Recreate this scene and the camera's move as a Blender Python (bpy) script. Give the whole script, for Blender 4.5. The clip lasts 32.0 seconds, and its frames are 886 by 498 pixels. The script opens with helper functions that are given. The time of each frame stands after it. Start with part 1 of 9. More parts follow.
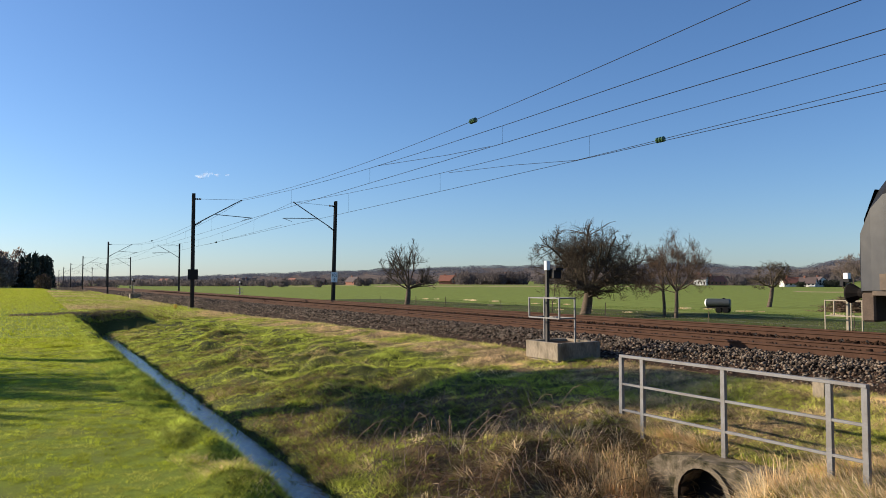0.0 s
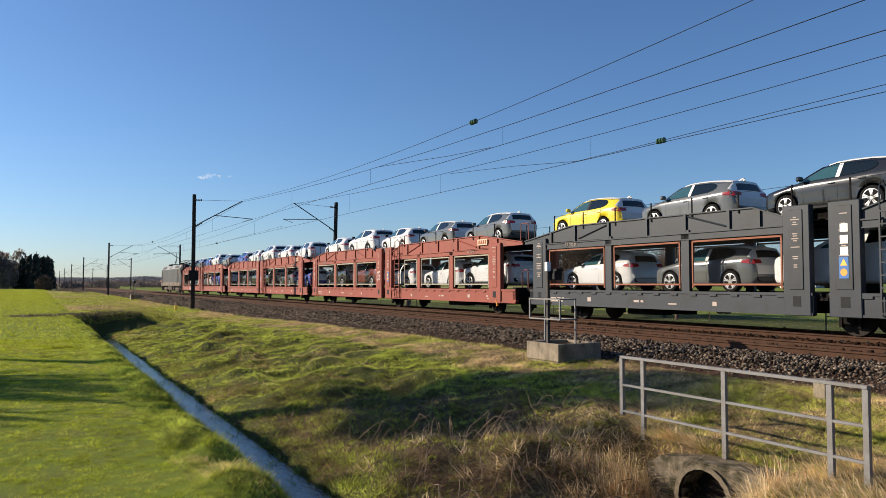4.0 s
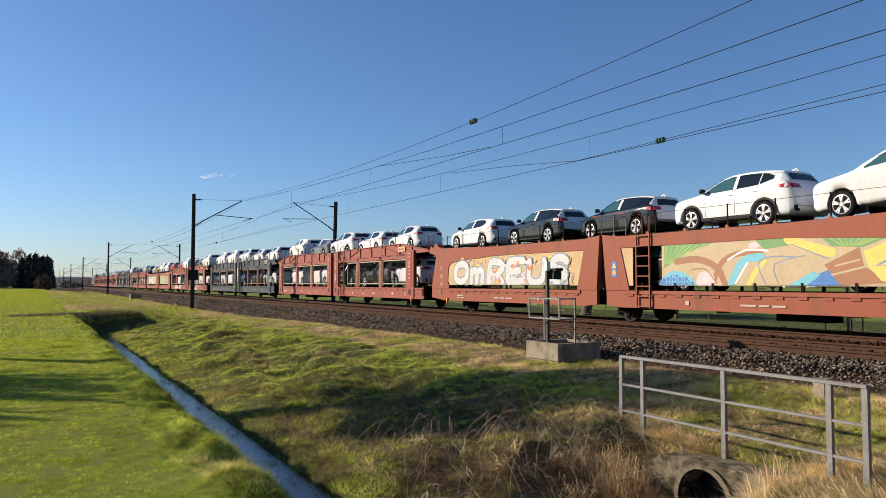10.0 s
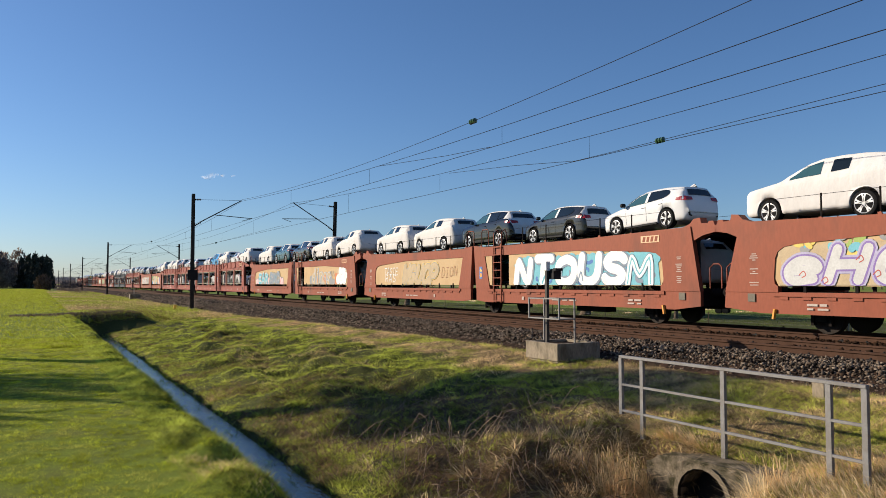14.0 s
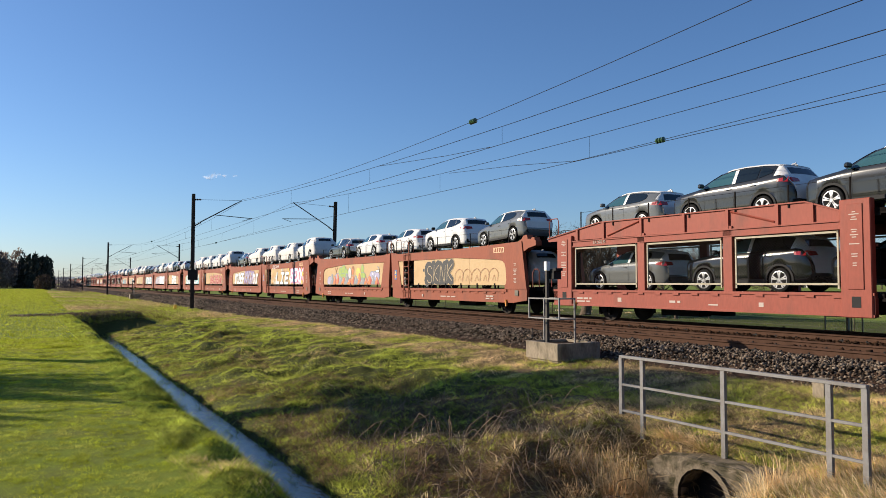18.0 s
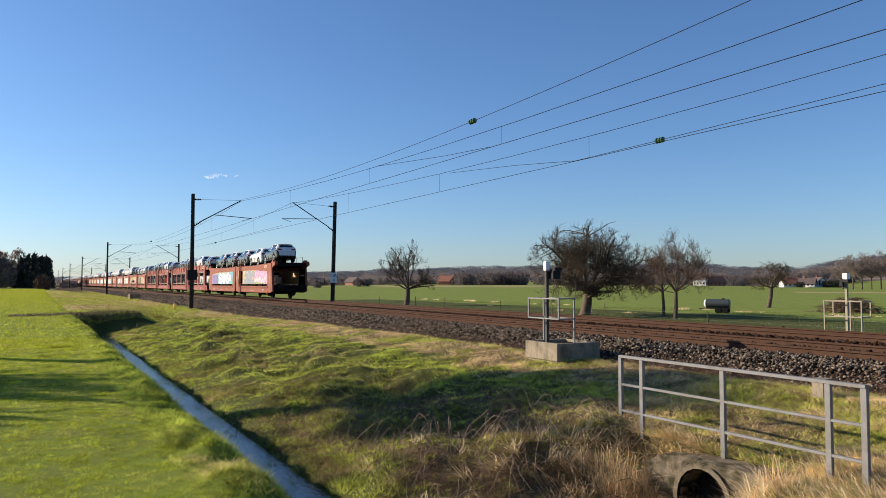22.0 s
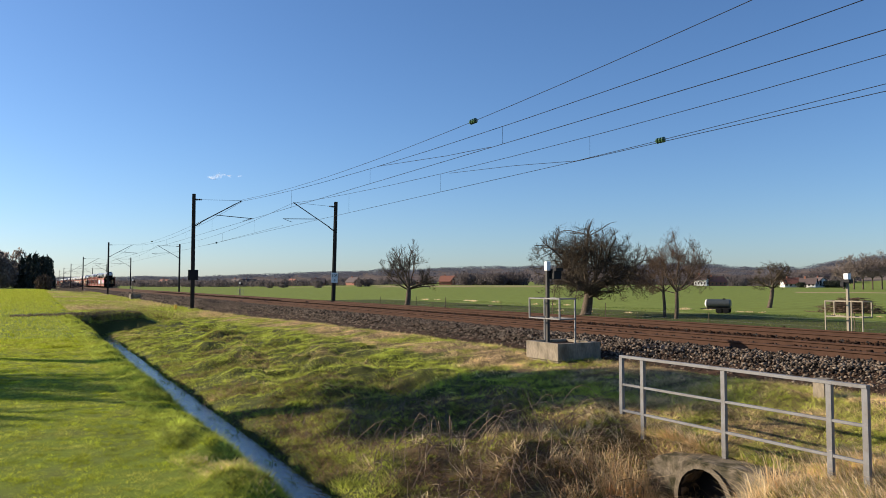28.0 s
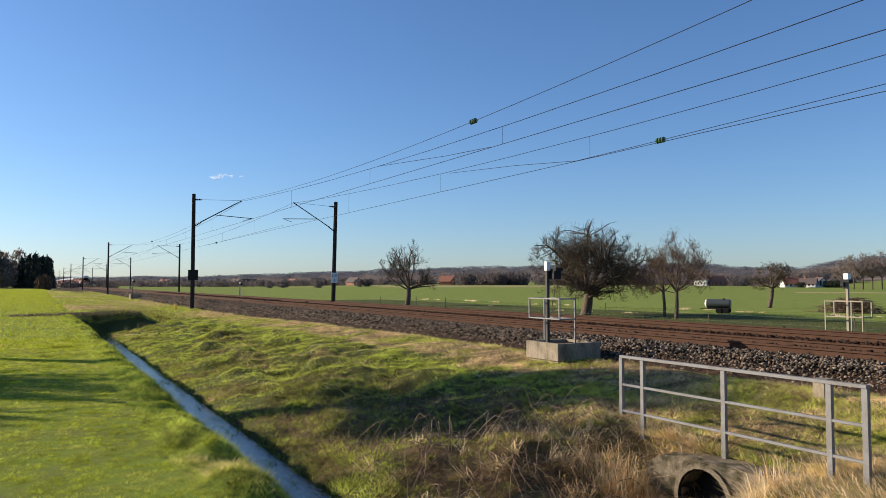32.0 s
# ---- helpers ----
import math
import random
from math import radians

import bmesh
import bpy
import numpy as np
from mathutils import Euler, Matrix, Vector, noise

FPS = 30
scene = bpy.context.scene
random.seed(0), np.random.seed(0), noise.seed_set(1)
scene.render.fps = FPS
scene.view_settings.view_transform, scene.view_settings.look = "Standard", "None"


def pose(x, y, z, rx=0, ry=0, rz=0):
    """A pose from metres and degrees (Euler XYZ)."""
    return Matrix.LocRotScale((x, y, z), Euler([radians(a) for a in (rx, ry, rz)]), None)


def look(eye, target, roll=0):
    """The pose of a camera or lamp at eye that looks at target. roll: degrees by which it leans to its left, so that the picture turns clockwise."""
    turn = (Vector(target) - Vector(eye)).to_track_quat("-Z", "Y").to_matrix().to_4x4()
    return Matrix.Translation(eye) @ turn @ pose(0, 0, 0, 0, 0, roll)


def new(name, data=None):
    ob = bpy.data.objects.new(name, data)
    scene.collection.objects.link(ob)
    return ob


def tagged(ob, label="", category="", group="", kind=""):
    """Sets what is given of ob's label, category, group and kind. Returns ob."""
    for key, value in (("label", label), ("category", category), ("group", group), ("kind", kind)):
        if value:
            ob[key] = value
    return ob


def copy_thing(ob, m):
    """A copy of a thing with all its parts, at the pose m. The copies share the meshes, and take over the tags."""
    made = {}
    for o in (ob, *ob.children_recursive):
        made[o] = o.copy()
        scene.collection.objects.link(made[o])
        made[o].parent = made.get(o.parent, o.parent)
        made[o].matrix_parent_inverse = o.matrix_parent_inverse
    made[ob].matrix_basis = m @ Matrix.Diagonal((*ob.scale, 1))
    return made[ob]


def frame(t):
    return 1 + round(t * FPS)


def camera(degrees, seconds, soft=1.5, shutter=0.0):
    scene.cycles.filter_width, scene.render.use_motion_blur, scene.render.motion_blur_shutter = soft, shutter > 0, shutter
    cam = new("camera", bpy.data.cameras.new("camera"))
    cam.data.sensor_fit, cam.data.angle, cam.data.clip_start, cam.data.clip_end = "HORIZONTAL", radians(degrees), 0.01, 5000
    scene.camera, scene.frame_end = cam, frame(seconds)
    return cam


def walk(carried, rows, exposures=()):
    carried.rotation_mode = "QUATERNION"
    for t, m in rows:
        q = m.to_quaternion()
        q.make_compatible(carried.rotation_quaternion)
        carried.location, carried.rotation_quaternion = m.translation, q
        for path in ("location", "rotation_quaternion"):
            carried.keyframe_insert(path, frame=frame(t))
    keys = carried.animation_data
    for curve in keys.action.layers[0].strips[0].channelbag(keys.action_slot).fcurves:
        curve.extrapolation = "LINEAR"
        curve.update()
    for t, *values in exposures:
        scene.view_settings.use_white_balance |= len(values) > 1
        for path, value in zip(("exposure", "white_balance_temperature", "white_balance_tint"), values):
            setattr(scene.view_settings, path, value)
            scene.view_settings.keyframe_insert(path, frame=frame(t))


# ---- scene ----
# ---------------------------------------------------------------- camera
# World: y runs along the railway, x across it, z = 0 at the rail heads.
FOCAL = 1310.0 / 1568.0
EYE = (0.0, 0.0, 1.29)
YAW0, PITCH0 = math.atan(719 / 1310.0), math.atan(61 / 1310.0)
cam = camera(2 * math.degrees(math.atan(0.5 / FOCAL)), 32.0, soft=0.6)


def aim(dx, dy):
    yaw, pitch = YAW0 - dx / 1310.0, PITCH0 + dy / 1310.0
    return look(EYE, (EYE[0] + 50 * math.sin(yaw) * math.cos(pitch), EYE[1] + 50 * math.cos(yaw) * math.cos(pitch), EYE[2] + 50 * math.sin(pitch)))


# the slight sway of the hand: seconds, sway across and down
SWAY = [(0, -0.3, -1), (0.5, -1.3, -1), (1, -1.3, -1.2), (1.5, 0.2, 0), (2, 3, 0.8), (2.5, 3, 1.5), (3, 3, 1.4), (3.5, 1.7, 1.2), (5.5, 0, 0.1),
        (6.2, 0.3, 0), (7, 1.3, 0), (8, 1.4, 0.3), (9, 1.2, 0), (9.6, 0, 0), (11, 0.2, 0), (13, 0, 0), (14.2, -0.8, 0), (16.5, 0, 0), (18, -0.5, 0),
        (19.5, 0.1, 0), (21, -0.2, 0), (22, -1.3, -0.2), (23, -1, 0), (24, -0.2, 0), (25, 0.2, 0), (25.5, 2.1, 1), (27.5, 1.5, 0.2), (28, 0.1, 0),
        (29, 0.8, 0), (30.3, 1.9, 0.3), (31, 1.4, 0.2), (32, 0, 0)]
LIGHTER = [(0, 0.0), (1, 0.0), (3, -0.08), (6, -0.25), (9, -0.16), (10, -0.18), (13, -0.25), (14, -0.30), (17, -0.32), (18, -0.13), (19, -0.05), (20, -0.2), (21.5, -0.05), (23, 0.0), (32, 0.0)]
walk(cam, [(t, aim(a, b)) for t, a, b in SWAY], [(t, e + 0.87, 5300, 12) for t, e in LIGHTER])

# ---------------------------------------------------------------- light
SUN_FROM = Vector((-0.68, 0.63, 0.39)).normalized()
world = bpy.data.worlds.new("sky")
scene.world = world
world.use_nodes = True
wn = world.node_tree
sky = wn.nodes.new("ShaderNodeTexSky")
sky.sky_type, sky.sun_disc = "NISHITA", False
sky.sun_elevation = math.asin(SUN_FROM.z)
sky.sun_rotation = math.atan2(SUN_FROM.x, SUN_FROM.y)
sky.altitude, sky.air_density, sky.dust_density, sky.ozone_density = 100, 1.0, 0.42, 3.2
wn.links.new(sky.outputs[0], wn.nodes["Background"].inputs[0])
wn.nodes["Background"].inputs[1].default_value = 0.062
sun = new("sun", bpy.data.lights.new("sun", "SUN"))
sun.data.energy, sun.data.angle, sun.data.color = 5.0, radians(0.55), (1.0, 0.77, 0.48)
sun.matrix_world = look(SUN_FROM * 60, (0, 0, 0))

# ---------------------------------------------------------------- materials
def material(name, color, rough=0.7, metal=0.0, vary=0.25, scale=6.0, bump=0.0, fine=None, second=None, amount=0.5, spec=0.5, attr=None, island=0.0, obrand=0.0, coat=0.0, leaf=0.0, stretch=None):
    """A worn surface: base colour broken by a coarse and a fine noise, stains of a second colour, and relief."""
    m = bpy.data.materials.new(name)
    m.use_nodes = True
    nt, n, l = m.node_tree, m.node_tree.nodes, m.node_tree.links
    b = n["Principled BSDF"]
    b.inputs["Roughness"].default_value, b.inputs["Metallic"].default_value = rough, metal
    b.inputs["Specular IOR Level"].default_value = spec
    if coat:
        b.inputs["Coat Weight"].default_value, b.inputs["Coat Roughness"].default_value = coat, 0.05
    geo = n.new("ShaderNodeTexCoord")
    mp = n.new("ShaderNodeMapping")
    l.new(geo.outputs["Object"], mp.inputs[0])
    if stretch:
        mp.inputs["Scale"].default_value = stretch
    coarse, finer = n.new("ShaderNodeTexNoise"), n.new("ShaderNodeTexNoise")
    for node, s, d in ((coarse, scale, 4.0), (finer, fine or scale * 9, 3.0)):
        node.inputs["Scale"].default_value, node.inputs["Detail"].default_value = s, d
        l.new(mp.outputs[0], node.inputs["Vector"])
    col = n.new("ShaderNodeRGB")
    col.outputs[0].default_value = (*color, 1)
    out = col.outputs[0]
    if second is not None:
        ramp = n.new("ShaderNodeValToRGB")
        ramp.color_ramp.elements[0].position, ramp.color_ramp.elements[1].position = 0.62 - amount * 0.4, 0.78 - amount * 0.3
        if attr:
            at = n.new("ShaderNodeAttribute")
            at.attribute_name = attr
            add = n.new("ShaderNodeMath")
            add.operation = "MULTIPLY_ADD"
            l.new(coarse.outputs[0], add.inputs[0])
            add.inputs[1].default_value = 0.6
            l.new(at.outputs["Fac"], add.inputs[2])
            l.new(add.outputs[0], ramp.inputs[0])
        else:
            l.new(coarse.outputs[0], ramp.inputs[0])
        mix = n.new("ShaderNodeMix")
        mix.data_type = "RGBA"
        mix.inputs["B"].default_value = (*second, 1)
        l.new(ramp.outputs[0], mix.inputs["Factor"])
        l.new(out, mix.inputs["A"])
        out = mix.outputs["Result"]
    val = n.new("ShaderNodeMath")
    val.operation = "ADD"
    l.new(coarse.outputs[0], val.inputs[0])
    l.new(finer.outputs[0], val.inputs[1])
    mr = n.new("ShaderNodeMapRange")
    mr.inputs["From Min"].default_value, mr.inputs["From Max"].default_value = 0.6, 1.4
    mr.inputs["To Min"].default_value, mr.inputs["To Max"].default_value = 1 - vary, 1 + vary
    l.new(val.outputs[0], mr.inputs["Value"])
    fac = mr.outputs[0]
    for amt, kind, sock in ((island, "ShaderNodeNewGeometry", "Random Per Island"), (obrand, "ShaderNodeObjectInfo", "Random")):
        if amt:
            g = n.new(kind)
            r2 = n.new("ShaderNodeMapRange")
            r2.inputs["To Min"].default_value, r2.inputs["To Max"].default_value = 1 - amt, 1 + amt
            l.new(g.outputs[sock], r2.inputs["Value"])
            mul = n.new("ShaderNodeMath")
            mul.operation = "MULTIPLY"
            l.new(fac, mul.inputs[0])
            l.new(r2.outputs[0], mul.inputs[1])
            fac = mul.outputs[0]
    hsv = n.new("ShaderNodeHueSaturation")
    l.new(out, hsv.inputs["Color"])
    l.new(fac, hsv.inputs["Value"])
    l.new(hsv.outputs[0], b.inputs["Base Color"])
    if leaf:
        tr, ms = n.new("ShaderNodeBsdfTranslucent"), n.new("ShaderNodeMixShader")
        ms.inputs[0].default_value = leaf
        # blades are lit as a sward, with the slope that they grow on
        ge, sc, ad, no = n.new("ShaderNodeNewGeometry"), n.new("ShaderNodeVectorMath"), n.new("ShaderNodeVectorMath"), n.new("ShaderNodeVectorMath")
        sc.operation, ad.operation, no.operation = "SCALE", "ADD", "NORMALIZE"
        sc.inputs["Scale"].default_value = 1.0
        sl = n.new("ShaderNodeAttribute")
        sl.attribute_name = "sward"
        l.new(sl.outputs["Vector"], ad.inputs[1])
        l.new(ge.outputs["Normal"], sc.inputs[0])
        l.new(sc.outputs[0], ad.inputs[0])
        l.new(ad.outputs[0], no.inputs[0])
        l.new(no.outputs[0], b.inputs["Normal"])
        l.new(hsv.outputs[0], tr.inputs[0])
        l.new(b.outputs[0], ms.inputs[1])
        l.new(tr.outputs[0], ms.inputs[2])
        l.new(ms.outputs[0], n["Material Output"].inputs[0])
    if bump:
        bp = n.new("ShaderNodeBump")
        bp.inputs["Strength"].default_value, bp.inputs["Distance"].default_value = min(1.0, bump * 8), bump
        l.new(val.outputs[0], bp.inputs["Height"])
        l.new(bp.outputs[0], b.inputs["Normal"])
    return m


M_GROUND = material("meadow", (0.165, 0.20, 0.044), 0.9, vary=0.35, scale=0.8, fine=14, bump=0.03, second=(0.33, 0.26, 0.14), amount=0.5, attr="dry", spec=0.03)
M_LAWNSOIL = material("lawn_soil", (0.150, 0.185, 0.026), 0.95, vary=0.35, scale=1.0, fine=22, bump=0.02, second=(0.115, 0.125, 0.03), amount=0.3, spec=0.03)
M_WOODFLOOR = material("wood_floor", (0.125, 0.105, 0.095), 1.0, vary=0.25, scale=0.02, fine=0.2, second=(0.16, 0.13, 0.11), amount=0.4, spec=0.0)
# soil darkened for the shade between blades and over the pasture
M_SWARD = material("sward_soil_shade", (0.062, 0.066, 0.018), 0.95, vary=0.4, scale=1.2, fine=16, bump=0.03, second=(0.12, 0.085, 0.045), amount=0.5, attr="dry", spec=0.1)
# bed colour darkened to stand for the shade in gaps between stones
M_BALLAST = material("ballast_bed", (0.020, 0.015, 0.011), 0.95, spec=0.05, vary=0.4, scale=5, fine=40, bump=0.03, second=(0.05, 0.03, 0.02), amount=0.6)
M_STONE = material("ballast_stone", (0.135, 0.108, 0.080), 0.9, spec=0.1, vary=0.3, scale=6, bump=0.004, island=1.1, second=(0.05, 0.032, 0.02), amount=0.5)
M_RUSTSTONE = material("rusty_ballast_stone", (0.036, 0.022, 0.014), 0.95, spec=0.05, vary=0.3, scale=6, bump=0.004, island=0.6, second=(0.03, 0.015, 0.008), amount=0.6)
M_RAIL = material("rusty_rail", (0.075, 0.041, 0.026), 0.85, 0.0, vary=0.2, scale=3, bump=0.002, second=(0.055, 0.030, 0.019), spec=0.1)
M_RAILTOP = material("worn_rail_head", (0.16, 0.095, 0.06), 0.5, 0.4, vary=0.1, scale=2)
M_SLEEPER = material("sleeper", (0.036, 0.020, 0.011), 0.9, spec=0.08, vary=0.3, scale=5, bump=0.004)
M_MAST = material("mast_steel", (0.030, 0.026, 0.023), 0.75, 0.0, spec=0.15, vary=0.3, scale=3)
M_POST = material("weathered_post", (0.034, 0.030, 0.025), 0.75, vary=0.3, scale=4, stretch=(1, 1, 0.3), second=(0.05, 0.042, 0.034), amount=0.5)
M_WIRE = material("wire", (0.02, 0.02, 0.022), 0.9, spec=0.1)
M_GALV = material("galvanised_steel", (0.20, 0.195, 0.19), 0.6, 0.2, vary=0.2, scale=7, bump=0.001, second=(0.15, 0.14, 0.13))
M_CONC = material("concrete", (0.27, 0.22, 0.15), 0.85, vary=0.35, scale=3, fine=30, bump=0.008, second=(0.10, 0.08, 0.05), amount=0.55, stretch=(1, 1, 0.5))
M_OLDCONC = material("old_concrete", (0.17, 0.14, 0.10), 0.95, vary=0.45, scale=4.5, fine=34, bump=0.03, second=(0.035, 0.032, 0.018), amount=0.5, spec=0.1)
M_GREEN_INS = material("glass_insulator", (0.05, 0.10, 0.045), 0.2, coat=0.5)
M_BLACK = material("black_paint", (0.012, 0.012, 0.013), 0.6, spec=0.2)
M_WHITE = material("white_paint", (0.78, 0.77, 0.74), 0.5, vary=0.08)
M_YELLOW = material("yellow_paint", (0.75, 0.48, 0.04), 0.5, vary=0.1)

# ---------------------------------------------------------------- mesh helpers
def part(name, bm, mat, parent=None, label="", smooth=False):
    """Links a bmesh as one mesh object under a thing or a part."""
    me = bpy.data.meshes.new(name)
    bm.to_mesh(me)
    bm.free()
    return mesh_part(name, me, mat, parent, label, smooth)


def mesh_part(name, me, mat, parent=None, label="", smooth=False):
    if mat is not None and not me.materials:
        for m in (mat if isinstance(mat, (list, tuple)) else (mat,)):
            me.materials.append(m)
    if smooth:
        me.polygons.foreach_set("use_smooth", [True] * len(me.polygons))
    ob = new(name, me)
    if parent is not None:
        ob.parent = parent
    if label:
        ob["label"] = label
    return ob


def empty(name, m=None, label="", category="", group="", kind=""):
    ob = new(name)
    ob.empty_display_size = 0.2
    if m is not None:
        ob.matrix_basis = m
    return tagged(ob, label, category, group, kind)


def box(bm, x0, x1, y0, y1, z0, z1, mat=0, bevel=0.0):
    vs = [bm.verts.new(p) for p in ((x0, y0, z0), (x1, y0, z0), (x1, y1, z0), (x0, y1, z0), (x0, y0, z1), (x1, y0, z1), (x1, y1, z1), (x0, y1, z1))]
    fs = [bm.faces.new([vs[i] for i in q]) for q in ((3, 2, 1, 0), (4, 5, 6, 7), (0, 1, 5, 4), (1, 2, 6, 5), (2, 3, 7, 6), (3, 0, 4, 7))]
    for f in fs:
        f.material_index = mat
    if bevel:
        bmesh.ops.bevel(bm, geom=list({e for f in fs for e in f.edges}), offset=bevel, segments=1, affect="EDGES")
    return vs


def tube(bm, pts, r, seg=6, cap=True):
    """A round bar along a run of points; r is one radius or one for each point."""
    pts = [Vector(p) for p in pts]
    rs = r if isinstance(r, (list, tuple)) else [r] * len(pts)
    rings = []
    for i, p in enumerate(pts):
        d = (pts[min(i + 1, len(pts) - 1)] - pts[max(i - 1, 0)]).normalized()
        a = d.cross(Vector((0, 0, 1)) if abs(d.z) < 0.9 else Vector((1, 0, 0))).normalized()
        b = d.cross(a)
        rings.append([bm.verts.new(p + (a * math.cos(2 * math.pi * k / seg) + b * math.sin(2 * math.pi * k / seg)) * rs[i]) for k in range(seg)])
    for r0, r1 in zip(rings, rings[1:]):
        for k in range(seg):
            bm.faces.new((r0[k], r0[(k + 1) % seg], r1[(k + 1) % seg], r1[k]))
    if cap:
        bm.faces.new(rings[0][::-1])
        bm.faces.new(rings[-1])


def extrude_x(bm, prof, x0, x1, mat=0):
    """A closed outline of (y, z) pairs drawn out from x0 to x1."""
    a = [bm.verts.new((x0, y, z)) for y, z in prof]
    b = [bm.verts.new((x1, y, z)) for y, z in prof]
    n = len(prof)
    fs = [bm.faces.new((a[i], a[(i + 1) % n], b[(i + 1) % n], b[i])) for i in range(n)]
    fs += [bm.faces.new(a[::-1]), bm.faces.new(b)]
    for f in fs:
        f.material_index = mat
    return fs


def extrude_y(bm, prof, y0, y1, mat=0):
    a = [bm.verts.new((x, y0, z)) for x, z in prof]
    b = [bm.verts.new((x, y1, z)) for x, z in prof]
    n = len(prof)
    fs = [bm.faces.new((a[i], a[(i + 1) % n], b[(i + 1) % n], b[i])) for i in range(n)]
    fs += [bm.faces.new(a[::-1]), bm.faces.new(b)]
    for f in fs:
        f.material_index = mat
    return fs


def mesh_from(name, verts, faces, attr=None):
    """A mesh out of numpy arrays of corners and of equal-sized faces."""
    me = bpy.data.meshes.new(name)
    verts, faces = np.asarray(verts, np.float32), np.asarray(faces, np.int32)
    k = faces.shape[1]
    me.vertices.add(len(verts))
    me.vertices.foreach_set("co", verts.ravel())
    me.loops.add(faces.size)
    me.loops.foreach_set("vertex_index", faces.ravel())
    me.polygons.add(len(faces))
    me.polygons.foreach_set("loop_start", np.arange(0, faces.size, k, dtype=np.int32))
    if attr is not None:
        a = me.attributes.new(attr[0], "FLOAT", "POINT")
        a.data.foreach_set("value", np.asarray(attr[1], np.float32))
    me.update(calc_edges=True)
    return me


def limb_mesh(name, segs, sides=3):
    """Tapered bars for many pieces of wood at once: rows of x0 y0 z0 x1 y1 z1 r0 r1."""
    S = np.asarray(segs, float)
    p, q = S[:, 0:3], S[:, 3:6]
    d = q - p
    d /= np.linalg.norm(d, axis=1)[:, None] + 1e-9
    ref = np.where(np.abs(d[:, 2:3]) < .9, np.array([[0, 0, 1.0]]), np.array([[1.0, 0, 0]]))
    a = np.cross(d, ref)
    a /= np.linalg.norm(a, axis=1)[:, None]
    b = np.cross(d, a)
    ring = []
    for end, r in ((p, S[:, 6]), (q, S[:, 7])):
        for k in range(sides):
            t = 2 * np.pi * k / sides
            ring.append(end + (a * np.cos(t) + b * np.sin(t)) * r[:, None])
    V = np.stack(ring, 1).reshape(-1, 3)
    F = np.array([(k, (k + 1) % sides, sides + (k + 1) % sides, sides + k) for k in range(sides)])
    F = (F[None] + (2 * sides) * np.arange(len(S))[:, None, None]).reshape(-1, 4)
    return mesh_from(name, V, F)


RNG = np.random.default_rng(7)
GRID = RNG.random((257, 257))


def vnoise(x, y, s):
    """Smooth value noise between 0 and 1 over lengths of about s metres."""
    x, y = np.asarray(x) / s + 31.7, np.asarray(y) / s + 17.3
    xi, yi = np.floor(x).astype(int), np.floor(y).astype(int)
    fx, fy = x - xi, y - yi
    fx, fy = fx * fx * (3 - 2 * fx), fy * fy * (3 - 2 * fy)
    g = lambda a, b: GRID[a % 257, b % 257]
    return (g(xi, yi) * (1 - fx) + g(xi + 1, yi) * fx) * (1 - fy) + (g(xi, yi + 1) * (1 - fx) + g(xi + 1, yi + 1) * fx) * fy


def step(a, b, v):
    t = np.clip((v - a) / (b - a), 0, 1)
    return t * t * (3 - 2 * t)


# ---------------------------------------------------------------- the ground
WATER_Z = -1.50
NEAR, FAR = 14.5, 18.5      # the two tracks


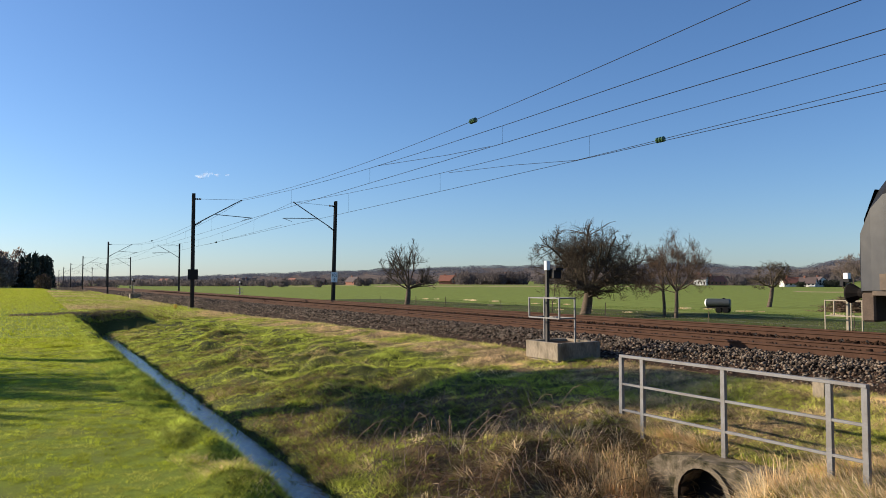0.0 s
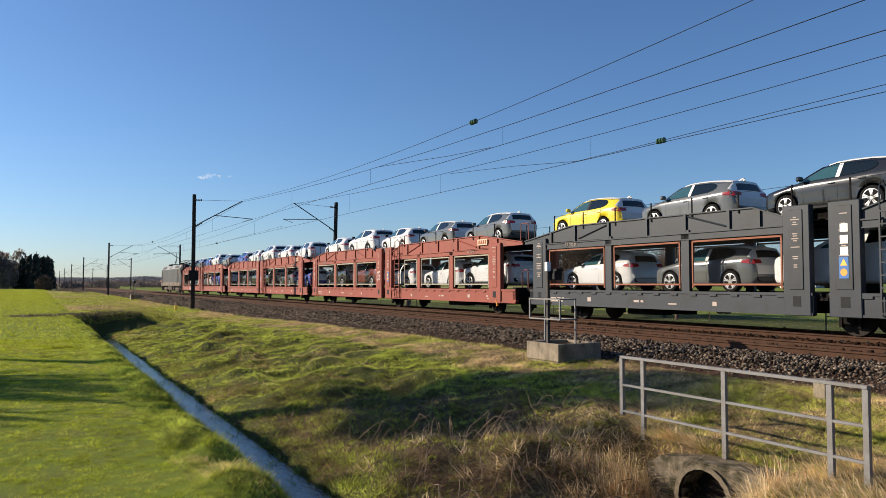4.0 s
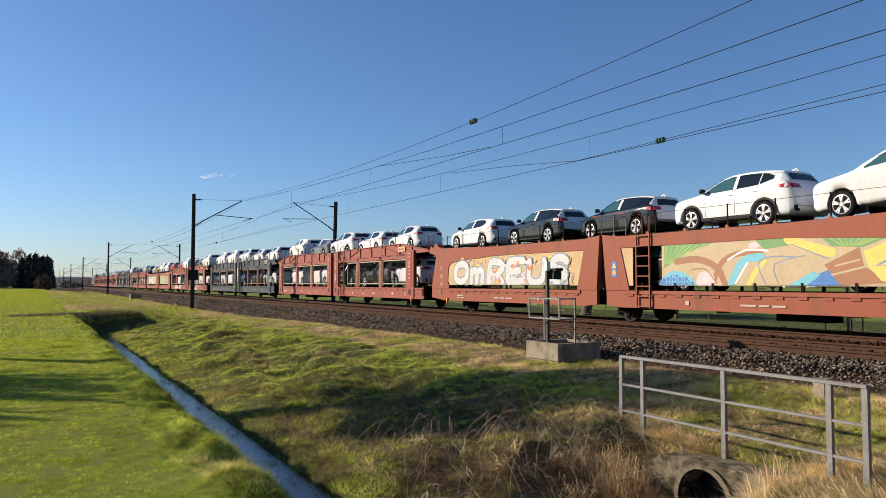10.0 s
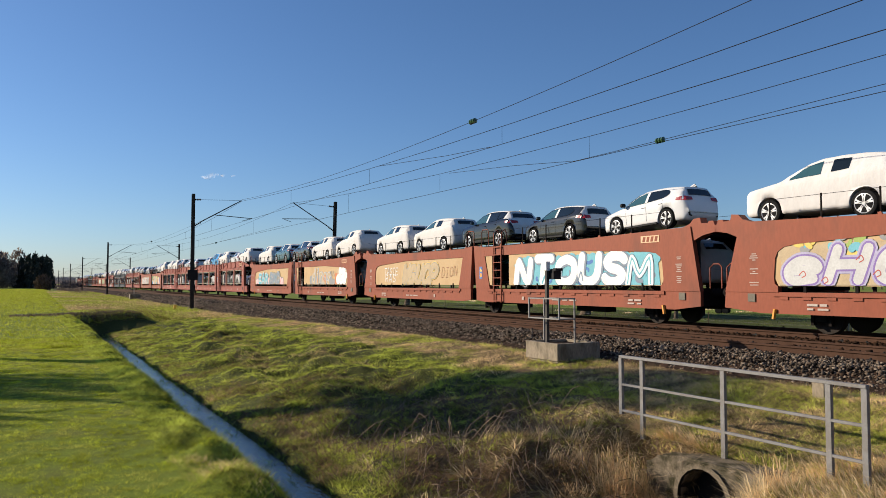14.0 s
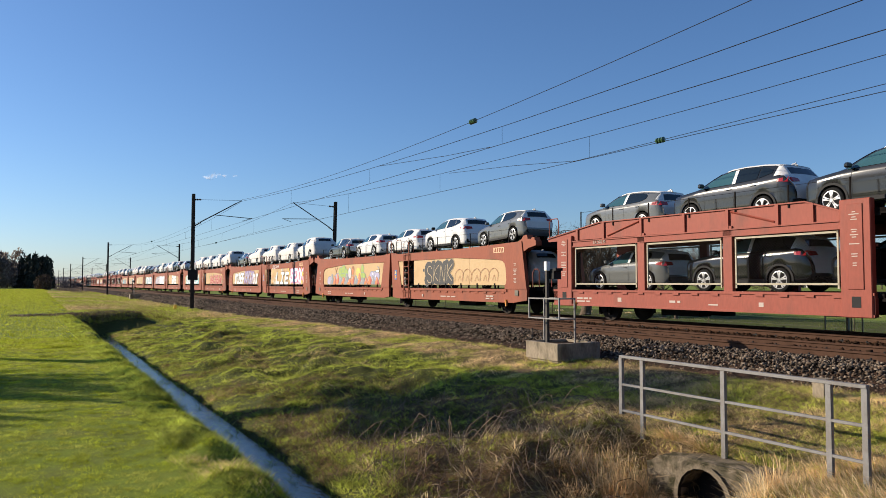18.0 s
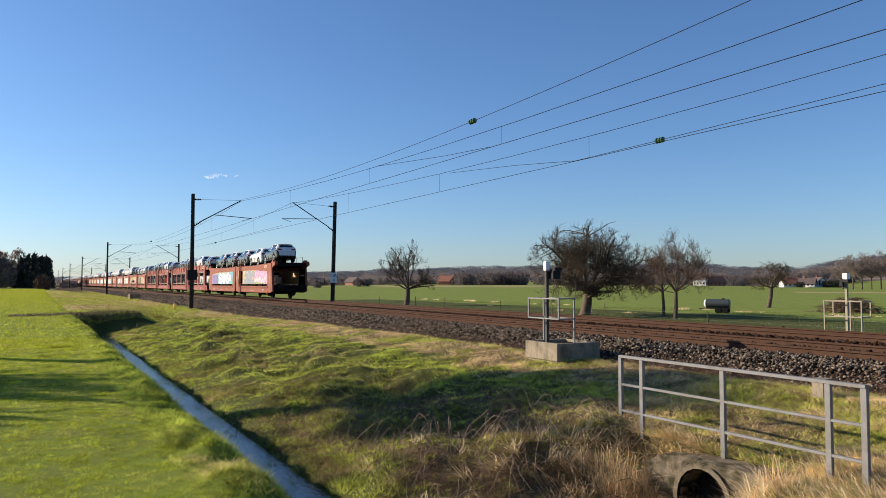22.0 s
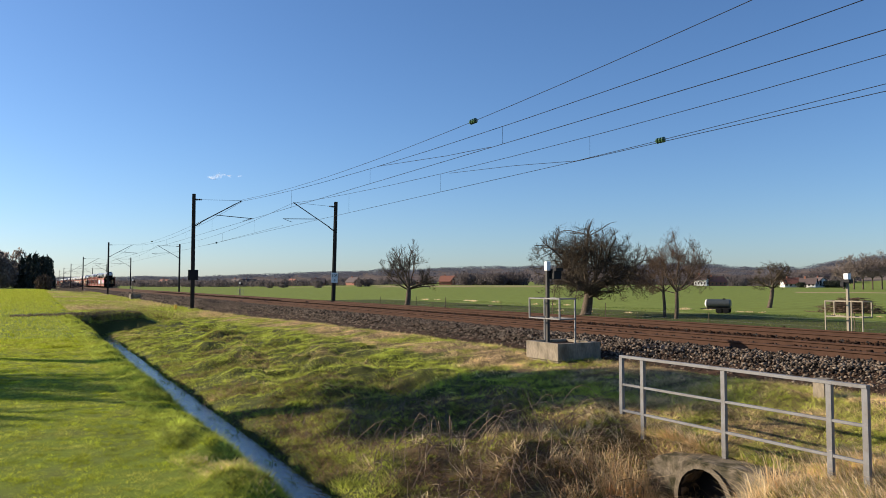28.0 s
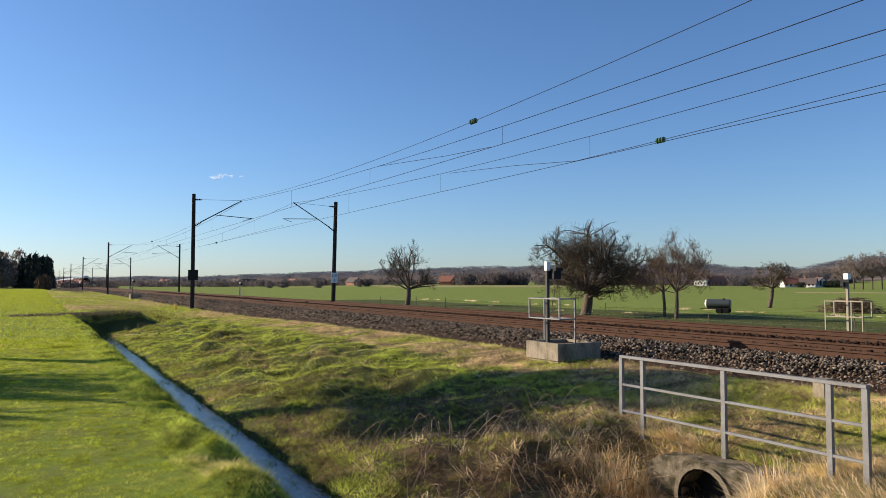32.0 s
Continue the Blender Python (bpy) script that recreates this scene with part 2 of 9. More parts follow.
def height(x, y):
    """The height of the ground: lawn, brook, embankment, field and far hills."""
    x, y = np.asarray(x, float), np.asarray(y, float)
    lawn = -0.38 - 0.10 * step(5, 60, y) + 0.03 * (vnoise(x, y, 2.2) - 0.5)
    # brook: along the line, then round to the culvert
    bend = step(8.2, 6.4, y)
    cx = 3.16 + 3.4 * bend
    d = x - cx
    left = step(-1.62, -0.07, x - 3.16)
    right = step(-0.12, 0.5, d) * 0.22 + 0.78 * np.clip((d - 0.2) / (7.45 - 3.2 * bend), 0, 1) ** 0.85
    top = -0.45 - 0.27 * step(18, 55, y) + 0.05 * (vnoise(x, y, 1.6) - 0.5)
    z = np.where(d < -0.12, lawn + (-1.72 - lawn) * left, -1.72 + (top + 1.72) * np.clip(right, 0, 1))
    rough = np.clip(1.3 * (1 - np.abs(x - 6.5) / 3.4), 0, 1) * step(3.6, 4.4, x)
    z = z + rough * (0.42 * (vnoise(x, y, 1.1) - 0.5) + 0.14 * (vnoise(x, y, 0.42) - 0.5) + 0.13 * (vnoise(x, y, 0.2) - 0.5))
    shelf = step(1.1, 1.6, x) * step(2.8, 2.3, x)
    z = z + shelf * (0.20 * (vnoise(x, y, 0.5) - 0.5) + 0.10 * (vnoise(x, y, 0.22) - 0.5))
    # the culvert's cut through the bank, and the bank on the near side of it
    cut = step(5.4, 5.9, y) * step(8.9, 7.2, y) * step(3.0, 3.6, x) * step(7.76, 7.69, x)
    z = z + cut * (-1.70 - z)
    mound = step(5.75, 5.2, y) * step(5.9, 6.9, x) * step(12, 10, x) * step(-3, 1, y)
    z = z + mound * (np.maximum(z, -0.90) - z)
    behind = step(7.68, 7.76, x) * step(11.2, 10.4, x) * step(9.5, 8.2, y) * step(2.0, 4.2, y)
    z = z + behind * (-0.92 + 0.19 * (x - 7.6) + 0.05 * (vnoise(x, y, 0.7) - 0.5) - z)
    # farm crossing over the brook
    cross = step(44.6, 45.7, y) * step(54, 50, y) * step(-14, -3, x) * step(6.6, 5.0, x)
    z = z + cross * (-0.52 + 0.12 * step(1.5, 4.0, x) * step(6.2, 5.0, x) + 0.22 * (vnoise(x, y, 1.3) - 0.5) - z)
    shut = step(48, 52, y) * step(-0.5, 2.4, x) * step(10.5, 5.0, x)
    z = z + shut * (np.maximum(z, -0.62) - z)
    # bed under the ballast, far verge and field
    z = np.where(x > 11.25, -0.75, z)
    verge = step(21.0, 24.5, x)
    z = z + verge * (-1.05 + 0.08 * (vnoise(x, y, 5) - 0.5) - z)
    r = np.hypot(x, y)
    # far off the field swells a little, then the hills
    ang = np.degrees(np.arctan2(x, y))
    z = z + step(140, 420, r) * step(14, 26, ang) * step(60, 40, ang) * 1.3
    hill = np.interp(ang, [-5, 6, 12, 19, 25, 31.6, 36.4, 42, 48.4, 52, 55, 57, 60, 70, 120], [8, 16, 18, 30, 38, 48, 50, 54, 52, 44, 40, 46, 62, 80, 60]) + 9 * (vnoise(ang * 30, ang * 0 + 9, 60) - .5)
    z = z + step(1000, 2500, r) * hill * step(-6, 2, ang)
    z = z + step(400, 900, r) * step(51, 60, ang) * 16 * step(140, 100, ang)
    return z


def ground_sheet():
    """One sheet from under the camera to the horizon, finer where the camera stands."""
    def axis(lo, hi, fine_lo, fine_hi, stepsize, grow):
        a = list(np.arange(fine_lo, fine_hi, stepsize))
        s, v = stepsize, fine_hi
        while v < hi:
            a.append(v)
            s = min(s * grow, 90)
            v += s
        s, v = stepsize, fine_lo
        while v > lo:
            s = min(s * grow, 90)
            v -= s
            a.insert(0, v)
        return np.array(a)
    xs = axis(-2600, 3400, 0.0, 13.0, 0.11, 1.05)
    ys = axis(-1200, 3600, 3.5, 20.0, 0.14, 1.035)
    gx, gy = np.meshgrid(xs, ys)
    gz = height(gx, gy)
    n, m = gx.shape
    verts = np.stack([gx.ravel(), gy.ravel(), gz.ravel()], 1)
    i = (np.arange(n - 1)[:, None] * m + np.arange(m - 1)[None, :]).ravel()
    faces = np.stack([i, i + 1, i + m + 1, i + m], 1)
    dry = 0.30 * vnoise(gx, gy, 1.4) + 0.25 * vnoise(gx, gy, 0.5) - 0.30
    bank = step(3.6, 5.0, gx) * step(13, 10.5, gx)
    dry = dry + bank * (0.02 + 0.36 * step(8.6, 9.8, gx) + 0.35 * step(15, 8.5, gy)) - 0.35 * step(1.4, 0.6, gx) - 0.6 * step(22, 25, gx)
    rr, ang = np.hypot(gx, gy), np.degrees(np.arctan2(gx, gy))
    edge = rr + 14 * (vnoise(gx, gy, 60) - .5)
    dry = dry + 1.0 * step(300, 306, edge) * step(352, 340, edge) * step(22, 24, ang) * step(47, 45, ang) + .9 * step(380, 390, edge) * step(470, 450, edge) * step(14, 18, ang) * step(40, 38, ang)
    dry = dry + 1.4 * step(205, 209, edge) * step(232, 226, edge) * step(53, 55, ang) + .9 * step(640, 760, rr) * step(44, 50, ang) + .8 * step(1300, 1500, rr)
    me = mesh_from("ground", verts, faces, ("dry", dry.ravel()))
    cx, cy = gx[:-1, :-1].ravel(), gy[:-1, :-1].ravel()
    lawn_ = (cx > -2.6) & (cx <= 1.7) & (cy > 3.4) & (cy < 26)
    # beyond the tracks this dark soil stands in for the trees' shade
    sward_ = (cx > 1.7) & (cx < 11.4) & (cy > np.where(cx > 3, 2.5, 4.2)) & (cy < np.where(cx > 3, 54, 46)) | (cx > 21) & (cx < 43) & (cy > 8) & (cy < 97)
    cr, ca = np.hypot(cx, cy), np.degrees(np.arctan2(cx, cy))
    floor_ = (cr > 1250) | (cr > 560) & (ca > 47) & (ca < 75)
    me.polygons.foreach_set("material_index", np.where(floor_, 3, np.where(lawn_, 2, sward_.astype(int))).astype(np.int32))
    ob = mesh_part("ground", me, [M_GROUND, M_SWARD, M_LAWNSOIL, M_WOODFLOOR], smooth=True)
    return tagged(ob, "grass meadow, embankment and green winter fields up to wooded hills", "ground", kind="structure")


ground = ground_sheet()


# ---------------------------------------------------------------- brook
def brook():
    bm = bmesh.new()
    ys = [5.6, 6.4, 7.2, 8.2] + [8.2 + 1.2 * i for i in range(1, 33)]
    prev = None
    for i, y in enumerate(ys):
        b = float(step(8.4, 6.4, y))
        row = [bm.verts.new((w, y, WATER_Z)) for w in (2.36, 3.16, 3.96 + 3.4 * b)]
        if prev:
            for k in range(2):
                bm.faces.new((prev[k], prev[k + 1], row[k + 1], row[k]))
        prev = row
    water = material("brook_water", (0.05, 0.05, 0.042), 0.07, vary=0.2, scale=5, bump=0.0, spec=0.6)
    n, l = water.node_tree.nodes, water.node_tree.links
    tc, mp, w = n.new("ShaderNodeTexCoord"), n.new("ShaderNodeMapping"), n.new("ShaderNodeTexNoise")
    mp.inputs["Scale"].default_value = (1.3, 0.55, 1)
    w.inputs["Scale"].default_value, w.inputs["Detail"].default_value = 14, 4
    l.new(tc.outputs["Object"], mp.inputs[0])
    l.new(mp.outputs[0], w.inputs["Vector"])
    bp = n.new("ShaderNodeBump")
    bp.inputs["Strength"].default_value, bp.inputs["Distance"].default_value = 0.55, 0.03
    l.new(w.outputs[0], bp.inputs["Height"])
    l.new(bp.outputs[0], n["Principled BSDF"].inputs["Normal"])
    tagged(part("water", bm, water), "rippling brook water reflecting the sky in a grass ditch", "water", kind="structure")


brook()


# ---------------------------------------------------------------- track bed
def ballast_bed():
    bm = bmesh.new()
    prof = [(10.75, -0.82), (11.5, -0.44), (12.35, -0.20), (12.75, -0.178), (16.2, -0.178), (16.5, -0.17), (16.8, -0.178), (20.3, -0.178), (20.7, -0.24), (22.2, -0.85)]
    ys = [-160 + 10 * i for i in range(14)] + [-20 + 2 * i for i in range(50)] + [80 + 12 * i for i in range(78)]
    prev = None
    for y in ys:
        row = [bm.verts.new((x, y, z + 0.004 * math.sin(y * 1.7 + x * 3))) for x, z in prof]
        if prev:
            for k in range(len(prof) - 1):
                bm.faces.new((prev[k], prev[k + 1], row[k + 1], row[k]))
        prev = row
    return tagged(part("ballast", bm, M_BALLAST, smooth=True), "crushed stone ballast shoulder, darkened as shade between its stones", "track bed", kind="structure")


ballast = ballast_bed()
RAIL = [(-0.036, 0.0), (-0.036, -0.036), (-0.010, -0.055), (-0.009, -0.135), (-0.075, -0.158), (-0.075, -0.172), (0.075, -0.172), (0.075, -0.158), (0.009, -0.135), (0.010, -0.055), (0.036, -0.036), (0.036, 0.0)]


def railway(cx, label):
    """Two rails with polished heads, sleepers and clips."""
    tr = empty("railway_track", pose(cx, 0, 0), label, "railway track", "parallel railway tracks", "structure")
    for sx in (-0.7525, 0.7525):
        bm = bmesh.new()
        extrude_y(bm, [(x + sx, z) for x, z in RAIL], -150, 1000)
        bm.normal_update()
        for f in bm.faces:
            if f.normal.z > 0.9 and f.calc_center_median().z > -0.01:
                f.material_index = 1
        part("rail", bm, [M_RAIL, M_RAILTOP], tr, "rusty brown rail with polished head")
    bm = bmesh.new()
    extrude_y(bm, [(-1.28, -0.235), (-1.25, -0.172), (1.25, -0.172), (1.28, -0.235)], -0.12, 0.12)
    sl = bpy.data.meshes.new("sleeper")
    bm.to_mesh(sl)
    bm.free()
    sl.materials.append(M_SLEEPER)
    bm = bmesh.new()
    for sx in (-0.7525, 0.7525):
        for k in (-1, 1):
            box(bm, sx + k * 0.115 - 0.045, sx + k * 0.115 + 0.045, -0.07, 0.07, -0.172, -0.125, 0)
            tube(bm, [(sx + k * 0.115, 0, -0.13), (sx + k * 0.115, 0, -0.095)], 0.022, 6)
    cl = bpy.data.meshes.new("rail_clip")
    bm.to_mesh(cl)
    bm.free()
    cl.materials.append(M_BLACK)
    for i in range(66):
        y = 2 + 0.63 * i
        for name, me in (("sleeper", sl), ("rail_clip", cl)):
            o = mesh_part(name, me, None, tr)
            o.location = (0, y, 0)
    return tr


track_near = railway(NEAR, "rusty brown railway track with clips on grey ballast")
track_far = railway(FAR, "rusty brown railway track carrying the freight train")


# ---------------------------------------------------------------- masts and wires
def insulator(bm, a, b, r=0.06, n=5):
    a, b = Vector(a), Vector(b)
    pts, rs = [], []
    for i in range(n):
        for f, rr in ((0.1, 0.35), (0.3, 1.0), (0.7, 1.0), (0.9, 0.35)):
            pts.append(a.lerp(b, (i + f) / n))
            rs.append(r * rr)
    tube(bm, pts, rs, 8)


def mast(side, label, board=False, plate=False, cabinet=False):
    """An H-beam mast with its bracket; side +1: arm towards +x."""
    th = empty("catenary_mast", None, label, "catenary mast", "catenary masts along the railway")
    s = side
    bm = bmesh.new()
    extrude_y(bm, [(-0.14, -0.75), (0.14, -0.75), (0.115, 8.3), (-0.115, 8.3)], -0.13, -0.11)
    extrude_y(bm, [(-0.14, -0.75), (0.14, -0.75), (0.115, 8.3), (-0.115, 8.3)], 0.11, 0.13)
    box(bm, -0.012, 0.012, -0.11, 0.11, -0.75, 8.3)
    part("pole", bm, M_MAST, th)
    bm = bmesh.new()
    box(bm, -0.3, 0.3, -0.3, 0.3, -0.95, -0.62, bevel=0.02)
    part("foundation", bm, M_CONC, th, "concrete footing")
    tipx, tipz = 3.75 * s, 7.97
    bm = bmesh.new()
    tube(bm, [(0.6 * s, 0, 7.88), (tipx, 0, tipz)], 0.012)
    part("top_tie", bm, M_MAST, th)
    bm = bmesh.new()
    tube(bm, [(0.55 * s, 0, 6.1), (tipx, 0, tipz)], 0.04)
    part("diagonal_strut", bm, M_MAST, th)
    bm = bmesh.new()
    tube(bm, [(1.55 * s, 0, 6.72), (4.6 * s, 0, 6.55)], 0.03)
    tube(bm, [(4.55 * s, 0, 6.55), (3.8 * s, 0, 6.32)], 0.018)
    part("register_arm", bm, M_MAST, th)
    for z0, z1 in ((7.86, 7.88), (5.8, 6.1)):
        bm = bmesh.new()
        insulator(bm, (0.12 * s, 0, z0), (0.6 * s, 0, z1), 0.075, 4)
        part("insulator", bm, M_BLACK, th)
    if board:
        bm = bmesh.new()
        box(bm, -0.38, 0.38, -0.19, -0.15, 1.55, 2.35, bevel=0.01)
        part("signal_board", bm, M_BLACK, th, "black rectangular board")
    if plate:
        bm = bmesh.new()
        box(bm, -0.30, 0.28, -0.19, -0.165, 1.35, 2.2, bevel=0.01)
        pl = part("kilometre_plate", bm, M_WHITE, th, "white plate with black kilometre number 105 4")
        for txt, z, sz in (("105", 1.83, 0.36), ("4", 1.45, 0.36)):
            cu = bpy.data.curves.new("number", "FONT")
            cu.body, cu.size, cu.align_x = txt, sz, "CENTER"
            cu.extrude = 0.002
            cu.materials.append(M_BLACK)
            o = new("number", cu)
            o.parent = pl
            o.matrix_basis = pose(-0.01, -0.196, z, 90, 0, 0)
    if cabinet:
        bm = bmesh.new()
        box(bm, -0.13, 0.13, -0.3, -0.15, 0.3, 1.0, bevel=0.01)
        part("switch_box", bm, M_BLACK, th)
    return th


MAST_Y = [-18, 60, 138, 216, 294, 372, 450]
for i, y in enumerate(MAST_Y):
    a = mast(1, "dark steel catenary mast with bracket arm and black board" if i == 1 else "dark steel catenary mast with bracket arm over the near track", board=(i == 1))
    a.matrix_basis = pose(10.67, y, 0, 0, 0.0, 0)
    b = mast(-1, "dark steel catenary mast with bracket arm and white kilometre plate" if i == 1 else "dark steel catenary mast with bracket arm over the far track", plate=(i == 1))
    b.matrix_basis = pose(22.25, y, 0, 0, 1.2 if i == 1 else 0, 0)


def wires(cx, contact, low, label):
    """Contact wire, sagging carrier wire and droppers over one track."""
    th = empty("overhead_wire", pose(cx, 0, 0), label, "overhead wire", "overhead wires over the tracks")
    bm = bmesh.new()
    tube(bm, [(0, -96, contact), (0, 450, contact)], 0.011, 5)
    part("contact_wire", bm, M_WIRE, th)
    bm = bmesh.new()
    drops = []
    pts = []
    for a, b in zip([-96] + MAST_Y, MAST_Y):
        mid = (a + b) / 2
        k = (7.95 - low) / ((b - a) / 2) ** 2
        for j in range(12):
            y = a + (b - a) * j / 12
            pts.append((0, y, low + k * (y - mid) ** 2))
        drops += [(yy, low + k * (yy - mid) ** 2) for yy in (mid - 27, mid - 13, mid + 1, mid + 13, mid + 26)]
    tube(bm, pts, 0.011, 5)
    part("carrier_wire", bm, M_WIRE, th)
    for y, z in drops:
        bm = bmesh.new()
        tube(bm, [(0, y, contact), (0, y, z)], 0.006, 4)
        part("dropper", bm, M_WIRE, th)
    return th


wires(NEAR, 6.27, 6.90, "thin dark contact wire and sagging carrier wire with droppers")
wires(FAR, 6.09, 6.93, "thin dark contact wire and carrier wire above the train")


def loose_wire(pts, at, label):
    """A wire run out of use, with a green glass insulator in it."""
    th = empty("feeder_wire", None, label, "overhead wire", "overhead wires over the tracks")
    bm = bmesh.new()
    tube(bm, pts, 0.010, 5)
    part("wire", bm, M_WIRE, th)
    if at:
        p, d = Vector(at[0]), Vector(at[1]).normalized() * 0.19
        bm = bmesh.new()
        insulator(bm, p - d, p + d, 0.10, 3)
        part("insulator", bm, M_GREEN_INS, th, "green glass string insulator")


def run(a, m, b, n=14):
    """Points of a parabola through three points, even in y."""
    out = []
    for i in range(n + 1):
        t = i / n
        y = a[1] + (b[1] - a[1]) * t
        l0 = (y - m[1]) * (y - b[1]) / ((a[1] - m[1]) * (a[1] - b[1]))
        l1 = (y - a[1]) * (y - b[1]) / ((m[1] - a[1]) * (m[1] - b[1]))
        l2 = (y - a[1]) * (y - m[1]) / ((b[1] - a[1]) * (b[1] - m[1]))
        out.append((a[0] * l0 + m[0] * l1 + b[0] * l2, y, a[2] * l0 + m[2] * l1 + b[2] * l2))
    return out


loose_wire(run((14.45, 60, 8.05), (13.9, 23.02, 7.22), (13.4, 4, 7.75), 24), ((13.9, 23.02, 7.22), (0.01, -1, 0.0)), "thin wire carrying a green glass insulator above the track")
loose_wire([(18.5, 23.0, 6.10), (18.45, 18.4, 6.14), (18.3, 2, 6.35)], ((18.45, 18.28, 6.14), (0, 1, 0)), "thin wire with a green glass insulator above the contact wire")
loose_wire([(14.5, 33.0, 7.00), (14.45, 26, 6.45), (14.5, 22.8, 6.29)], None, "thin branch wire joining the contact wire")
loose_wire([(18.5, 33.0, 6.95), (18.45, 27, 6.50), (18.5, 22.9, 6.11)], None, "thin branch wire joining the contact wire")


loose_wire(run((14.45, 138, 8.05), (13.9, 109, 7.1), (14.4, 62, 7.95), 24), ((13.9, 109, 7.1), (0.01, -1, 0.0)), "thin wire carrying a green glass insulator far along the track")
loose_wire([(18.5, 95, 6.04), (18.45, 89, 6.07), (18.4, 62, 6.25)], ((18.45, 89, 6.07), (0, 1, 0)), "thin wire with a green glass insulator far above the contact wire")


# ---------------------------------------------------------------- crossing signals, block, culvert, railing
def signal(block, label, bar_mat=None, leg_x=-0.10, cap=0.055, shift=0.0):
    bar_mat = bar_mat or M_GALV
    th = empty("crossing_signal", None, label, "railway signal", "small signals beside the railway")
    if block:
        # a concrete frame filled with stones, standing on a wider foot
        bm = bmesh.new()
        for a0, a1, b0, b1 in ((-.62, -.51, -.62, .62), (.51, .62, -.62, .62), (-.51, .51, -.62, -.51), (-.51, .51, .51, .62)):
            box(bm, a0, a1, b0, b1, -0.40, 0.0, bevel=0.012)
        con = part("concrete_block", bm, M_CONC, th, "weathered pale concrete frame")
        bm = bmesh.new()
        box(bm, -.60, .60, -.60, .60, -.70, -.408, bevel=0.02)
        part("foot", bm, M_CONC, con)
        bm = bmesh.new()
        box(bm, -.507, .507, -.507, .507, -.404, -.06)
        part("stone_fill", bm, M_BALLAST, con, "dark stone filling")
    plain = leg_x > -.3
    bm = bmesh.new()
    box(bm, -0.325, -0.255, 0.165 + shift, 0.235 + shift, -0.1, 1.66)
    part("post", bm, M_POST if plain else bar_mat, th)
    # painted white as if its flashing lamp were always lit
    bm = bmesh.new()
    box(bm, -0.29 - cap, -0.29 + cap, 0.20 + shift - cap, 0.20 + shift + cap, 1.66, 1.88 if plain else 1.84, bevel=0.008)
    part("white_cap", bm, M_WHITE, th, "box painted white in place of its flashing lamp light")
    bm = bmesh.new()
    if plain:
        box(bm, -0.24, -0.02, 0.0, 0.22, 1.46, 1.70, bevel=0.01)
        box(bm, -0.25, -0.04, -0.08, 0.02, 1.66, 1.72)
    else:
        box(bm, -.44, -.34, .22 + shift, .34 + shift, 1.44, 1.58, bevel=.01)
        box(bm, -.38, -.20, .08 + shift, .36 + shift, 1.56, 1.66, bevel=.01)
    part("lamp_housing", bm, M_BLACK, th, "black hooded lamp housing")
    for x in (-0.54, -0.10):
        for y in (-0.58, 0.58):
            bm = bmesh.new()
            box(bm, x - 0.016, x + 0.016, y - 0.016, y + 0.016, -.1 if x == leg_x else 0.54, 1.03)
            part("guard_post", bm, bar_mat, th)
    if leg_x < -.3:
        bm = bmesh.new()
        box(bm, leg_x - 0.016, leg_x + 0.016, -.26, -.228, -.1, 1.0)
        part("guard_post", bm, bar_mat, th)
    for z in (1.01, 0.55):
        for x in (-0.54, -0.10):
            bm = bmesh.new()
            box(bm, x - 0.014, x + 0.014, -0.58, 0.58, z - 0.015, z + 0.015)
            part("guard_rail", bm, bar_mat, th)
        for y in (0.58, -0.58):
            bm = bmesh.new()
            box(bm, -0.54, -0.10, y - 0.014, y + 0.014, z - 0.015, z + 0.015)
            part("guard_rail", bm, bar_mat, th)
    return th


signal(True, "small signal post with white cap on a concrete block").matrix_basis = pose(10.92, 14.02, -0.07)
signal(False, "small signal post with white cap in a pale guard rail", material("weathered_bar", (0.26, 0.22, 0.15), 0.7), -0.54, .075, -.18).matrix_basis = pose(21.6, 13.62, -0.25)
signal(False, "small distant signal post with guard rail by the field").matrix_basis = pose(21.6, 89, -0.4)
signal(True, "distant signal post on a pale concrete block").matrix_basis = pose(10.9, 100, -0.05)


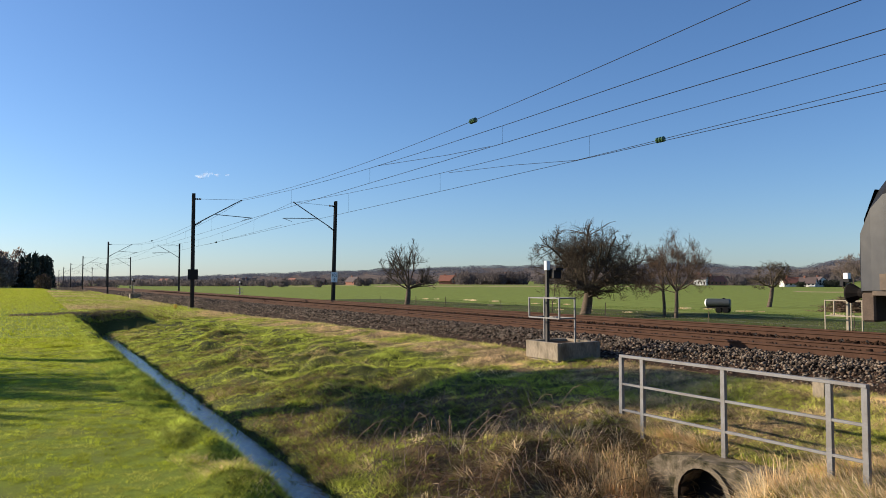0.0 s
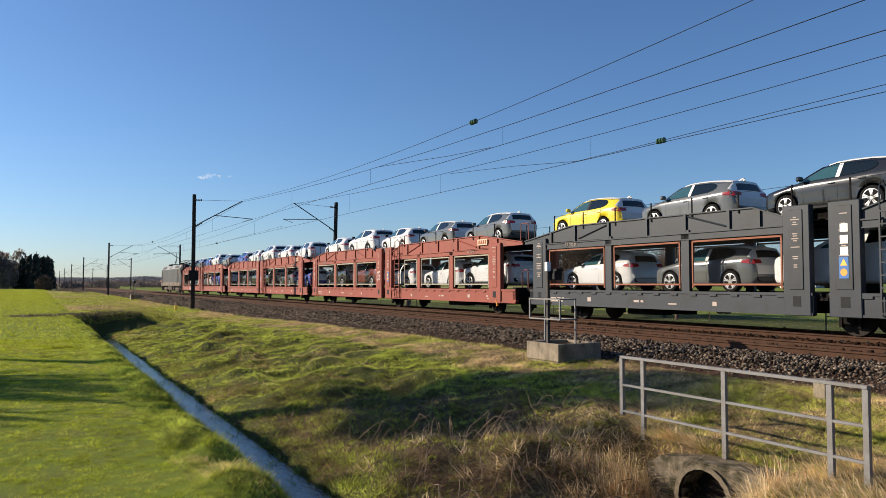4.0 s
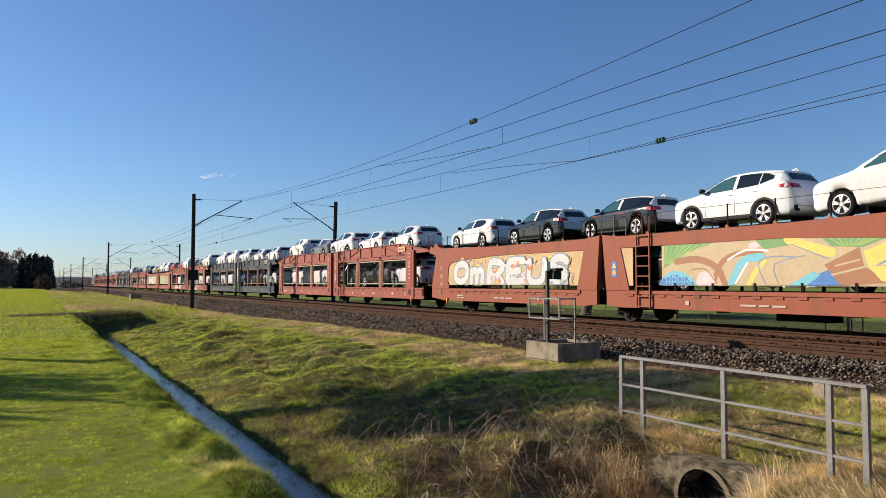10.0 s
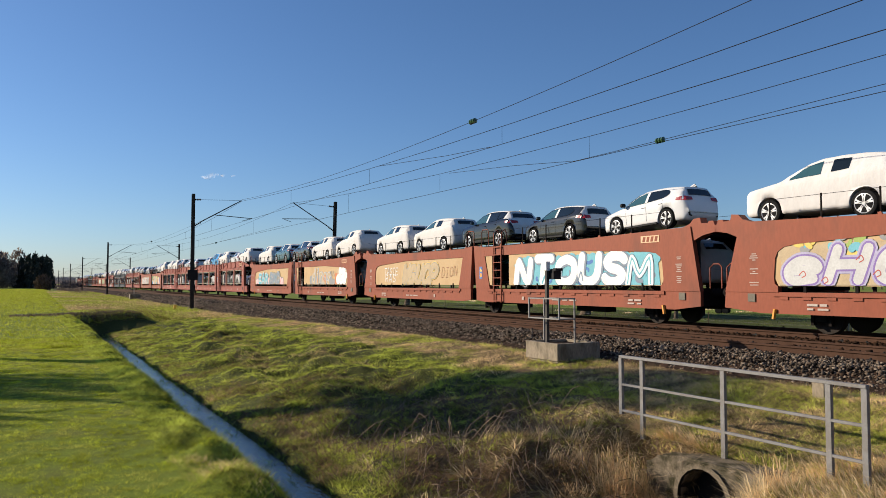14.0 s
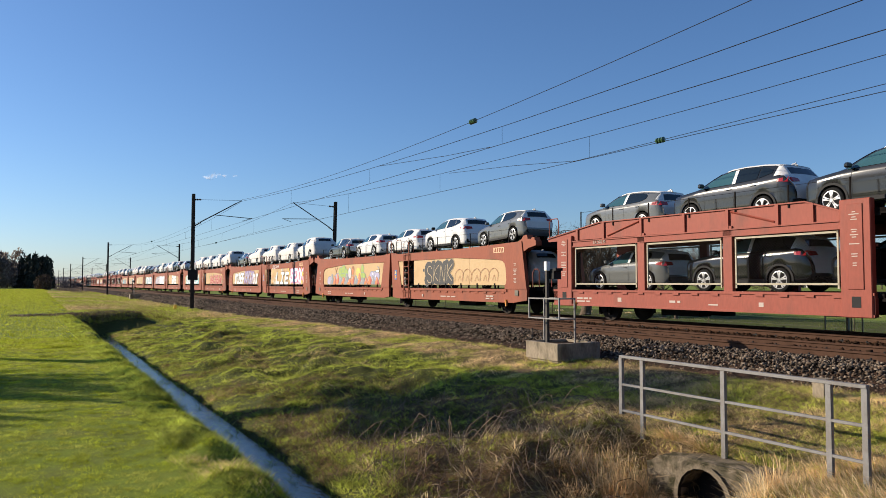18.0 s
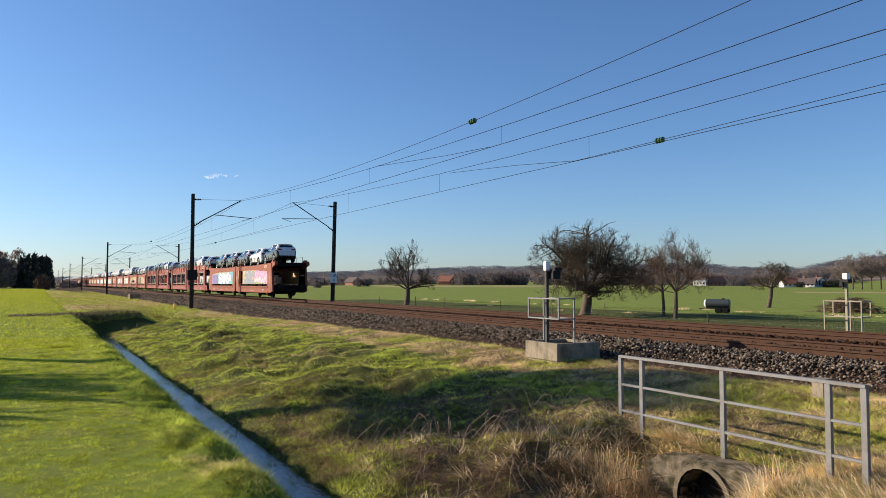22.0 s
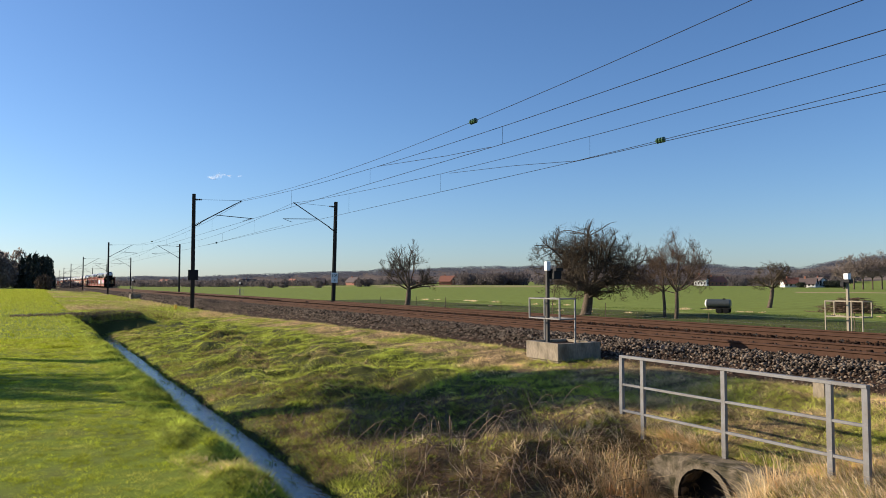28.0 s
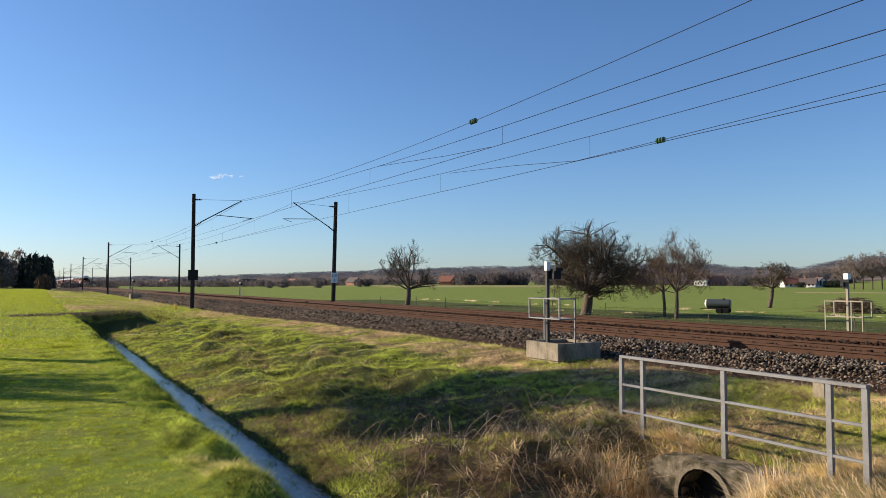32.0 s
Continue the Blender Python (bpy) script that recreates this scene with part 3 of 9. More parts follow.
def culvert():
    """A headwall with a round pipe through it."""
    th = empty("culvert", pose(7.36, 6.62, 0), "old mossy concrete culvert headwall with a round pipe", "culvert")
    bm = bmesh.new()
    r, cz, n = 0.40, -1.42, 20
    out = [(-1.45, -1.95), (1.0, -1.95), (1.0, -1.12), (0.78, -1.0), (0.4, -0.94), (-0.6, -0.92), (-1.45, -1.02)]
    ring = [(r * math.cos(2 * math.pi * k / n), cz + r * math.sin(2 * math.pi * k / n)) for k in range(n)]
    edges = []
    for lst in (out, ring):
        vs = [bm.verts.new((0, y, z)) for y, z in lst]
        edges += [bm.edges.new((vs[i], vs[(i + 1) % len(vs)])) for i in range(len(vs))]
    bmesh.ops.triangle_fill(bm, use_beauty=True, edges=edges)
    fs = list(bm.faces)
    ex = bmesh.ops.extrude_face_region(bm, geom=fs)
    bmesh.ops.translate(bm, verts=[v for v in ex["geom"] if isinstance(v, bmesh.types.BMVert)], vec=(0.42, 0, 0))
    bmesh.ops.subdivide_edges(bm, edges=list(bm.edges), cuts=5, use_grid_fill=True)
    bmesh.ops.recalc_face_normals(bm, faces=list(bm.faces))
    for v in bm.verts:
        v.co += (.03 if v.co.z > -1.2 else .012) * noise.noise_vector(v.co * 4.0) + .012 * noise.noise_vector(v.co * 14.0)
    part("headwall", bm, M_OLDCONC, th)
    # short pipe; wall and end disc painted black as the shade of its depth
    bm = bmesh.new()
    a = []
    for x, rr in ((-0.06, 0.47), (-0.06, 0.40), (0.30, 0.40)):
        a.append([bm.verts.new((x, rr * math.cos(2 * math.pi * k / n), cz + rr * math.sin(2 * math.pi * k / n))) for k in range(n)])
    for u, v in zip(a, a[1:]):
        for k in range(n):
            f = bm.faces.new((u[k], u[(k + 1) % n], v[(k + 1) % n], v[k]))
            f.material_index = 1 if u is a[1] else 0
    bm.faces.new(a[-1]).material_index = 1
    part("pipe", bm, [M_OLDCONC, M_BLACK], th, "round concrete pipe, inside painted black as shade")
    return th


culvert()


def railing():
    """A flat-bar railing above the culvert."""
    th = empty("railing", pose(7.72, 0, 0), "grey galvanised steel railing above the culvert", "railing")
    top, y0, y1 = 0.21, 4.74, 8.52
    for y, zb in ((8.06, -0.95), (6.62, -0.95), (5.18, -1.0)):
        bm = bmesh.new()
        box(bm, -0.025, 0.025, y - 0.035, y + 0.035, zb, top - 0.03, bevel=0.004)
        part("post", bm, M_GALV, th)
    for y, zb in ((8.50, -0.66), (4.77, -0.92)):
        bm = bmesh.new()
        box(bm, -0.025, 0.025, y - 0.035, y + 0.035, zb, top - 0.03, bevel=0.004)
        part("end_post", bm, M_GALV, th)
    for z, h in ((top - 0.012, 0.02), (-0.215, 0.017), (-0.60, 0.017)):
        bm = bmesh.new()
        box(bm, -0.033 if z > 0 else -0.022, 0.033 if z > 0 else 0.022, y0 + 0.0, y1, z - h, z + h, bevel=0.004)
        part("handrail" if z > 0 else "rail", bm, M_GALV, th)
    return th


railing()


# ---------------------------------------------------------------- train materials
PAINTS = {}
for nm, c, r in (("white", (0.66, 0.66, 0.66), 0.22), ("black", (0.005, 0.006, 0.008), 0.14), ("darkgrey", (0.020, 0.021, 0.022), 0.16), ("grey", (0.115, 0.12, 0.122), 0.2),
                 ("blue", (0.01, 0.035, 0.33), 0.25), ("navy", (0.012, 0.02, 0.09), 0.25), ("teal", (0.012, 0.07, 0.105), 0.25), ("skyblue", (0.01, 0.22, 0.52), 0.25),
                 ("red", (0.52, 0.012, 0.016), 0.25), ("brown", (0.14, 0.025, 0.016), 0.25), ("yellow", (0.75, 0.58, 0.01), 0.28)):
    PAINTS[nm] = material("car_paint_" + nm, c, r, 0.0, vary=0.03, scale=2, coat=0.08 if nm == "white" else 0.5, spec=0.4)
PAINTS["wrapped"] = material("cloth_wrap", (0.62, 0.60, 0.58), 0.85, vary=0.07, scale=2.6, fine=9, bump=0.035, stretch=(1, 1, 0.45), spec=0.1)
M_COVER = material("white_film", (0.66, 0.65, 0.64), 0.6, vary=0.10, scale=3, bump=0.012)
M_GLASS = material("car_glass", (0.008, 0.012, 0.014), 0.05, vary=0.05, coat=0.2)
# opaque; the teal base stands for sky light seen through the pane
M_FRONTGLASS = material("side_glass_sky_teal", (0.035, 0.085, 0.10), 0.05, vary=0.05, coat=0.3)
M_TYRE = material("tyre", (0.012, 0.012, 0.012), 0.85, spec=0.12)
M_RIM = material("alloy_rim", (0.46, 0.46, 0.47), 0.35, 0.6, vary=0.1)
M_TAIL = material("tail_lamp", (0.30, 0.012, 0.012), 0.2, coat=0.5)
M_TRIM = material("black_trim", (0.010, 0.010, 0.011), 0.6, spec=0.2)
M_WRED = material("wagon_red_paint", (0.252, 0.059, 0.035), 0.6, vary=0.16, scale=1.6, fine=16, bump=0.001, second=(0.17, 0.048, 0.03), amount=0.22, stretch=(1, 1, 0.35), spec=0.3)
M_WBROWN = material("wagon_brown_paint", (0.25, 0.070, 0.033), 0.62, vary=0.14, scale=1.2, fine=14, bump=0.001, second=(0.17, 0.055, 0.03), amount=0.25, stretch=(1, 1, 0.35), spec=0.25)
M_WDARK = material("wagon_grey_paint", (0.034, 0.039, 0.048), 0.5, vary=0.12, scale=1.6, fine=14, bump=0.001, second=(0.025, 0.026, 0.029), amount=0.25, spec=0.3)
M_UNDER = material("wagon_underframe", (0.014, 0.012, 0.011), 0.9, vary=0.35, scale=3, bump=0.003, spec=0.08)
M_WHEEL = material("wheel_steel", (0.03, 0.024, 0.020), 0.8, 0.1, spec=0.15, vary=0.3, scale=3)
M_TREAD = material("wheel_tread", (0.20, 0.18, 0.16), 0.5, 0.7)
M_CREAM = material("cream_panel", (0.47, 0.32, 0.145), 0.6, vary=0.07, scale=0.7, fine=9, second=(0.40, 0.26, 0.11), amount=0.3)
M_BEIGE = material("beige_frame", (0.34, 0.30, 0.21), 0.6, vary=0.2, scale=4)
M_RUSTFR = material("rust_frame", (0.24, 0.075, 0.03), 0.7, vary=0.2, scale=4)
M_LETTER = material("white_lettering", (0.42, 0.34, 0.29), 0.7, vary=0.15, scale=9)
M_PLATE = material("cream_plate", (0.66, 0.42, 0.24), 0.6, vary=0.1)
M_LOCO = material("loco_grey", (0.046, 0.046, 0.048), 0.5, 0.0, vary=0.25, scale=0.5, fine=3.5, second=(0.068, 0.065, 0.059), amount=0.45, bump=0.001, spec=0.3)
M_LOCOROOF = material("loco_roof", (0.145, 0.15, 0.14), 0.55, vary=0.15, scale=0.8, second=(0.10, 0.10, 0.095))
M_LOCOLOW = material("loco_dirty_skirt", (0.135, 0.095, 0.06), 0.75, vary=0.25, scale=1.5, second=(0.075, 0.055, 0.038))
M_LOCODIRT = material("loco_bogie_dirt", (0.07, 0.048, 0.032), 0.85, vary=0.35, scale=3, bump=0.004)
M_ORANGE = material("orange_lever", (0.72, 0.30, 0.02), 0.5)
GRAFF = {}
for nm, c in (("white", (0.74, 0.74, 0.72)), ("black", (0.02, 0.02, 0.022)), ("green", (0.13, 0.26, 0.08)), ("lime", (0.28, 0.38, 0.07)), ("grey", (0.25, 0.25, 0.25)), ("silver", (0.50, 0.50, 0.49)),
              ("lilac", (0.36, 0.33, 0.48)), ("purple", (0.19, 0.12, 0.36)), ("pink", (0.76, 0.22, 0.42)), ("rose", (0.78, 0.45, 0.46)), ("cyan", (0.14, 0.40, 0.48)), ("blue", (0.05, 0.15, 0.42)),
              ("orange", (0.48, 0.17, 0.05)), ("yellow", (0.66, 0.47, 0.08)), ("red", (0.36, 0.06, 0.04)), ("slate", (0.17, 0.22, 0.29)), ("brown", (0.28, 0.12, 0.05)), ("tan", (0.42, 0.32, 0.18))):
    GRAFF[nm] = material("spray_" + nm, c, 0.6, vary=0.15, scale=3, fine=20)


# ---------------------------------------------------------------- cars
# side views from nose to tail: place along the car, then top, belt, half width, half width of the roof, underside
CAR_LINES = {
    "hatch": (4.28, .93,
              [(2.14, .58), (2.09, .72), (1.9, .81), (1.5, .90), (1.15, .965), (1.0, 1.0), (.6, 1.22), (.2, 1.405), (-.15, 1.475), (-.6, 1.49), (-1.1, 1.475), (-1.55, 1.43), (-1.84, 1.38), (-1.88, 1.31), (-1.97, 1.12), (-2.03, .98), (-2.11, .82), (-2.14, .60)],
              [(2.14, .56), (2.09, .70), (1.9, .78), (1.5, .86), (1.0, .95), (.5, .985), (-.5, 1.01), (-1.3, 1.05), (-1.88, 1.08), (-1.97, 1.03), (-2.03, .93), (-2.11, .78), (-2.14, .58)],
              [(2.14, .55), (2.08, .70), (1.95, .80), (1.7, .865), (1.2, .885), (0, .895), (-1.3, .895), (-1.7, .88), (-1.95, .84), (-2.08, .78), (-2.14, .68)],
              [(2.14, .5), (2.0, .68), (1.5, .77), (1.0, .75), (.6, .68), (.2, .62), (-.5, .60), (-1.3, .585), (-1.84, .57), (-1.97, .64), (-2.06, .72), (-2.14, .62)], .20),
    "suv": (4.5, .975,
            [(2.25, .70), (2.19, .90), (2.0, .99), (1.6, 1.06), (1.2, 1.12), (1.05, 1.16), (.65, 1.37), (.25, 1.545), (-.1, 1.62), (-.6, 1.64), (-1.2, 1.62), (-1.55, 1.58), (-1.76, 1.54), (-1.81, 1.475), (-1.98, 1.27), (-2.09, 1.12), (-2.2, .96), (-2.25, .72)],
            [(2.25, .68), (2.19, .87), (2.0, .95), (1.6, 1.01), (1.05, 1.08), (.5, 1.11), (-.5, 1.13), (-1.4, 1.17), (-1.81, 1.20), (-1.98, 1.17), (-2.09, 1.06), (-2.2, .92), (-2.25, .70)],
            [(2.25, .58), (2.18, .74), (2.05, .83), (1.75, .895), (1.2, .915), (0, .92), (-1.4, .92), (-1.85, .905), (-2.08, .87), (-2.19, .81), (-2.25, .72)],
            [(2.25, .52), (2.1, .70), (1.6, .80), (1.05, .78), (.65, .72), (.25, .665), (-.6, .645), (-1.4, .63), (-1.76, .61), (-1.98, .68), (-2.15, .76), (-2.25, .66)], .25),
    "van": (4.5, .95,
            [(2.25, .66), (2.18, .86), (2.0, .96), (1.7, 1.05), (1.4, 1.16), (.95, 1.42), (.55, 1.60), (.2, 1.67), (-.5, 1.685), (-1.3, 1.67), (-1.85, 1.62), (-2.06, 1.56), (-2.11, 1.46), (-2.17, 1.22), (-2.2, 1.02), (-2.25, .70)],
            [(2.25, .64), (2.18, .83), (2.0, .90), (1.4, .99), (.5, 1.03), (-1.4, 1.05), (-2.11, 1.07), (-2.17, 1.03), (-2.2, .96), (-2.25, .68)],
            [(2.25, .58), (2.18, .74), (2.05, .83), (1.75, .89), (1.2, .91), (-1.5, .91), (-1.9, .90), (-2.1, .87), (-2.2, .81), (-2.25, .72)],
            [(2.25, .52), (2.1, .70), (1.6, .78), (.95, .70), (.55, .665), (-.6, .655), (-1.4, .645), (-2.06, .63), (-2.15, .69), (-2.2, .76), (-2.25, .66)], .25),
}


class Shell:
    """The skin of a car: at(y, f) is a point between belt (f 0) and roof edge (f 1); ring(y) a half section."""
    def __init__(self, kind, grow=0.0, wheel=.33):
        length, k, top, belt, wid, roof, under = CAR_LINES[kind]
        k *= 1.025 if grow > .015 else 1
        self.k, self.L, self.grow, self.wheel = k, length * k, grow, wheel
        self.line = [([a * k for a, _ in c][::-1], [b * k for _, b in c][::-1]) for c in (top, belt, wid, roof)]
        self.under = under * k
        self.axles = (self.L * .296, -self.L * .293)
        self.knots = [a * k for a, _ in top]

    def get(self, i, y):
        return float(np.interp(y, *self.line[i]))

    def arch(self, y, lip=.055):
        for a in self.axles:
            r = self.wheel + lip
            if abs(y - a) < r:
                return self.wheel + math.sqrt(r * r - (y - a) ** 2)
        return 0.0

    def ring(self, y, cut=True):
        zt, zl, w, wr = (self.get(i, y) for i in range(4))
        g = self.grow
        zl = min(zl, zt - .012)
        end = min(1.0, (self.L / 2 - abs(y)) / .12)
        zb = self.under + (1 - end) * .14
        lift = max(zb, self.arch(y)) if cut else zb
        up = lambda z: max(z, lift)
        crease = zl - .13 * self.k
        out = [(0, lift), (w * .80, lift), (w * .955, up(zb + .03)), (w * .985, up(zb + .12)), (w * .98, up(zb + .30 * (zl - zb))), (w * .992, up(zb + .55 * (zl - zb))), (w * 1.0, up(crease - .01)),
               (w * .982, up(crease + .05)), (w * .955, up(zl)), ((w * .955 + wr) / 2 + .008, (zl + zt - .05) / 2), (wr, max(zt - .055, zl)), (wr * .94, max(zt - .018, zl + .004)), (wr * .6, zt), (0, zt + .012)]
        return [(y * (1 + g / 2.2), x * (1 + g), z + (g if z > .5 else 0)) for x, z in out]

    def stations(self, lo=None, hi=None):
        ys = set(round(v, 4) for v in np.linspace(-self.L / 2, self.L / 2, 30)) | {round(v, 4) for v in self.knots}
        for a in self.axles:
            r = self.wheel + .055
            for q in range(13):
                ys.add(round(a + r * math.cos(math.pi * q / 12), 4))
            ys |= {round(a + r + .004, 4), round(a - r - .004, 4)}
        ys = sorted((v for v in ys if (lo is None or v >= lo) and (hi is None or v <= hi)), reverse=True)
        out = [ys[0]]
        for v in ys[1:]:
            if out[-1] - v > .0035:
                out.append(v)
        return out

    def at(self, s, y, f, lift=.006):
        zt, zl, w, wr = (self.get(i, y) for i in range(4))
        x0, x1 = w * .955, wr
        x = x0 + (x1 - x0) * f + .016 * 4 * f * (1 - f) * .5
        return Vector((s * ((x + lift) * (1 + self.grow)), y * (1 + self.grow / 2.2), zl + (zt - .055 - zl) * f + self.grow + lift * .3))


def loft(rows, k0=0, k1=99, close=True):
    """Skins half sections of a car into a whole shell, left and right."""
    bm = bmesh.new()
    grid = []
    for r in rows:
        pts = r[k0:k1]
        a = [bm.verts.new((x, y, z)) for y, x, z in pts]
        b = [v if abs(v.co.x) < 1e-6 else bm.verts.new((-v.co.x, v.co.y, v.co.z)) for v in a]
        grid.append((a, b))
    for a, b in zip(grid, grid[1:]):
        for s in (0, 1):
            for k in range(len(a[s]) - 1):
                q = [a[s][k], a[s][k + 1], b[s][k + 1], b[s][k]]
                bm.faces.new(q if s else q[::-1])
    if close:
        for (a, b), flip in ((grid[0], False), (grid[-1], True)):
            ring = a + [v for v in b[::-1] if v not in a]
            bm.faces.new(ring[::-1] if flip else ring)
    bmesh.ops.recalc_face_normals(bm, faces=list(bm.faces))
    return bm


CARS = {}
CAR_WORDS = {"white": "white", "black": "black", "darkgrey": "dark grey", "grey": "silver-grey", "blue": "bright blue", "navy": "navy blue", "teal": "dark teal", "skyblue": "sky-blue", "red": "red", "brown": "red-brown", "yellow": "yellow", "wrapped": "white cloth-wrapped"}


def pane(sh, s, spans, lift=.008):
    """A side window: rows of (place along the car, lower edge, upper edge)."""
    bm = bmesh.new()
    pts = []
    for (a, b) in zip(spans, spans[1:]):
        for q in range(4):
            pts.append([a[i] + (b[i] - a[i]) * q / 4 for i in range(3)])
    pts.append(list(spans[-1]))
    rows = [[bm.verts.new(sh.at(s, y, lo + (hi - lo) * q / 2, lift)) for q in range(3)] for y, lo, hi in pts]
    for a, b in zip(rows, rows[1:]):
        for q in range(2):
            f = (a[q], b[q], b[q + 1], a[q + 1])
            bm.faces.new(f if s > 0 else f[::-1])
    return bm


def top_pane(sh, y0, y1, wide, lift, n=5):
    """Glass across the car, on the slope of windscreen or tailgate."""
    bm = bmesh.new()
    rows = []
    for i in range(n + 1):
        y = y0 + (y1 - y0) * i / n
        w, z = sh.get(3, y) * wide, sh.get(0, y)
        rows.append([bm.verts.new((u * w, y * (1 + sh.grow / 2.2) + lift[0], z + sh.grow + lift[1] - .02 * abs(u) ** 3)) for u in (-1, -.6, 0, .6, 1)])
    for a, b in zip(rows, rows[1:]):
        for q in range(4):
            bm.faces.new((a[q], a[q + 1], b[q + 1], b[q]))
    bmesh.ops.recalc_face_normals(bm, faces=list(bm.faces))
    return bm


def wheel_meshes(wr):
    """Tyre with a rounded shoulder, and a rim of five forked spokes before a dark drum."""
    bt = bmesh.new()
    tube(bt, [(-.075, 0, 0), (-.108, 0, 0), (-.112, 0, 0), (-.10, 0, 0), (-.06, 0, 0), (.09, 0, 0), (.11, 0, 0)], [wr * .68, wr * .71, wr * .86, wr * .965, wr, wr, wr * .85], 28, False)
    br = bmesh.new()
    n = 28
    # rim lip
    prof = [(-.114, .735), (-.117, .70), (-.108, .66), (-.06, .64)]
    rings = [[br.verts.new((x, wr * f * math.cos(2 * math.pi * q / n), wr * f * math.sin(2 * math.pi * q / n))) for q in range(n)] for x, f in prof]
    for a, b in zip(rings, rings[1:]):
        for q in range(n):
            br.faces.new((a[q], a[(q + 1) % n], b[(q + 1) % n], b[q]))
    br.faces.new(rings[-1]).material_index = 1
    for q in range(5):
        an = 2 * math.pi * q / 5 + .3
        for d in (-.17, .17):
            pts = []
            for f, wd in ((.10, .055), (.40, .045), (.68, .05)):
                c, s_ = math.cos(an + d * (f / .68)), math.sin(an + d * (f / .68))
                pts.append((wr * f, wd * wr * 1.3, c, s_))
            for (r0, w0, c0, s0), (r1, w1, c1, s1) in zip(pts, pts[1:]):
                lo, hi = [], []
                for r_, w_, c, s_ in ((r0, w0, c0, s0), (r1, w1, c1, s1)):
                    for e in (-1, 1):
                        hi.append(br.verts.new((-.116, r_ * c - e * w_ * s_, r_ * s_ + e * w_ * c)))
                        lo.append(br.verts.new((-.085, r_ * c - e * w_ * s_, r_ * s_ + e * w_ * c)))
                br.faces.new((hi[0], hi[1], hi[3], hi[2]))
                br.faces.new((hi[0], hi[2], lo[2], lo[0]))
                br.faces.new((hi[1], lo[1], lo[3], hi[3]))
    hub = [br.verts.new((-.119, wr * .13 * math.cos(2 * math.pi * q / 12), wr * .13 * math.sin(2 * math.pi * q / 12))) for q in range(12)]
    br.faces.new(hub)
    out = []
    for bm, name, mats in ((bt, "tyre", (M_TYRE,)), (br, "rim", (M_RIM, M_TRIM))):
        me = bpy.data.meshes.new(name)
        bm.to_mesh(me)
        bm.free()
        for m in mats:
            me.materials.append(m)
        out.append(me)
    return out


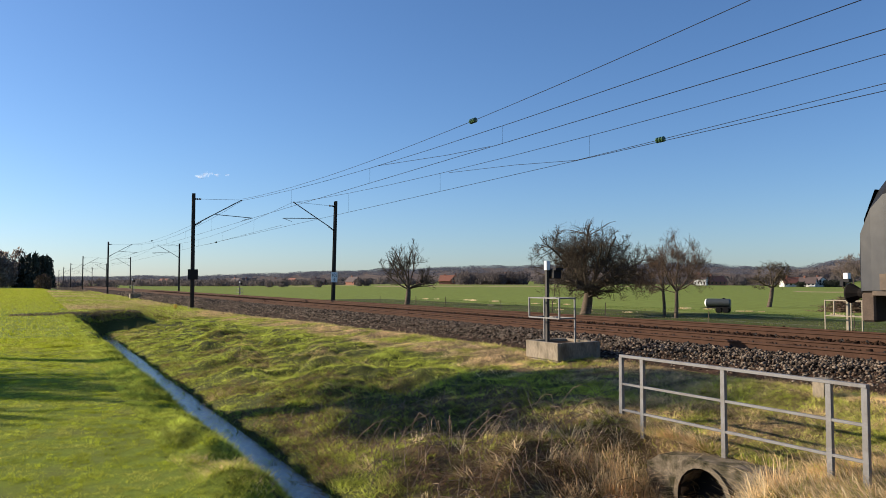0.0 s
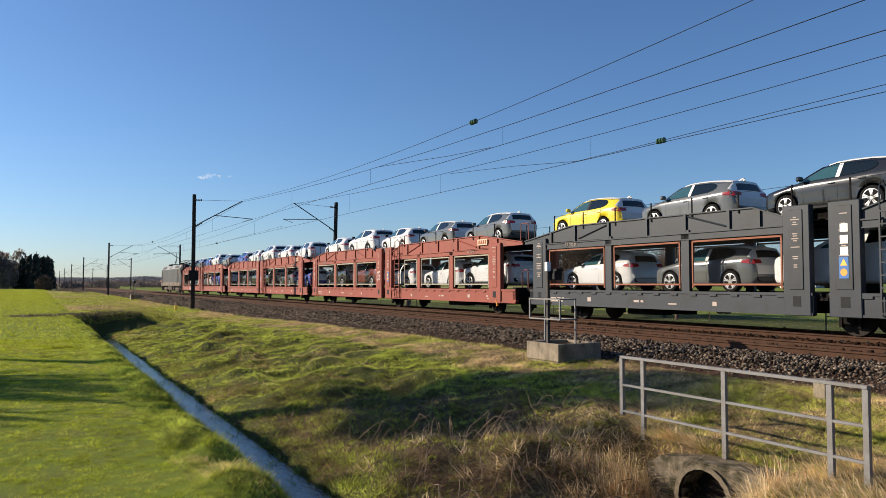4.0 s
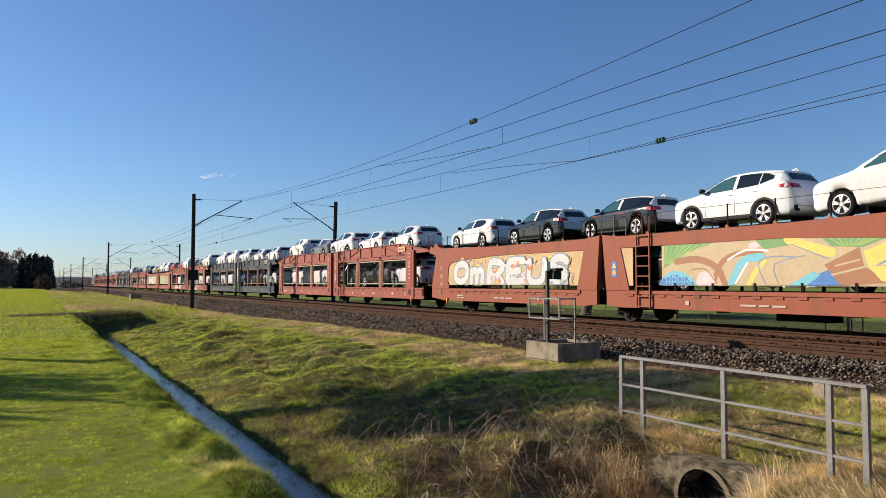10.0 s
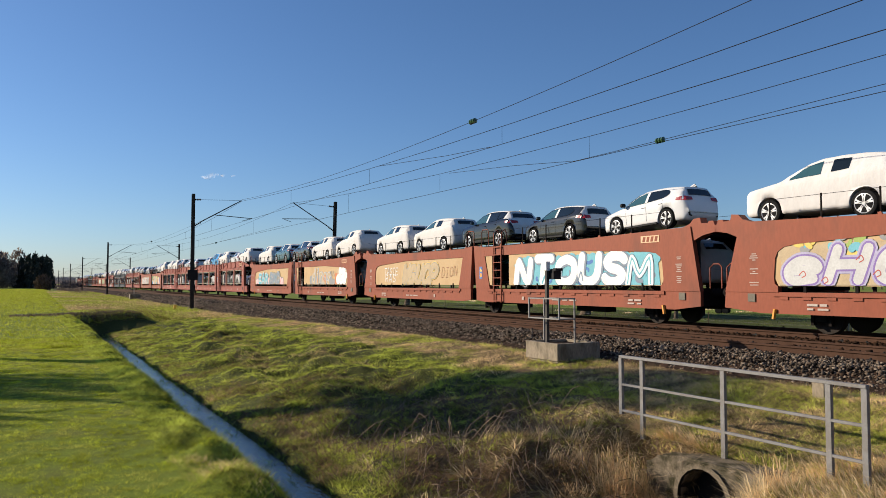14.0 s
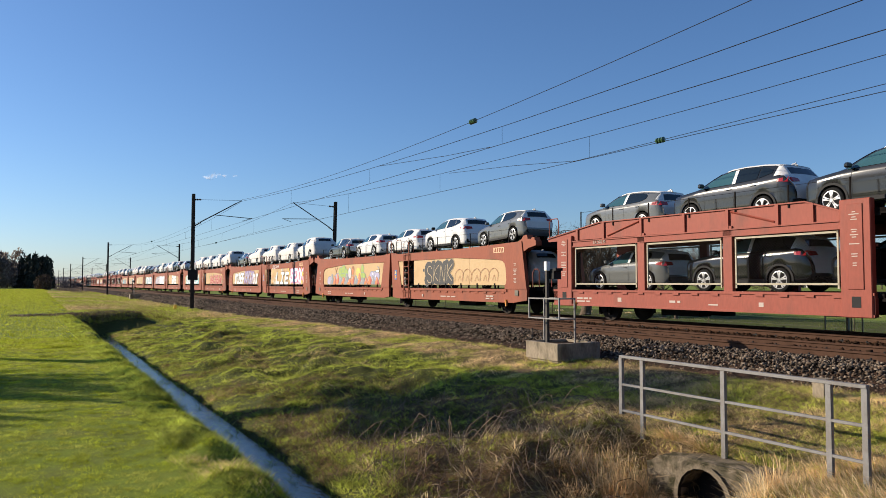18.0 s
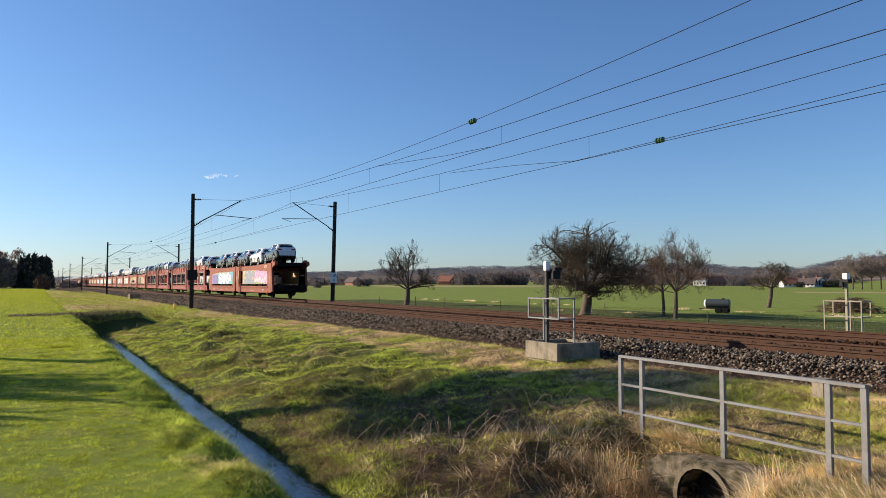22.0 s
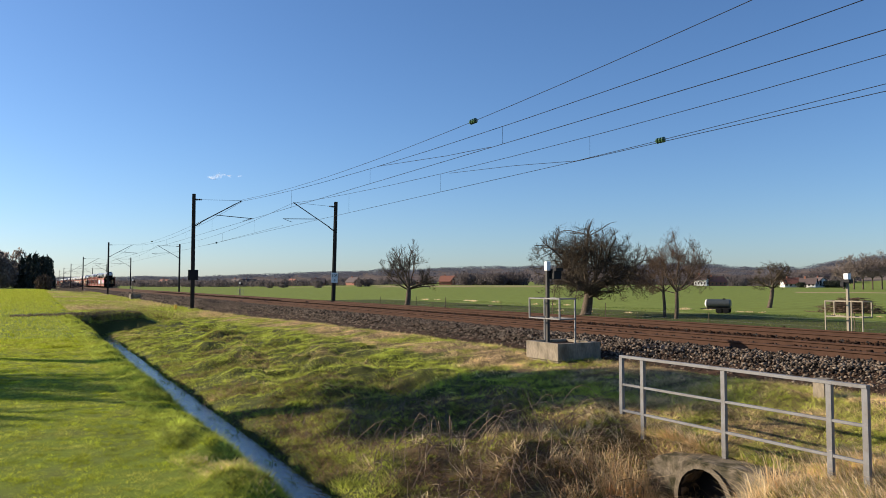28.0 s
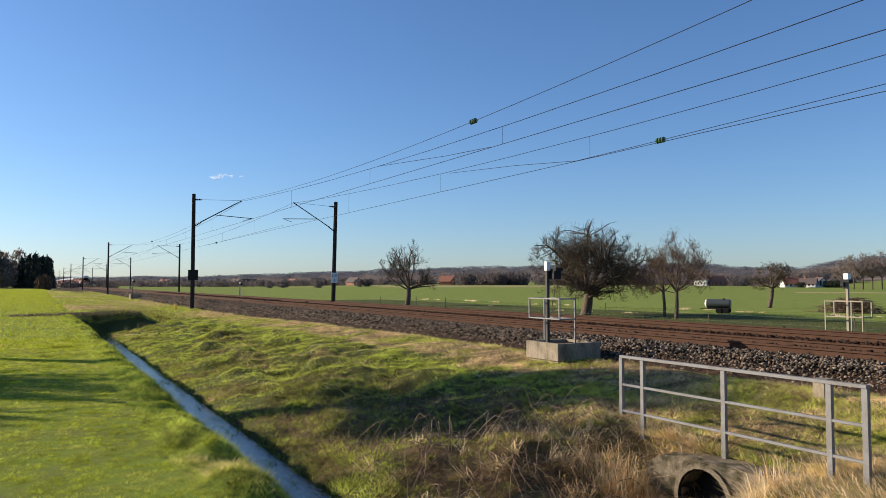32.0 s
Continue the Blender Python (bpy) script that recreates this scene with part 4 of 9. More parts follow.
def build_car(kind, colour):
    words = {"suv": "sport utility car", "van": "compact van", "hatch": "hatchback car"}[kind]
    cover = "" if colour == "wrapped" else " with white protective film"
    th = empty("car", None, CAR_WORDS[colour] + " " + words + cover + " on wagon", "car", "new cars carried by the train")
    wrapped = colour == "wrapped"
    wr = .315 if kind == "hatch" else .335
    sh = Shell(kind, 0.022 if wrapped else 0.0, wr)
    k, L = sh.k, sh.L
    ys = sh.stations()
    rows = [sh.ring(y) for y in ys]
    bm = loft(rows)
    if wrapped:
        # the cloth hangs in folds and shows the edges of what it covers
        rg = Vector((len(colour) + L, 0, 0))
        for v in bm.verts:
            c = v.co
            amp = .013 if c.z > .45 else .026
            a = noise.noise(Vector((c.x * 1.2, c.y * 5.4 + c.z * 2.6, c.z * 1.6)) + rg) + .7 * noise.noise(Vector((c.x * 3, c.y * 11 - c.z * 6, c.z * 3.5)))
            v.co += Vector((math.copysign(amp * a, c.x) if abs(c.x) > .3 else 0, 0, amp * .6 * a if c.z > 1.0 or c.z < .4 else 0))
    part("body", bm, PAINTS[colour], th, smooth=True)
    ga = (.86 if kind == "hatch" else .92 if kind == "suv" else 1.2) * k
    mid = (-.32 if kind != "van" else -.15) * k
    for s in (-1, 1):
        if wrapped:
            spans = ([(ga - .20, .10, .38), (ga - .52, .10, .86), (mid + .16, .12, .90)], [(mid - .12, .16, .88), (mid - .58, .2, .86)])
        else:
            rear = mid - .80 * k
            spans = ([(ga, .0, .12), (ga - .28, .0, .86), (ga - .5, .0, .93), (mid + .05, .02, .93)], [(mid - .05, .02, .93), (rear + .1, .05, .92), (rear, .05, .90)],
                     [(rear - .05, .08, .90), (rear - .22, .2, .86), (rear - .34 if kind == "hatch" else rear - .44, .36, .66)])
        if kind == "hatch" and not wrapped:
            spans = (spans[0], [(mid - .05, .02, .93), (rear + .05, .05, .91), (rear - .12, .16, .82), (rear - .22, .36, .62)])
        for q, sp in enumerate(spans):
            part("side_window", pane(sh, s, sp, .012), M_GLASS if q else M_FRONTGLASS, th, "dark side window glass")
        if not wrapped and s < 0:
            pil = pane(sh, s, [(mid + .055, 0, .95), (mid - .055, 0, .95)], .014)
            part("door_pillar", pil, M_COVER if colour in ("black", "darkgrey", "grey", "red", "brown", "teal", "navy", "white") else M_TRIM, th)
    tail = {"hatch": (-1.885, -1.99), "suv": (-1.82, -1.985), "van": (-2.115, -2.175)}[kind]
    if not wrapped:
        fr = {"hatch": (.92, .24), "suv": (.98, .30), "van": (1.32, .62)}[kind]
        part("windscreen", top_pane(sh, fr[0] * k, fr[1] * k, .93, (.012, .018)), M_GLASS, th)
    part("rear_window", top_pane(sh, tail[0] * k, tail[1] * k + (.02 if wrapped else 0), .70 if wrapped else .84, (-.022 if not wrapped else -.03, .008)), M_GLASS, th)
    if not wrapped:
        film = Shell(kind, .010, wr)
        if colour not in ("white",):
            r0, r1 = (.1 if kind != "van" else .5) * k, tail[0] * k + .03
            part("roof_film", loft([film.ring(y) for y in film.stations(r1, r0)], 10, 14, False), M_COVER, th, "white protective film", True)
            bm = loft([film.ring(y) for y in film.stations(None, tail[0] * k + .16)], 8, 14, False)
            y9 = -L / 2 - .012
            vs = [bm.verts.new(p) for p in ((.66, y9, .52), (-.66, y9, .52), (-.70, y9 - .002, sh.get(1, -L / 2 + .05)), (.70, y9 - .002, sh.get(1, -L / 2 + .05)))]
            bm.faces.new(vs)
            part("tailgate_film", bm, M_COVER, th, "white protective film", True)
        bm = loft([[(y - .006 if y < -L / 2 + .02 else y, x * 1.008, z) for y, x, z in sh.ring(y, False)] for y in sh.stations(None, -L / 2 + .10)], 1, 5, False)
        part("bumper", bm, M_TRIM, th, "black plastic bumper")
        zl = sh.get(1, -L / 2 + .36 * k) - .055
        rear_y = lambda z: float(np.interp(z, [sh.get(0, y) for y in sh.stations(None, tail[0] * k)][::-1], sh.stations(None, tail[0] * k)[::-1]))
        for s in (-1, 1):
            bm = bmesh.new()
            prev = None
            y1 = rear_y(zl - .07) + .04
            y0 = -L / 2 + .46 * k
            pts = []
            for i in range(6):
                y = y0 + (y1 - y0) * i / 5
                rg4 = sh.ring(y, False)[3:10]
                half = .035 + .035 * i / 5
                pts.append([(float(np.interp(z, [p[2] for p in rg4], [p[1] for p in rg4])) + .009, y, z) for z in (zl - .06 - half, zl - .06 + half)])
            pts.append([(.70, rear_y(zl - .13) - .016, zl - .13), (.70, rear_y(zl + .01) - .016, zl + .01)])
            pts.append([(.42, rear_y(zl - .11) - .022, zl - .11), (.42, rear_y(zl - .01) - .022, zl - .01)])
            for lo, hi in pts:
                row = [bm.verts.new((s * x, y, z)) for x, y, z in (lo, hi)]
                if prev:
                    bm.faces.new((prev[0], row[0], row[1], prev[1]))
                prev = row
            bmesh.ops.recalc_face_normals(bm, faces=list(bm.faces))
            part("tail_lamp", bm, M_TAIL, th, "red tail lamp")
        s, wmax = -1, sh.get(2, 0)
        bm = bmesh.new()
        ym = ga - .12
        zm = sh.get(1, ym)
        box(bm, -wmax - .17, -wmax + .02, ym - .06, ym + .08, zm + .02, zm + .15, bevel=.035)
        part("mirror", bm, M_TRIM if colour in ("white", "skyblue") else PAINTS[colour], th)
        if kind != "hatch":
            for a in sh.axles:
                bm = bmesh.new()
                m, r0, r1 = 14, wr + .05, wr + .11
                ring = [[bm.verts.new((-(sh.get(2, a) * .992 + .008), a + r * math.cos(math.pi * (q / m * 1.06 - .03)), wr + r * math.sin(math.pi * (q / m * 1.06 - .03)))) for q in range(m + 1)] for r in (r0, r1)]
                for q in range(m):
                    bm.faces.new((ring[0][q], ring[0][q + 1], ring[1][q + 1], ring[1][q]))
                part("wheel_arch", bm, M_TRIM, th)
        bm = bmesh.new()
        box(bm, -wmax - .004, -wmax + .1, sh.axles[1] + wr + .09, sh.axles[0] - wr - .09, sh.under + .0, sh.under + (.07 if kind == "hatch" else .11), bevel=.01)
        part("door_sill", bm, M_TRIM, th)
        # joints of the doors and their handles
        bm = bmesh.new()
        for y in (mid, ga - .14, mid - .80 * k):
            z0, z1 = sh.under + .14, sh.get(1, y) - .02
            if y < mid:
                z0 = sh.axles and .62
            rowa = []
            for i in range(7):
                z = z0 + (z1 - z0) * i / 6
                rg3 = sh.ring(y, False)
                x = float(np.interp(z, [p[2] for p in rg3[2:9]], [p[1] for p in rg3[2:9]])) + .003
                rowa.append([bm.verts.new((-x, y + e, z)) for e in (-.005, .005)])
            for a, b in zip(rowa, rowa[1:]):
                bm.faces.new((a[0], a[1], b[1], b[0]))
        part("door_joint", bm, M_TRIM, th)
        bm = bmesh.new()
        for y in (mid + .14, mid - .70 * k):
            z = sh.get(1, y) - .15 * k
            box(bm, -sh.get(2, y) - .022, -sh.get(2, y) + .02, y - .09, y + .09, z - .016, z + .016, bevel=.01)
        part("door_handle", bm, PAINTS[colour], th)
    # a flap of film stands up at the rear of the roof
    bm = bmesh.new()
    y0 = tail[0] * k + .04
    zt = sh.get(0, y0) + sh.grow
    tube(bm, [(0, y0 + .26, zt + .015), (.01, y0 + .12, zt + .07), (.0, y0 + .02, zt + .10), (-.01, y0 - .01, zt + .02)], [.02, .04, .025, .05], 5)
    part("roof_fin", bm, M_COVER, th)
    key = ("wheel", kind)
    if key not in CARS:
        CARS[key] = wheel_meshes(wr)
    wmax = sh.get(2, 0)
    for s in (-1, 1):
        for y in sh.axles:
            w = mesh_part("wheel", CARS[key][0], None, th)
            w.matrix_basis = pose(s * (wmax - .115 + (.02 if wrapped else 0)), y, wr, 0, 0, 0 if s < 0 else 180)
            if s < 0:
                mesh_part("rim", CARS[key][1], None, w)
    return th


def put_car(kind, colour):
    key = (kind, colour)
    if key in CARS:
        return copy_thing(CARS[key], pose(0, 0, 0))
    CARS[key] = build_car(kind, colour)
    return CARS[key]


# ---------------------------------------------------------------- wagons
WL = 26.6
WLP = 26.2      # wagons with panels are a little shorter
HW = 1.49


def wheelsets(th, places):
    bm = bmesh.new()
    for s in (-1, 1):
        tube(bm, [(s * .70, 0, .46), (s * .72, 0, .46), (s * .83, 0, .46), (s * .835, 0, .46), (s * .85, 0, .46)], [.49, .46, .455, .40, .12], 26)
    tube(bm, [(-.85, 0, .46), (.85, 0, .46)], .08, 8)
    me = bpy.data.meshes.new("wheelset")
    bm.to_mesh(me)
    bm.free()
    me.materials.append(M_WHEEL)
    guards = []
    for s in (-1, 1):
        bm = bmesh.new()
        box(bm, s * 1.02 - .12, s * 1.02 + .12, -.16, .16, .30, .62, bevel=.02)
        box(bm, s * 1.02 - .05, s * 1.02 + .05, -.62, .62, .60, .68)
        box(bm, s * 1.02 - .05, s * 1.02 + .05, -.42, .42, .54, .60)
        box(bm, s * 1.02 - .10, s * 1.02 + .02, .20, .28, .22, .62)
        box(bm, s * 1.02 - .10, s * 1.02 + .02, -.28, -.20, .22, .62)
        ab = bpy.data.meshes.new("axle_guard")
        bm.to_mesh(ab)
        bm.free()
        ab.materials.append(M_UNDER)
        guards.append(ab)
    for s in places:
        w = mesh_part("wheelset", me, None, th)
        w.location = (0, -s, 0)
        for ab in guards:
            g = mesh_part("axle_guard", ab, None, th)
            g.location = (0, -s, 0)


def buffers(th, length=WL):
    for s, d in ((0.0, 1), (length, -1)):
        for x in (-.88, .88):
            bm = bmesh.new()
            tube(bm, [(x, -(s + d * .04), 1.03), (x, -(s + d * .07), 1.03), (x, -(s + d * .30), 1.03), (x, -(s + d * .32), 1.03), (x, -(s + d * .66), 1.03)], [.22, .23, .08, .12, .13], 12)
            part("buffer", bm, M_UNDER, th)
        bm = bmesh.new()
        tube(bm, [(0, -(s + d * .04), .98), (0, -(s + d * .5), 1.02)], .05, 6)
        tube(bm, [(.4, -(s + d * .62), .9), (.38, -(s + d * .3), .45), (.3, -(s + d * .1), .7)], .03, 6)
        part("coupling", bm, M_UNDER, th)


def bar(bm, a, b, w):
    tube(bm, [a, b], w, 4)


def ladder(th, s, z0, z1, mat):
    bm = bmesh.new()
    for ds in (-.29, .29):
        box(bm, -HW - .10, -HW - .05, -(s + ds) - .02, -(s + ds) + .02, z0, z1)
        tube(bm, [(-HW - .07, -(s + ds), z1), (-HW - .07, -(s + ds), z1 + .55), (-HW + .08, -(s + ds), z1 + .70), (-HW + .2, -(s + ds), z1 + .55), (-HW + .2, -(s + ds), z1)], .02, 5)
    n = int((z1 - z0) / .3)
    for i in range(n + 1):
        z = z0 + .06 + i * (z1 - z0 - .1) / n
        box(bm, -HW - .10, -HW - .05, -s - .29, -s + .29, z - .016, z + .016)
    part("ladder", bm, mat, th, "ladder with hooped handrails")


def hoops(th, z, mat, length=WL, joint=0):
    """Bent handrails at the wagon's ends, or beside the joint of its two halves."""
    for s in (joint - .75, joint + .45) if joint else (.35, length - .35):
        for x in (-1.25, 1.25) if not joint else (-1.42,):
            bm = bmesh.new()
            tube(bm, [(x, -s + .28, z), (x, -s + .28, z + .62), (x, -s + .2, z + .72), (x, -s - .2, z + .72), (x, -s - .28, z + .62), (x, -s - .28, z)], .02, 6)
            part("hoop_rail", bm, mat, th, "bent tube handrail")
    for s in (.35, length - .35):
        bm = bmesh.new()
        x = -1.38
        tube(bm, [(x, -s, 1.15), (x, -s, 1.75), (x, -s - .12, 1.85), (x, -s - .32, 1.85), (x, -s - .42, 1.75), (x, -s - .42, 1.15)], .02, 6)
        part("hoop_rail", bm, mat, th)


def deck(th, z, s0, s1, mat, thick=.10, w=1.38, name="upper_deck"):
    bm = bmesh.new()
    for x0, x1 in ((-w, -.42), (.42, w)):
        box(bm, x0, x1, -s1, -s0, z - thick, z)
    n = int((s1 - s0) / .9)
    for i in range(n + 1):
        y = -(s0 + (s1 - s0) * i / n)
        box(bm, -w, w, y - .05, y + .05, z - thick - .08, z - thick)
    part(name, bm, mat, th)


def stanchions(th, s0, s1, zf, n, mat, h=.55, cable=True, foot=None):
    """Thin upright bars on wedge-shaped feet, with a rope from bar to bar."""
    pts = []
    for i in range(n):
        s = s0 + (s1 - s0) * i / (n - 1)
        for x in (-HW + .03, HW - .03):
            bm = bmesh.new()
            box(bm, x - .014, x + .014, -s - .018, -s + .018, zf(s) - .05, zf(s) + h)
            if foot:
                d = -.05 if x < 0 else .05
                for f in extrude_x(bm, [(-s - .11, zf(s) - .10), (-s + .05, zf(s) - .06), (-s + .05, zf(s) + .02), (-s - .02, zf(s) + .03)], min(x, x + d), max(x, x + d)):
                    f.material_index = 1
            part("stanchion", bm, [mat, foot or mat], th)
        pts.append((s, zf(s) + h - .03))
    if cable:
        for x in (-HW + .03, HW - .03):
            bm = bmesh.new()
            tube(bm, [(x, -s, z) for s, z in pts], .006, 4)
            part("safety_cable", bm, M_WIRE, th)


def plain_quad(bm, x, s0, s1, z0, z1):
    """A thin painted mark on the side, from s0 to s1 along the wagon."""
    q = [bm.verts.new((x, -s, z)) for s, z in ((s0, z0), (s1, z0), (s1, z1), (s0, z1))]
    bm.faces.new(q)


def marks(th, col_s, z0, z1, label="rows of white lettering", lift=.006):
    bm = bmesh.new()
    rnd = random.Random(int(col_s * 10))
    z = z1
    while z > z0:
        w = rnd.uniform(.08, .30)
        plain_quad(bm, -HW - lift, col_s - w / 2, col_s + w / 2, z - .024, z)
        z -= rnd.choice((.055, .055, .07, .16, .24))
    part("lettering", bm, M_LETTER, th, label)


def font_mesh(txt, size, offset=0.0, shear=0.0, extrude=0.003, space=1.0):
    cu = bpy.data.curves.new("txt", "FONT")
    cu.body, cu.size, cu.offset, cu.shear, cu.extrude, cu.space_character = txt, size, offset, shear, extrude, space
    cu.align_x, cu.align_y, cu.resolution_u = "CENTER", "CENTER", 3
    ob = bpy.data.objects.new("txt", cu)
    me = bpy.data.meshes.new_from_object(ob)
    bpy.data.objects.remove(ob)
    return me


def letter(th, name, txt, s, z, size, mat, lift=.012, label="", wide=None, **kw):
    """Writing on the wagon's side that faces the path, centred at s along it; the letters read towards the rear."""
    me = font_mesh(txt, size, **kw)
    o = mesh_part(name, me, mat, th, label)
    k = 1.0
    if wide:
        xs = [v.co.x for v in me.vertices]
        k = wide / max(.01, max(xs) - min(xs))
    o.matrix_basis = pose(-HW - lift, -s, z, 90, 0, -90) @ Matrix.Diagonal((k, 1, 1, 1))
    return o


def warning(th, s, z, lift):
    """A blue plate with a yellow triangle over an orange disc."""
    x = -HW - lift
    bm = bmesh.new()
    plain_quad(bm, x, s - .12, s + .12, z, z + .52)
    part("warning_sign", bm, GRAFF["blue"], th, "blue plate with yellow triangle and orange disc")
    bm = bmesh.new()
    bm.faces.new([bm.verts.new((x - .003, -(s + a), z + b)) for a, b in ((-.09, .31), (.09, .31), (0, .48))])
    part("warning_triangle", bm, M_YELLOW, th)
    bm = bmesh.new()
    bm.faces.new([bm.verts.new((x - .003, -(s + .09 * math.cos(k * .5236)), z + .15 + .09 * math.sin(k * .5236))) for k in range(12)])
    part("warning_disc", bm, M_ORANGE, th)


def maker_bars(plate, x, s, z, mat):
    """Slanted bars on the maker's plate."""
    bm = bmesh.new()
    for k in range(4):
        a = s + .07 + .175 * k
        bm.faces.new([bm.verts.new((x, -p, q)) for p, q in ((a, z), (a + .11, z), (a + .15, z + .16), (a + .04, z + .16))])
    part("maker_bar", bm, mat, plate)


def open_wagon(paint, frame_mat, tag):
    """A two-part double-deck wagon with mesh-filled openings."""
    th = empty("car_transporter_wagon", None, tag, "railway wagon", "double-deck wagons of the train")
    for u in (0, 1):
        f = (lambda s: s) if u == 0 else (lambda s: WL - .65 - (s - .65) * 1.055)
        def span(a, b):
            a, b = f(a), f(b)
            return -max(a, b), -min(a, b)
        for x in (-1, 1):
            xo, xi = x * HW, x * (HW - .14)
            x0, x1 = min(xo, xi), max(xo, xi)
            bm = bmesh.new()
            y0, y1 = span(.65, 12.75)
            box(bm, x0, x1, y0, y1, .50, 1.07)
            box(bm, x0 - .03 if x < 0 else x0, x1 + (.03 if x > 0 else 0), y0, y1, 1.00, 1.07)
            box(bm, x0 - .03 if x < 0 else x0, x1 + (.03 if x > 0 else 0), y0, y1, .50, .56)
            # with strengthening ribs
            for k in range(14):
                a, b = span(2.1 + .74 * k, 2.35 + .74 * k)
                box(bm, x * (HW + .015) - .018, x * (HW + .015) + .018, a, b, .94, 1.00)
            part("side_sill", bm, paint, th)
            for a, b, zt in ((.9, 1.75, 3.02) if u == 0 else (1.65, 2.55, 3.02), (11.95, 12.72, 3.30)):
                y0, y1 = span(a, b)
                bm = bmesh.new()
                box(bm, x0 - (.05 if x < 0 else 0), x1 + (.05 if x > 0 else 0), y0, y1, .48, zt, bevel=.02)
                part("end_column", bm, paint, th)
                if x > 0:
                    continue
                bm = bmesh.new()
                q0, q1 = span((a + b) / 2 - .2, (a + b) / 2 + .2)
                box(bm, x * (HW + .058) - .012, x * (HW + .058) + .012, q0, q1, 1.15, zt - .12, bevel=.008)
                part("column_cover", bm, paint, th)
                bm = bmesh.new()
                q0, q1 = span((a + b) / 2 - .11, (a + b) / 2 + .11)
                box(bm, x * (HW + .045) - .012, x * (HW + .045) + .012, q0, q1, .72, .98)
                part("column_opening", bm, M_BLACK, th)
            for a, b in ((5.05, 5.35), (8.45, 8.75)) if u == 0 else ((5.57, 5.87), (8.79, 9.09)):
                y0, y1 = span(a, b)
                bm = bmesh.new()
                box(bm, x0, x1, y0, y1, 1.07, 2.9)
                part("side_post", bm, paint, th)
            bm = bmesh.new()
            y0, y1 = span(1.75 if u == 0 else 2.55, 11.95)
            box(bm, x0, x1, y0, y1, 2.62, 2.80)
            box(bm, x0 - (.035 if x < 0 else 0), x1 + (.035 if x > 0 else 0), y0, y1, 2.785, 2.82)
            box(bm, x0 - (.02 if x < 0 else 0), x1 + (.02 if x > 0 else 0), y0, y1, 2.60, 2.63)
            part("deck_chord", bm, paint, th)
            # sloped upper plate
            bm = bmesh.new()
            prof = [(.25, 2.86), (12.3, 2.80), (12.3, 2.95), (11.0, 3.38), (3.2, 3.42), (1.4, 3.16), (.25, 3.0)]
            xp = x * (HW - .075)
            extrude_x(bm, [(-f(s), z) for s, z in prof], xp - .03, xp + .03)
            for (sa, za), (sb, zb) in zip(prof[2:], prof[3:]):
                extrude_x(bm, [(-f(sa), za), (-f(sb), zb), (-f(sb), zb - .035), (-f(sa), za - .035)], min(xp, x * HW), max(xp, x * HW))
            bmesh.ops.recalc_face_normals(bm, faces=list(bm.faces))
            for s in (2.0, 3.4, 5.2, 7.0, 8.6, 10.2, 11.2):
                q0, q1 = span(s - .05, s + .05)
                top = float(np.interp(s, [1.4, 3.2, 11.0, 12.3], [3.16, 3.42, 3.38, 2.95])) - .01
                box(bm, min(xp, x * (HW + .01)), max(xp, x * (HW + .01)), q0, q1, 2.80, top)
            bar(bm, (x * (HW - .03), -f(3.6), 2.92), (x * (HW - .03), -f(5.1), 3.3), .03)
            bar(bm, (x * (HW - .03), -f(10.1), 2.92), (x * (HW - .03), -f(8.7), 3.3), .03)
            part("upper_plate", bm, paint, th)
            # mesh frames in the openings
            for a, b in ((1.85, 4.97), (5.43, 8.37), (8.83, 11.87)) if u == 0 else ((2.65, 5.49), (5.95, 8.71), (9.17, 10.57)):
                y0, y1 = span(a, b)
                xm = x * (HW - .05)
                bm = bmesh.new()
                for c0, c1, d0, d1 in ((y0, y1, 1.25, 1.30), (y0, y1, 2.52, 2.57), (y0, y0 + .045, 1.16, 2.59), (y1 - .045, y1, 1.16, 2.59)):
                    box(bm, xm - .02, xm + .02, c0, c1, d0, d1)
                fr = part("mesh_frame", bm, frame_mat, th, "pale framed wire mesh")
                bm = bmesh.new()
                h, w = 1.28, y1 - y0
                k, pitch = 0, .085
                n = int((w + h) / pitch)
                for d in (1, -1):
                    for i in range(n):
                        c = i * pitch
                        a0, z0 = max(0, c - h), min(c, h) if c <= h else h
                        # a diagonal wire clipped to the frame
                        p, q = (max(0.0, c - h), min(c, h)), (min(c, w), max(0.0, c - w))
                        if abs(p[0] - q[0]) < .02:
                            continue
                        yy = (lambda v: y0 + v) if d == 1 else (lambda v: y1 - v)
                        A, B = (xm, yy(p[0]), 1.27 + p[1]), (xm, yy(q[0]), 1.27 + q[1])
                        vs = [bm.verts.new(v) for v in (A, (A[0], A[1], A[2] + .0035), (B[0], B[1], B[2] + .0035), B)]
                        bm.faces.new(vs)
                part("wire_mesh", bm, M_WHEEL, fr)
        stanchions(th, *sorted((f(2.2), f(12.2))), lambda s: 3.30, 7, M_UNDER)
        deck(th, 1.05, *sorted((f(.7), f(12.9))), M_UNDER, name="lower_deck")
        deck(th, 3.06, *sorted((f(.3), f(13.1))), M_UNDER)
        bm = bmesh.new()
        y0, y1 = span(.65, .85)
        box(bm, -HW, HW, y0, y1, .65, 1.15)
        part("headstock", bm, M_UNDER, th)
        for xx in (-.6, .5):
            bm = bmesh.new()
            y0, y1 = span(5.4, 7.0)
            box(bm, xx - .25, xx + .25, y0, y1, .28, .62, bevel=.02)
            part("underframe_box", bm, M_UNDER, th)
        bm = bmesh.new()
        y0, y1 = span(1.0, 12.9)
        box(bm, -.35, .35, y0, y1, .52, .95)
